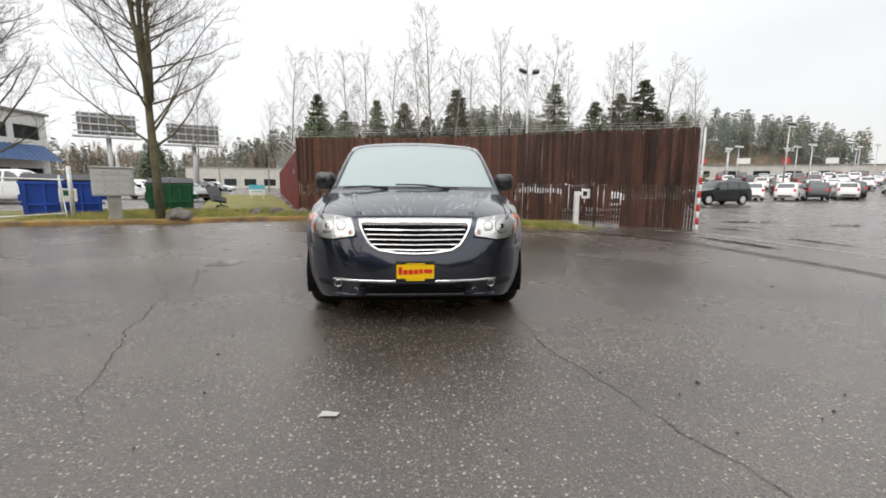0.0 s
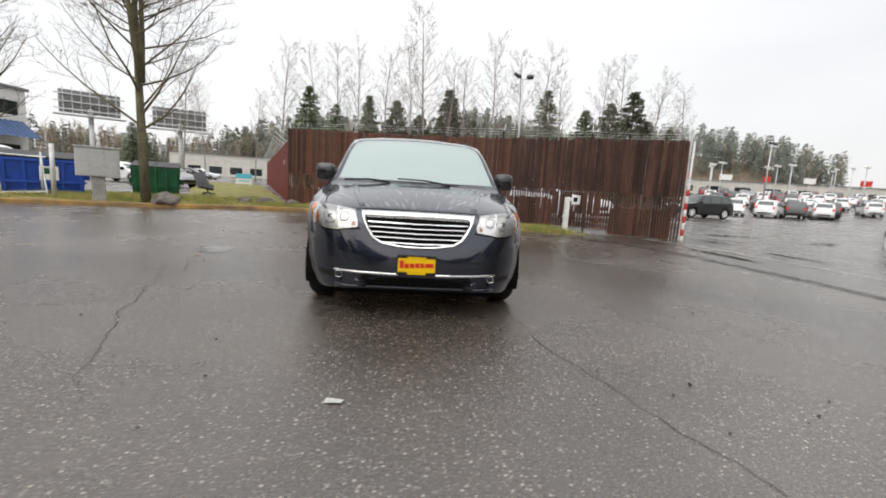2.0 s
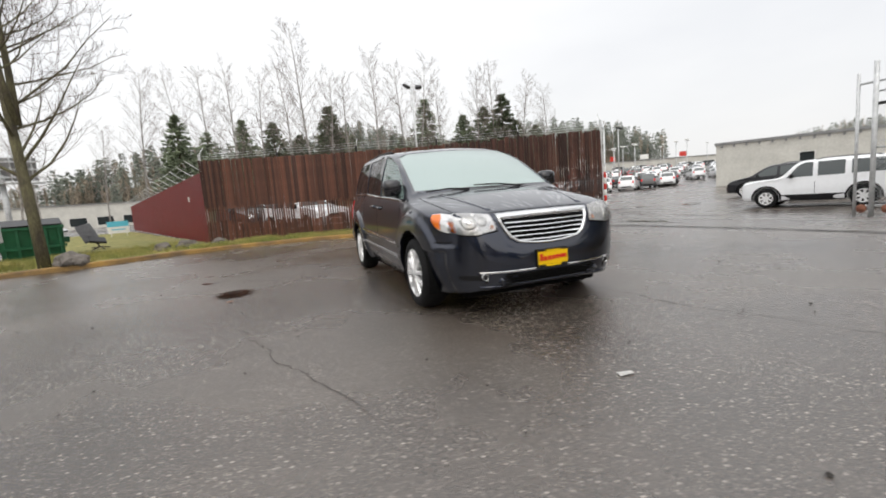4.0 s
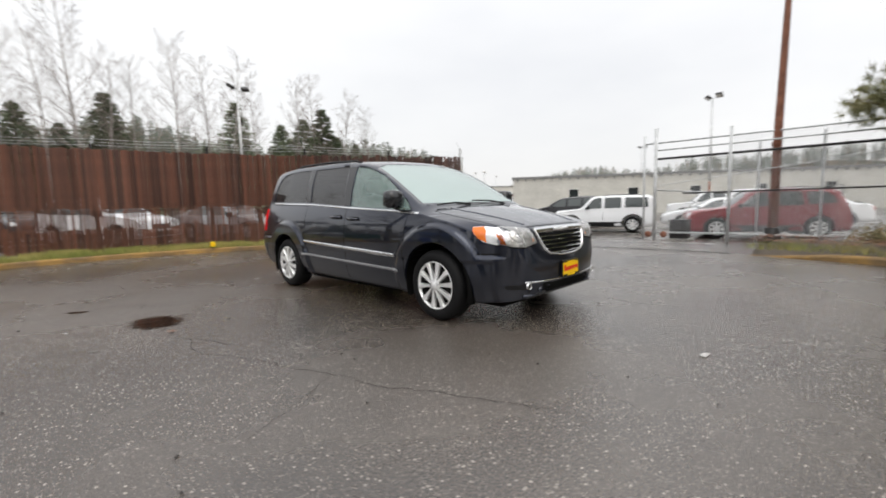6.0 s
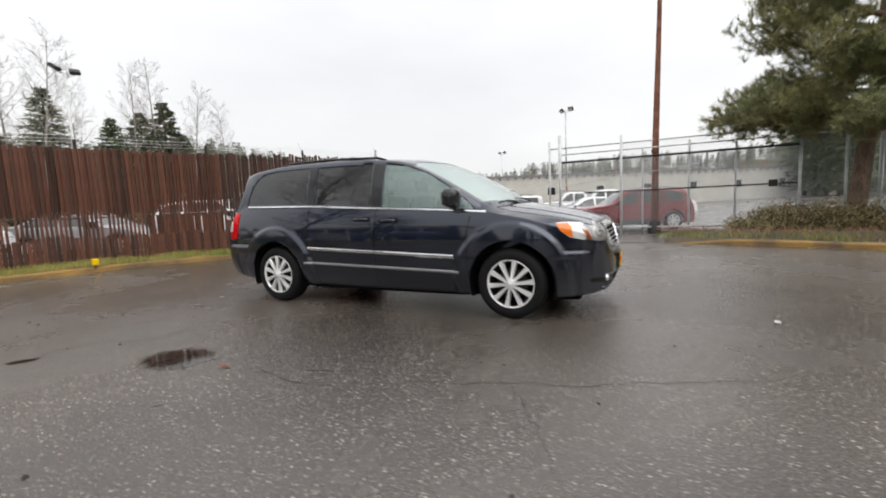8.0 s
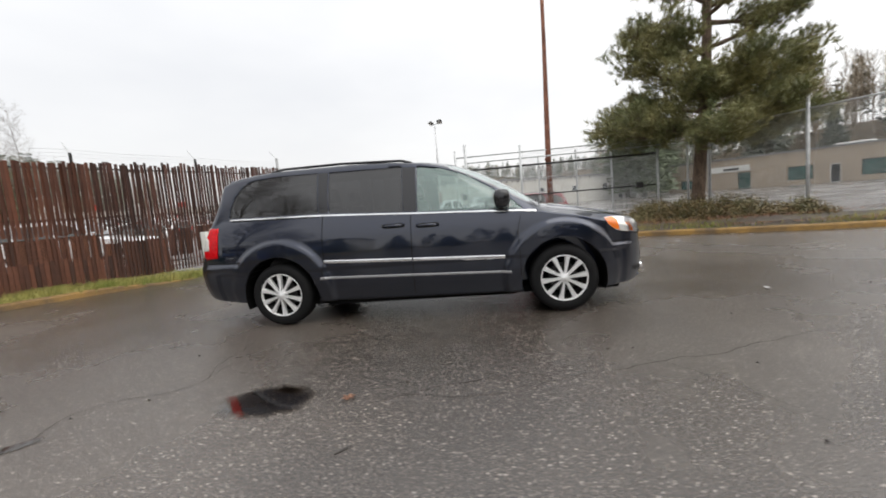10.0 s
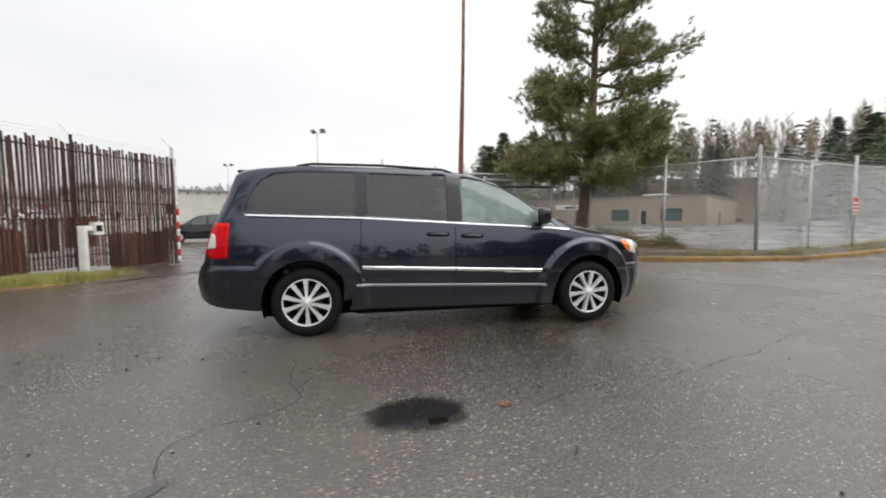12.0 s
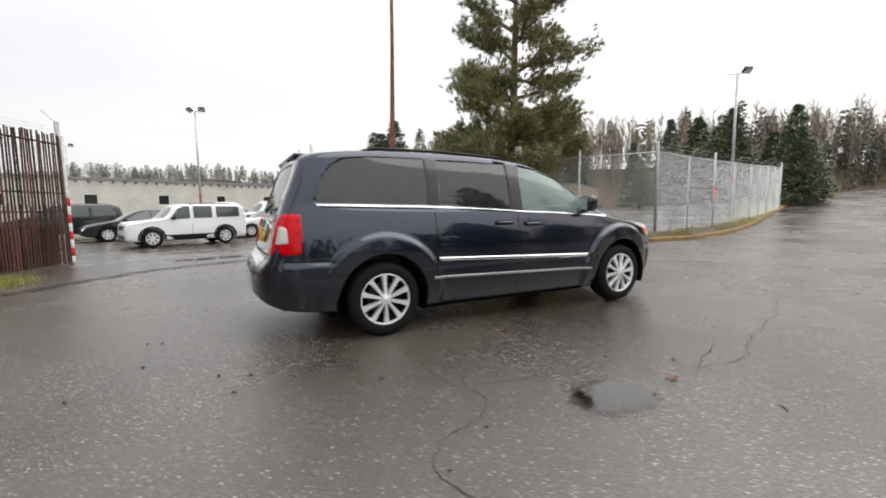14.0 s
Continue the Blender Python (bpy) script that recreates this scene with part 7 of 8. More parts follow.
ridge("hill_north", "low wooded hill behind the lot", [(-64, 172), (-30, 182), (20, 190), (75, 186), (118, 160), (142, 140)], 20, 60, 1350, (6, 13), 0.25, 1)
ridge("hill_far_northwest", "hazy low ridge far beyond the store", [(-300, 120), (-210, 190), (-130, 225), (-50, 235)], 11, 60, 700, (6, 11), 0.5, 8)
ridge("hill_northwest", "brushy slope beyond the red fence", [(-135, 95), (-85, 142), (-35, 156), (5, 148)], 5, 30, 420, (6, 11), 0.80, 2)
ridge("hill_east", "far wooded ridge over the warehouse", [(330, 230), (370, 60), (330, -130), (240, -240)], 23, 90, 1700, (6, 12), 0.25, 3)
ridge("hill_southeast", "wooded slope behind the shop building", [(118, -30), (104, -62), (78, -92), (44, -118), (10, -135)], 13, 42, 900, (8, 16), 0.86, 4)
ridge("hill_south", "wooded slope at the top of the road", [(60, -92), (30, -128), (-25, -122), (-80, -90)], 6, 40, 300, (6, 12), 0.90, 5)
# Out of view; added to darken what the van's side reflects.
ridge("hill_west", "unseen woods west of the yard, added for reflections", [(-45, -70), (-44, -25), (-46, 10)], 2, 24, 150, (4, 8), 0.45, 6)

# ---- lawn, grass, shrubs ----
lawn = Mesh()
rows = []
for i in range(26):
    t = i / 25
    a, b = Vector((-10.2, 19.5)).lerp(Vector((-22.0, 46)), t), Vector((-5.8, 18.4)).lerp(Vector((-15.6, 46)), t)
    rows.append([(a.lerp(b, j / 10).x, a.lerp(b, j / 10).y, 0.14 + 0.05 * noise.noise((i * 0.5, j * 0.5, 1)) - (0.2 if j == 0 or i == 25 else 0)) for j in range(11)])
setting("lawn", lawn.sheet(rows), M_GRASS, "mossy winter lawn beside the red fence", "grass", smooth=True)


def blades(name, label, spots, seed, h=(0.07, 0.21)):
    rng = random.Random(seed)
    m = Mesh()
    for x, y, z in spots(rng):
        a, l = rng.uniform(0, 6.3), rng.uniform(*h)
        w = Vector((math.cos(a), math.sin(a), 0)) * 0.006
        c = Vector((x, y, z))
        tip = c + Vector((rng.gauss(0, 0.4), rng.gauss(0, 0.4), 1)) * l
        m.add([c - w, c + w, tip], [(0, 1, 2)])
    tagged(part(name, m, M_BLADE, fix=False), label, "grass", kind="stuff")


def verge_spots(rng):
    pts = along([Vector(p) for p in KERB_N[2:]], 0.25)
    out = []
    for _ in range(80000):
        i = rng.randrange(len(pts))
        p, s = pts[i], side_of(pts, i)
        w = (0.2 if p.x < 0.8 else 0.10) + abs(rng.gauss(0, 0.75)) + (rng.uniform(0, 3.5) if p.x < -5.5 else 0)
        x, y = p.x + s.x * w + rng.uniform(-0.15, 0.15), p.y + s.y * w + rng.uniform(-0.15, 0.15)
        if x > 2.6 and rng.random() < smoothstep(2.6, 4.2, x):
            continue
        if noise.noise((x * 1.4, y * 1.4, 7)) > rng.uniform(-0.55, 0.25):
            out.append((x, y, 0.08 + 0.03 * noise.noise((x * 0.7, y * 0.7, 0)) - 0.085 * smoothstep(0.8, 3.0, x)))
    return out


def bank_spots(rng):
    pts = along([Vector(p) for p in KERB_E[:9]], 0.25)
    out = []
    for _ in range(12000):
        i = rng.randrange(len(pts))
        p, s = pts[i], side_of(pts, i)
        w = 0.2 + abs(rng.gauss(0, 0.7))
        x, y = p.x + s.x * w + s.y * rng.uniform(-0.25, 0.25), p.y + s.y * w - s.x * rng.uniform(-0.25, 0.25)
        if noise.noise((x, y, 3)) > rng.uniform(-0.3, 0.4):
            out.append((x, y, ground_z(p.x, p.y) + 0.10 + 0.04 * min(1, w)))
    return out


blades("verge_grass", "ragged winter grass on the verge", verge_spots, 3)
blades("bank_grass", "sparse grass on the dirt bank", bank_spots, 5)
M_LEAF = mat("shrub_leaves", (0.105, 0.130, 0.038), 0.5, rand=0.5, var=0.35, scale=3, col2=(0.19, 0.115, 0.05))
M_LITTER = mat("fallen_leaves", (0.16, 0.065, 0.03), 0.6, rand=0.55)


def shrub(x, y, rx, ry, h, seed):
    rng = random.Random(seed)
    z = ground_z(x, y) + 0.12
    h *= 1.35
    e = thing("shrub", "low sprawling evergreen shrub with reddish leaves", "shrub", (x, y, z), 0, "shrubs under the pine")
    stems, leaves = Mesh(), Mesh()
    for _ in range(70):
        a, r = rng.uniform(0, 6.3), math.sqrt(rng.random())
        top = Vector((math.cos(a) * rx * r, math.sin(a) * ry * r, h * (1 - 0.75 * r * r) * rng.uniform(0.7, 1.15)))
        base = Vector((top.x * 0.45, top.y * 0.45, -0.05))
        stems.tube([base, base.lerp(top, 0.5) + Vector((0, 0, 0.05)), top], [0.010, 0.007, 0.003], 4, False)
        for _ in range(58):
            t = rng.uniform(0.35, 1.05)
            c = base.lerp(top, t) + Vector((rng.gauss(0, 0.10), rng.gauss(0, 0.10), rng.gauss(0, 0.06)))
            d = Vector((rng.gauss(0, 1), rng.gauss(0, 1), rng.gauss(0.4, 0.6))).normalized() * rng.uniform(0.04, 0.075)
            s = d.orthogonal().normalized() * 0.018
            leaves.add([c, c + d * 0.5 + s, c + d, c + d * 0.5 - s], [(0, 1, 2, 3)])
    tagged(part("stem", stems, M_BARK, e, fix=False), kind="stuff")
    tagged(part("foliage", leaves, M_LEAF, e, fix=False), kind="stuff")


for x, y, rx, ry, h, sd in ((7.1, 1.5, 1.0, 1.0, 0.42, 1), (7.3, 0.3, 1.1, 1.0, 0.50, 2), (7.9, -0.8, 1.2, 0.9, 0.52, 3), (6.6, -1.0, 1.0, 0.8, 0.40, 4), (8.4, 0.9, 1.0, 1.0, 0.50, 5), (5.9, -2.0, 0.9, 0.6, 0.30, 6)):
    shrub(x, y, rx, ry, h, sd)
litter = Mesh()
lrng = random.Random(9)
for _ in range(3600):
    y = lrng.uniform(-4.5, 4)
    x = curve([(-4.5, 3.2), (-2.3, 3.3), (0.6, 4.2), (2, 4.8), (4, 5.4)], y) + abs(lrng.gauss(0, 1.2)) + 0.2
    z = ground_z(x, y) + 0.15 + (0.12 if 0.8 < x - 4 else 0.03)
    a = lrng.uniform(0, 6.3)
    d, s = Vector((math.cos(a), math.sin(a), lrng.uniform(-0.2, 0.4))) * 0.035, Vector((-math.sin(a), math.cos(a), 0.1)) * 0.02
    c = Vector((x, y, z))
    litter.add([c - d, c + s, c + d, c - s], [(0, 1, 2, 3)])
tagged(part("leaf_litter", litter, M_LITTER, fix=False), "fallen brown leaves on the bank", "leaves", kind="stuff")
for x, y, s in ((6.4, -7.6, 1.0), (7.0, -8.9, 0.8), (8.0, -12.5, 0.9)):
    e = bare_tree("small leafless bush behind the chain-link fence", int(x * 10), 1.5 * s, 0.02, dict(levels=2, wood=1, count=(9, 5), ratio=(0.6, 0.45), angle=(40, 35), bend=0.08, lift=0.05, thin=0.004, slim=0.5, **{"from": (0.05, 0.2)}), M_BARK, M_TWIG, 3, ground_at(x, y), 0, fork_at=0.0)
    e.name = "bare_bush"
    e["category"] = "bush"


# ---- things on the verge ----
M_BLUE = mat("blue_dumpster_paint", (0.014, 0.058, 0.33), 0.5, var=0.2, scale=3, fine=0.1, fine_scale=30)
M_GREEN = mat("green_dumpster_paint", (0.010, 0.085, 0.035), 0.5, var=0.25, scale=3, fine=0.1, fine_scale=30)
M_GREYBOX = mat("grey_mailbox_paint", (0.42, 0.42, 0.40), 0.5, var=0.1, scale=3)
M_SIGNBLUE = mat("sky_blue_print", (0.10, 0.45, 0.58), 0.5)
M_ROCK = mat("grey_brown_rock", (0.13, 0.115, 0.10), 0.85, var=0.4, scale=4, fine=0.3, bump=0.8, bump_scale=12)


def dumpster(at, turn, w, d, h, paint, label, badge=False):
    e = thing("dumpster", label, "dumpster", at, turn)
    pts = [(-w / 2 + 0.05, -d / 2 + 0.08, 0.12), (w / 2 - 0.05, -d / 2 + 0.08, 0.12), (w / 2 - 0.05, d / 2 - 0.05, 0.12), (-w / 2 + 0.05, d / 2 - 0.05, 0.12),
           (-w / 2, -d / 2, h * 0.86), (w / 2, -d / 2, h * 0.86), (w / 2, d / 2, h), (-w / 2, d / 2, h)]
    part("bin", Mesh().add(pts, [(0, 3, 2, 1), (0, 1, 5, 4), (1, 2, 6, 5), (2, 3, 7, 6), (3, 0, 4, 7), (4, 5, 6, 7)]), paint, e)
    for i in range(5):
        x = -w / 2 + 0.12 + i * (w - 0.24) / 4
        part("rib", Mesh().box((x - 0.035, -d / 2 - 0.035, 0.18), (x + 0.035, -d / 2 + 0.05, h * 0.84)), paint, e)
    for z in (0.45, h * 0.80):
        part("rail", Mesh().box((-w / 2 - 0.02, -d / 2 - 0.05, z), (w / 2 + 0.02, -d / 2 - 0.037, z + 0.08)), paint, e)
    for s in (1, -1):
        part("fork_pocket", Mesh().box((s * w / 2 - 0.06, -d * 0.3, h * 0.42), (s * w / 2 + 0.12, d * 0.3, h * 0.56), bevel=0.01), paint, e)
        part("lid", Mesh().box((0, -d / 2 - 0.03, 0), (w / 2 - 0.03, d / 2 + 0.06, 0.035), Matrix.Translation((-w / 2 + 0.01 if s > 0 else 0.02, 0, h * 0.93 + 0.02)) @ Matrix.Rotation(math.atan2(h * 0.14, d), 4, "X")), M_BLACK, e)
        part("skid", Mesh().box((s * w * 0.35 - 0.06, -d / 2 + 0.1, 0.0), (s * w * 0.35 + 0.06, d / 2 - 0.1, 0.12)), M_DARKSTEEL, e)
    if badge:
        b = part("badge", Mesh().box((-0.10, -d / 2 - 0.062, 0.55), (0.36, -d / 2 - 0.051, 0.98)), M_WHITEPAINT, e, "white notice with green and yellow shapes")
        part("shape", Mesh().box((-0.04, -d / 2 - 0.066, 0.74), (0.15, -d / 2 - 0.063, 0.92)), M_GREEN, b)
        part("shape", Mesh().box((0.16, -d / 2 - 0.066, 0.80), (0.30, -d / 2 - 0.063, 0.92)), M_YELLOW, b)
    return e


dumpster((-12.95, 16.4, 0.0), 36, 2.05, 1.15, 1.40, M_BLUE, "blue steel dumpster with a white badge", True)
dumpster((-10.75, 18.8, 0.0), 24, 1.55, 1.1, 1.32, M_GREEN, "green steel dumpster behind the bare tree")


def pipe_rack():
    e = thing("bin_enclosure", "open steel pipe gate before the blue dumpster", "gate")
    for x, y, h, r in ((-11.45, 14.75, 1.65, 0.06), (-12.1, 15.2, 1.4, 0.03), (-13.6, 14.6, 1.3, 0.03)):
        part("post", Mesh().tube([(x, y, 0), (x, y, h)], r, 8), M_STEEL, e, smooth=True)
    for z0, z1 in ((0.25, 0.12), (1.25, 1.3)):
        part("rail", Mesh().tube([(-11.6, 14.72, z0), (-13.6, 14.6, z1)], 0.024, 6), M_STEEL, e)
    part("brace", Mesh().tube([(-11.6, 14.7, 0.15), (-12.1, 15.2, 1.35)], 0.02, 6), M_STEEL, e)


pipe_rack()
mail = thing("cluster_mailbox", "grey cluster mailbox on a concrete pedestal", "mailbox", (-9.98, 14.4, 0.08), 36)
part("pedestal", Mesh().box((-0.16, -0.14, 0.0), (0.16, 0.14, 0.72), bevel=0.02), M_CONCRETE, mail)
part("cabinet", Mesh().box((-0.50, -0.22, 0.72), (0.50, 0.22, 1.52), bevel=0.015), M_GREYBOX, mail)
part("hood", Mesh().box((-0.54, -0.26, 1.52), (0.54, 0.24, 1.56), bevel=0.01), M_GREYBOX, mail)
for i in range(3):
    for j in range(4):
        dr = part("door", Mesh().box((-0.48 + i * 0.325, -0.232, 0.77 + j * 0.185), (-0.17 + i * 0.325, -0.221, 0.94 + j * 0.185)), M_GREYBOX, mail)
        part("lock", Mesh().box((-0.21 + i * 0.325, -0.238, 0.84 + j * 0.185), (-0.19 + i * 0.325, -0.2325, 0.86 + j * 0.185)), M_DARKSTEEL, dr)


def rock(x, y, s, seed):
    bm = bmesh.new()
    bmesh.ops.create_icosphere(bm, subdivisions=3, radius=s)
    for v in bm.verts:
        n_ = noise.noise(v.co * (1.6 / s) + Vector((seed, 0, 0)))
        v.co *= 1 + 0.35 * n_
        v.co.z *= 0.62
    me = bpy.data.meshes.new("rock")
    bm.to_mesh(me)
    bm.free()
    me.materials.append(M_ROCK)
    ob = new("rock", me)
    ob.location = (x, y, 0.12 + s * 0.22)
    return tagged(ob, "rough grey-brown landscape boulder on the grass", "rock", "boulders")


rock(-8.25, 14.55, 0.36, 1)
rock(-6.1, 16.9, 0.30, 2)
rock(-6.75, 16.7, 0.26, 3)
rock(-5.2, 17.0, 0.22, 4)
rock(-11.9, 15.0, 0.2, 5)
lot_sign = thing("lot_sign", "small blue and white sign on short legs", "sign", (-12.9, 34.0, 0.12), 20)
part("panel", Mesh().box((-0.55, -0.02, 0.25), (0.55, 0.02, 1.0)), M_WHITEPAINT, lot_sign)
part("print", Mesh().box((-0.55, -0.026, 0.66), (0.55, -0.021, 1.0)), M_SIGNBLUE, lot_sign)
part("print_bar", Mesh().box((-0.35, -0.026, 0.45), (0.35, -0.021, 0.52)), M_SIGNBLUE, lot_sign)
for x in (-0.4, 0.4):
    part("leg", Mesh().tube([(x, 0, -0.1), (x, 0, 0.3)], 0.02, 6), M_WHITEPAINT, lot_sign)
chair = thing("discarded_chair", "broken dark office chair dumped on the grass", "chair", (-9.6, 20.3, 0.22), 25)
part("seat", Mesh().box((-0.25, -0.25, 0.25), (0.25, 0.25, 0.34), pose(0, 0, 0, 20, 10, 0), 0.03), M_BLACK, chair)
part("backrest", Mesh().box((-0.24, 0.0, 0.0), (0.24, 0.07, 0.7), pose(-0.05, 0.2, 0.25, -25, -14, 10), 0.03), M_SEAT, chair)
part("column", Mesh().tube([(0, 0, 0.25), (0.1, -0.05, 0.0)], 0.03, 8), M_DARKSTEEL, chair)
for k in range(5):
    a = 2 * math.pi * k / 5
    part("foot", Mesh().tube([(0.1, -0.05, 0.02), (0.1 + 0.28 * math.cos(a), -0.05 + 0.28 * math.sin(a), -0.02 + 0.04 * math.sin(a))], 0.02, 6), M_BLACK, chair)
flower = thing("marker_stake", "small yellow marker stake in the grass", "marker", (-0.95, 15.1, 0.1))
part("stake", Mesh().tube([(0, 0, -0.05), (0, 0, 0.10)], 0.012, 6), M_DARKSTEEL, flower)
part("cap", Mesh().box((-0.06, -0.05, 0.06), (0.06, 0.05, 0.20), bevel=0.02), M_YELLOW, flower)

# ---- on the asphalt ----
M_CRACK = mat("crack_shadow", (0.030, 0.026, 0.023), 0.8, var=0.3, scale=12)
M_TAR = mat("dark_iron_track", (0.030, 0.026, 0.023), 0.45, 0.3, var=0.4, scale=8)
M_WATER = glass("puddle_water", (0.60, 0.54, 0.48), 0.05)


def soft_rim(m):
    """Lets a film of water thin out unevenly towards its rim."""
    n, l = m.node_tree.nodes, m.node_tree.links
    o = next(q for q in n if q.type == "OUTPUT_MATERIAL")
    body = o.inputs["Surface"].links[0].from_socket
    co = n.new("ShaderNodeTexCoord")
    nz = n.new("ShaderNodeTexNoise")
    nz.inputs["Scale"].default_value, nz.inputs["Detail"].default_value = 9.0, 6
    l.new(co.outputs["Object"], nz.inputs["Vector"])
    ds = n.new("ShaderNodeVectorMath")
    ds.operation = "DISTANCE"
    ds.inputs[1].default_value = (0.5, 0.5, 0.5)
    sp = n.new("ShaderNodeVectorMath")
    sp.operation = "MULTIPLY_ADD"
    sp.inputs[1].default_value, sp.inputs[2].default_value = (1, 1, 0), (0, 0, 0.5)
    l.new(co.outputs["Generated"], sp.inputs[0])
    l.new(sp.outputs["Vector"], ds.inputs[0])
    ad = n.new("ShaderNodeMath")
    ad.operation = "MULTIPLY_ADD"
    ad.inputs[1].default_value = 0.36
    l.new(nz.outputs["Fac"], ad.inputs[0])
    l.new(ds.outputs["Value"], ad.inputs[2])
    rm = n.new("ShaderNodeMapRange")
    rm.inputs["From Min"].default_value, rm.inputs["From Max"].default_value = 0.50, 0.66
    l.new(ad.outputs[0], rm.inputs["Value"])
    clear = n.new("ShaderNodeBsdfTransparent")
    mx = n.new("ShaderNodeMixShader")
    l.new(rm.outputs["Result"], mx.inputs["Fac"])
    l.new(body, mx.inputs[1])
    l.new(clear.outputs["BSDF"], mx.inputs[2])
    l.new(mx.outputs["Shader"], o.inputs["Surface"])


soft_rim(M_WATER)
next(q for q in M_WATER.node_tree.nodes if q.type == "FRESNEL").inputs["IOR"].default_value = 2.2
M_STRIP = mat("pale_concrete_strip", (0.24, 0.23, 0.215), 0.35, var=0.3, scale=4, fine=0.2, bump=0.2)
M_PAPER = mat("wet_paper_scrap", (0.42, 0.41, 0.39), 0.6, var=0.15, scale=20)


def ribbon(pts, width, wander, seed, lift=0.004, taper=True):
    rng = random.Random(seed)
    fine = along([Vector(p) for p in pts], 0.035)
    rows = []
    n = len(fine)
    for i, p in enumerate(fine):
        s = side_of(fine, i)
        off = wander * (noise.noise((p.x * 3.1 + seed, p.y * 3.1, 0.5)) + 0.5 * noise.noise((p.x * 14 + seed, p.y * 14, 2.5)))
        w = width * (0.35 + 1.1 * abs(noise.noise((p.x * 5, p.y * 5, seed))) + 0.3 * rng.random())
        if taper:
            w *= min(1.0, 0.15 + 6.0 * min(i, n - 1 - i) / n)
        c = p + s * off
        rows.append([(c.x + s.x * w / 2, c.y + s.y * w / 2, ground_z(c.x, c.y) + lift), (c.x - s.x * w / 2, c.y - s.y * w / 2, ground_z(c.x, c.y) + lift)])
    return Mesh().sheet(rows)


CRACKS = [[(-0.2, 5.6), (-0.17, 4.85), (-0.13, 4.25), (-0.02, 3.83), (0.07, 3.56), (0.14, 3.38), (0.16, 3.26), (0.21, 3.10), (0.23, 2.93), (0.27, 2.75), (0.32, 2.64), (0.39, 2.46), (0.5, 2.1), (0.62, 1.6)],
          [(-2.5, 8.5), (-2.9, 8.46), (-3.32, 8.42), (-3.56, 8.33), (-3.67, 8.42), (-3.80, 8.60), (-3.86, 8.84), (-4.01, 8.94), (-4.2, 8.96), (-4.39, 8.9), (-4.6, 9.02)],
          [(-3.88, 6.94), (-3.86, 6.69), (-3.92, 6.3), (-3.87, 6.04), (-3.76, 5.76), (-3.67, 5.5), (-3.63, 5.3), (-3.5, 5.0), (-3.38, 4.62), (-3.29, 4.30), (-3.12, 4.05), (-3.01, 3.8), (-2.96, 3.5), (-2.7, 3.1)],
          [(-3.5, 4.95), (-3.68, 4.86), (-3.77, 4.76), (-3.92, 4.63), (-4.1, 4.61), (-4.33, 4.52)],
          [(-3.59, 5.99), (-3.70, 6.25), (-3.82, 6.55), (-3.96, 6.97)], [(-4.46, 6.86), (-4.56, 6.92)], [(-3.14, 8.26), (-3.34, 8.40), (-3.50, 8.36)],
          [(-3.17, 7.58), (-3.06, 7.1), (-2.94, 6.45), (-3.03, 6.1)], [(-3.4, 8.27), (-3.42, 7.85), (-3.31, 7.35)], [(-3.94, 6.3), (-4.0, 6.33)]]
for i, line in enumerate(CRACKS):
    tagged(part("crack", ribbon(line, (0.007, 0.006, 0.007, 0.0045, 0.006, 0.012, 0.006, 0.005, 0.005, 0.005)[i], 0.055, i + 1), M_CRACK, fix=False), "jagged dark crack in the asphalt", "crack", "asphalt cracks", "structure")


def pool_of(x, y, rx, ry, turn, seed, lift=0.005):
    pts, c, s = [], math.cos(radians(turn)), math.sin(radians(turn))
    k = 48
    for i in range(k):
        a = 2 * math.pi * i / k
        f = 1 + 0.28 * noise.noise((math.cos(a) * 1.7 + seed, math.sin(a) * 1.7, seed))
        u, v = rx * f * math.cos(a), ry * f * math.sin(a)
        px, py = x + c * u - s * v, y + s * u + c * v
        pts.append((px, py, ground_z(px, py) + lift))
    pts.append((x, y, ground_z(x, y) + lift))
    return Mesh().add(pts, [(i, (i + 1) % k, k) for i in range(k)])


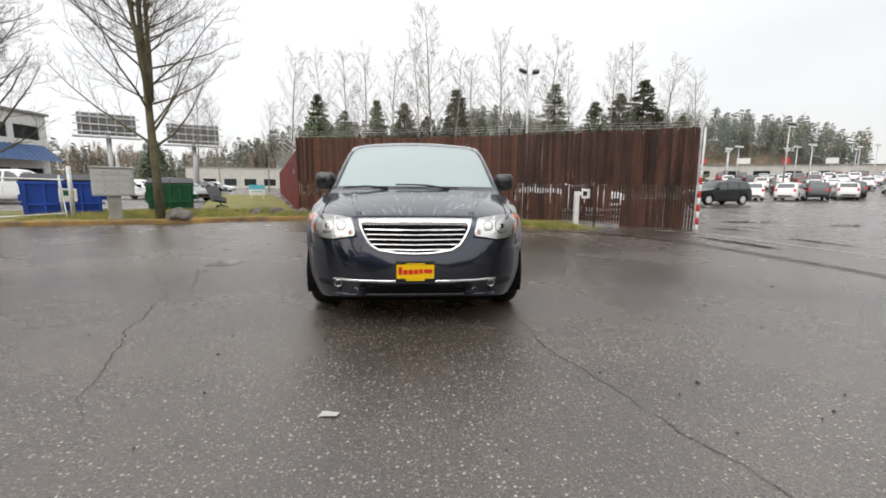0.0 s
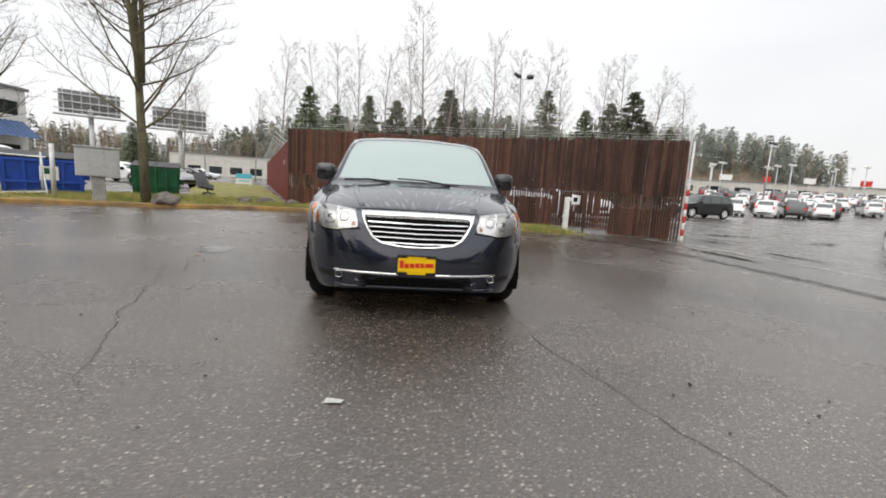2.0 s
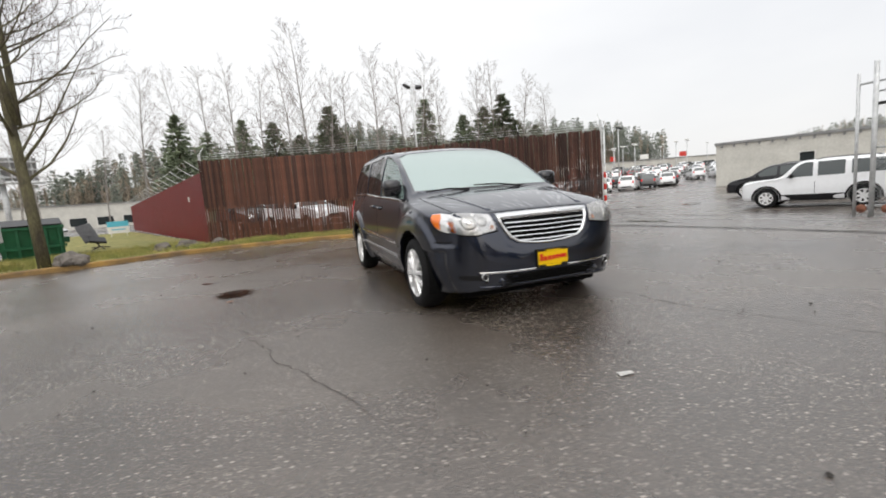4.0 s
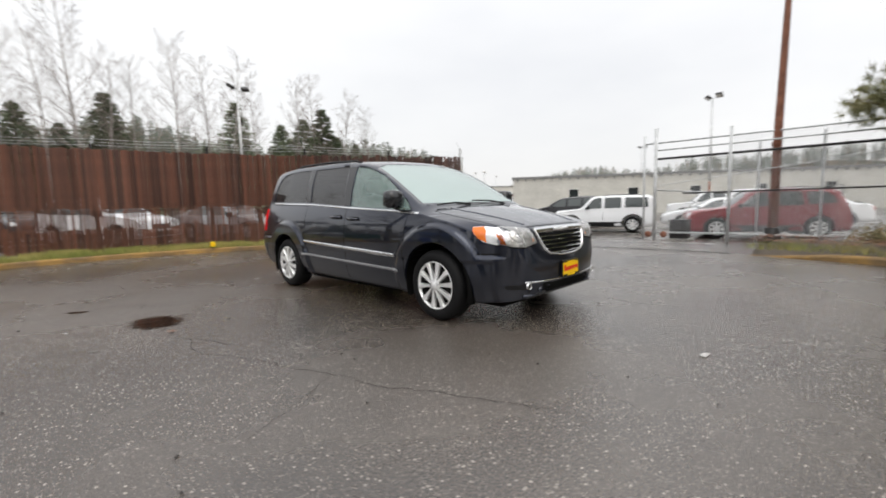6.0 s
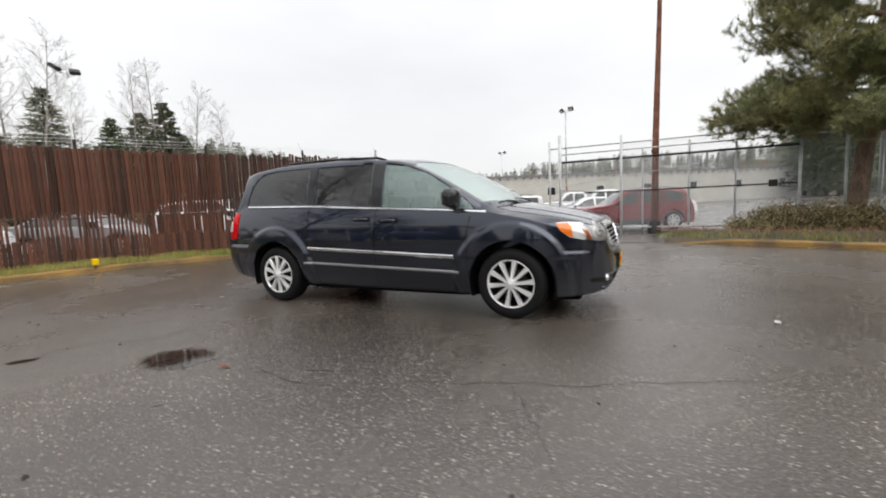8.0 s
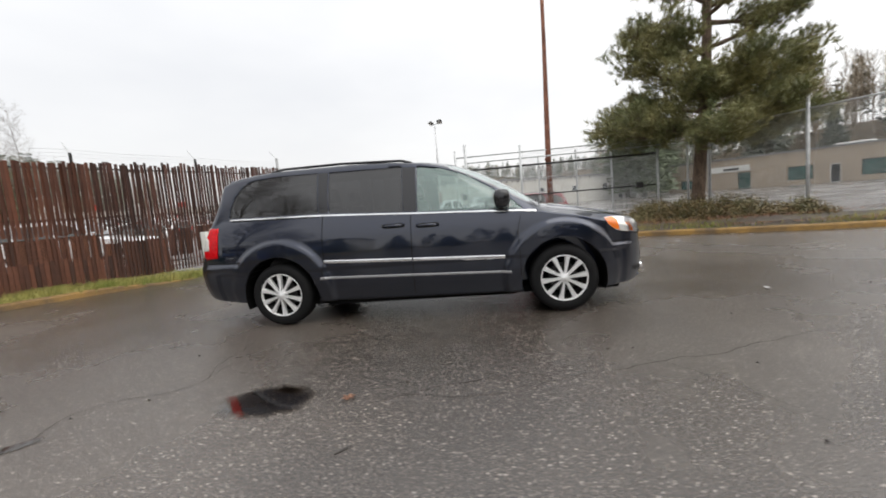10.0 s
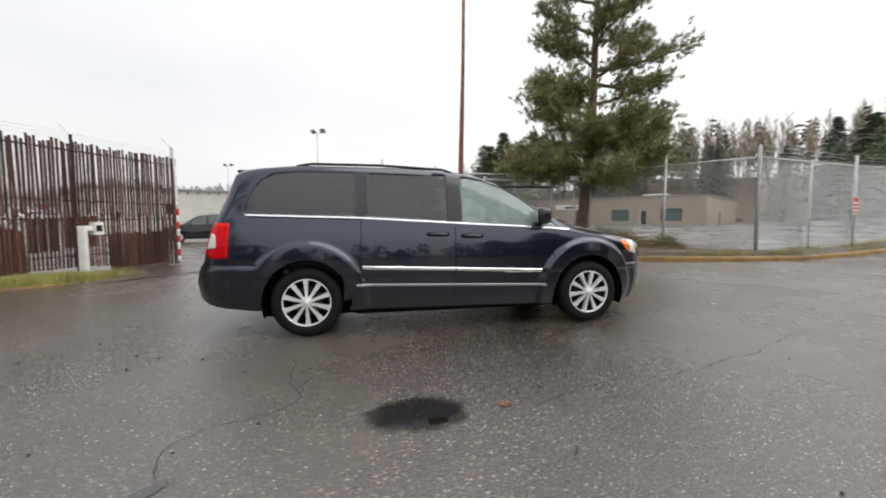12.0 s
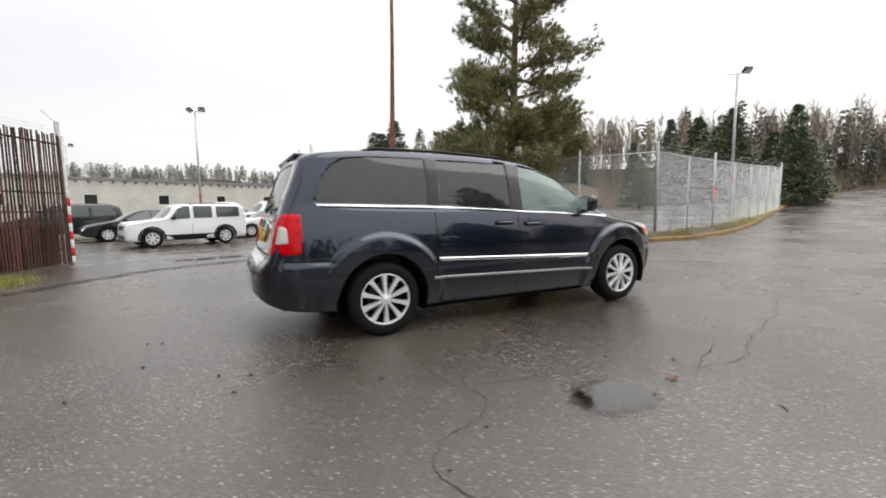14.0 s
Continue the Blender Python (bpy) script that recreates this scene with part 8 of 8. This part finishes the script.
for i, (x, y, rx, ry, t) in enumerate(((-3.94, 7.63, 0.27, 0.36, 8), (10.4, 15.5, 1.6, 0.35, 25), (8.6, 13.4, 1.1, 0.25, 20), (13.5, 19.0, 1.8, 0.5, 10), (16.5, 17.5, 1.5, 0.4, 30), (8.3, 10.6, 1.3, 0.22, 105), (5.9, 9.9, 1.4, 0.16, 100), (-4.42, 8.88, 0.16, 0.05, -39))):
    tagged(part("puddle", pool_of(x, y, rx, ry, t, i + 2), M_WATER, fix=False), "shallow rain puddle on worn asphalt", "puddle", "puddles", "structure")
scrap = part("paper_scrap", Mesh().add([(-1.54, 3.13, 0.006), (-1.45, 3.12, 0.010), (-1.44, 3.16, 0.008), (-1.53, 3.175, 0.011)], [(0, 1, 2, 3)]), M_PAPER)
tagged(scrap, "flattened white paper scrap on the asphalt", "litter")
leafs = Mesh()
for k in range(6):
    a = k * 1.05
    leafs.add([(-3.925, 7.05, 0.008), (-3.925 + 0.03 * math.cos(a - 0.35), 7.05 + 0.03 * math.sin(a - 0.35), 0.012), (-3.925 + 0.05 * math.cos(a), 7.05 + 0.05 * math.sin(a), 0.016), (-3.925 + 0.03 * math.cos(a + 0.35), 7.05 + 0.03 * math.sin(a + 0.35), 0.012)], [(0, 1, 2, 3)])
tagged(part("fallen_leaf", leafs, M_LITTER, fix=False), "orange-brown fallen leaf on the asphalt", "leaf")
specks = Mesh()
srng = random.Random(17)
for _ in range(260):
    x, y = srng.uniform(-7, 4), srng.uniform(-1, 13)
    r = srng.uniform(0.006, 0.018)
    a0 = srng.uniform(0, 6)
    specks.add([(x + r * math.cos(a0 + k * 1.05) * srng.uniform(0.6, 1.2), y + r * math.sin(a0 + k * 1.05) * srng.uniform(0.6, 1.2), 0.005) for k in range(6)] + [(x, y, 0.005 + r * 0.7)], [(k, (k + 1) % 6, 6) for k in range(6)])
tagged(part("grit", specks, M_CRACK, fix=False), "dark bits of grit and leaf", "grit", kind="stuff")
TRACK = [(2.3, 12.55), (3.3, 11.8), (4.2, 10.9), (4.75, 9.6), (5.0, 8.2), (5.2, 6.9), (5.3, 5.4), (5.3, 4.2)]
for k, off in enumerate((0.0, 0.16)):
    tagged(part("gate_track", ribbon([(x + off, y + off * 0.5) for x, y in TRACK], 0.08, 0.015, 40 + k, 0.006, False), M_TAR, fix=False), "worn iron gate track across the entrance", "track", kind="structure")
tagged(part("concrete_strip", ribbon([(5.6, 12.6), (6.5, 11.4), (6.8, 9.3), (7.2, 7.7), (7.5, 5.0)], 0.26, 0.03, 52, 0.005, False), M_STRIP, fix=False), "pale worn concrete strip across the entrance", "concrete", kind="structure")
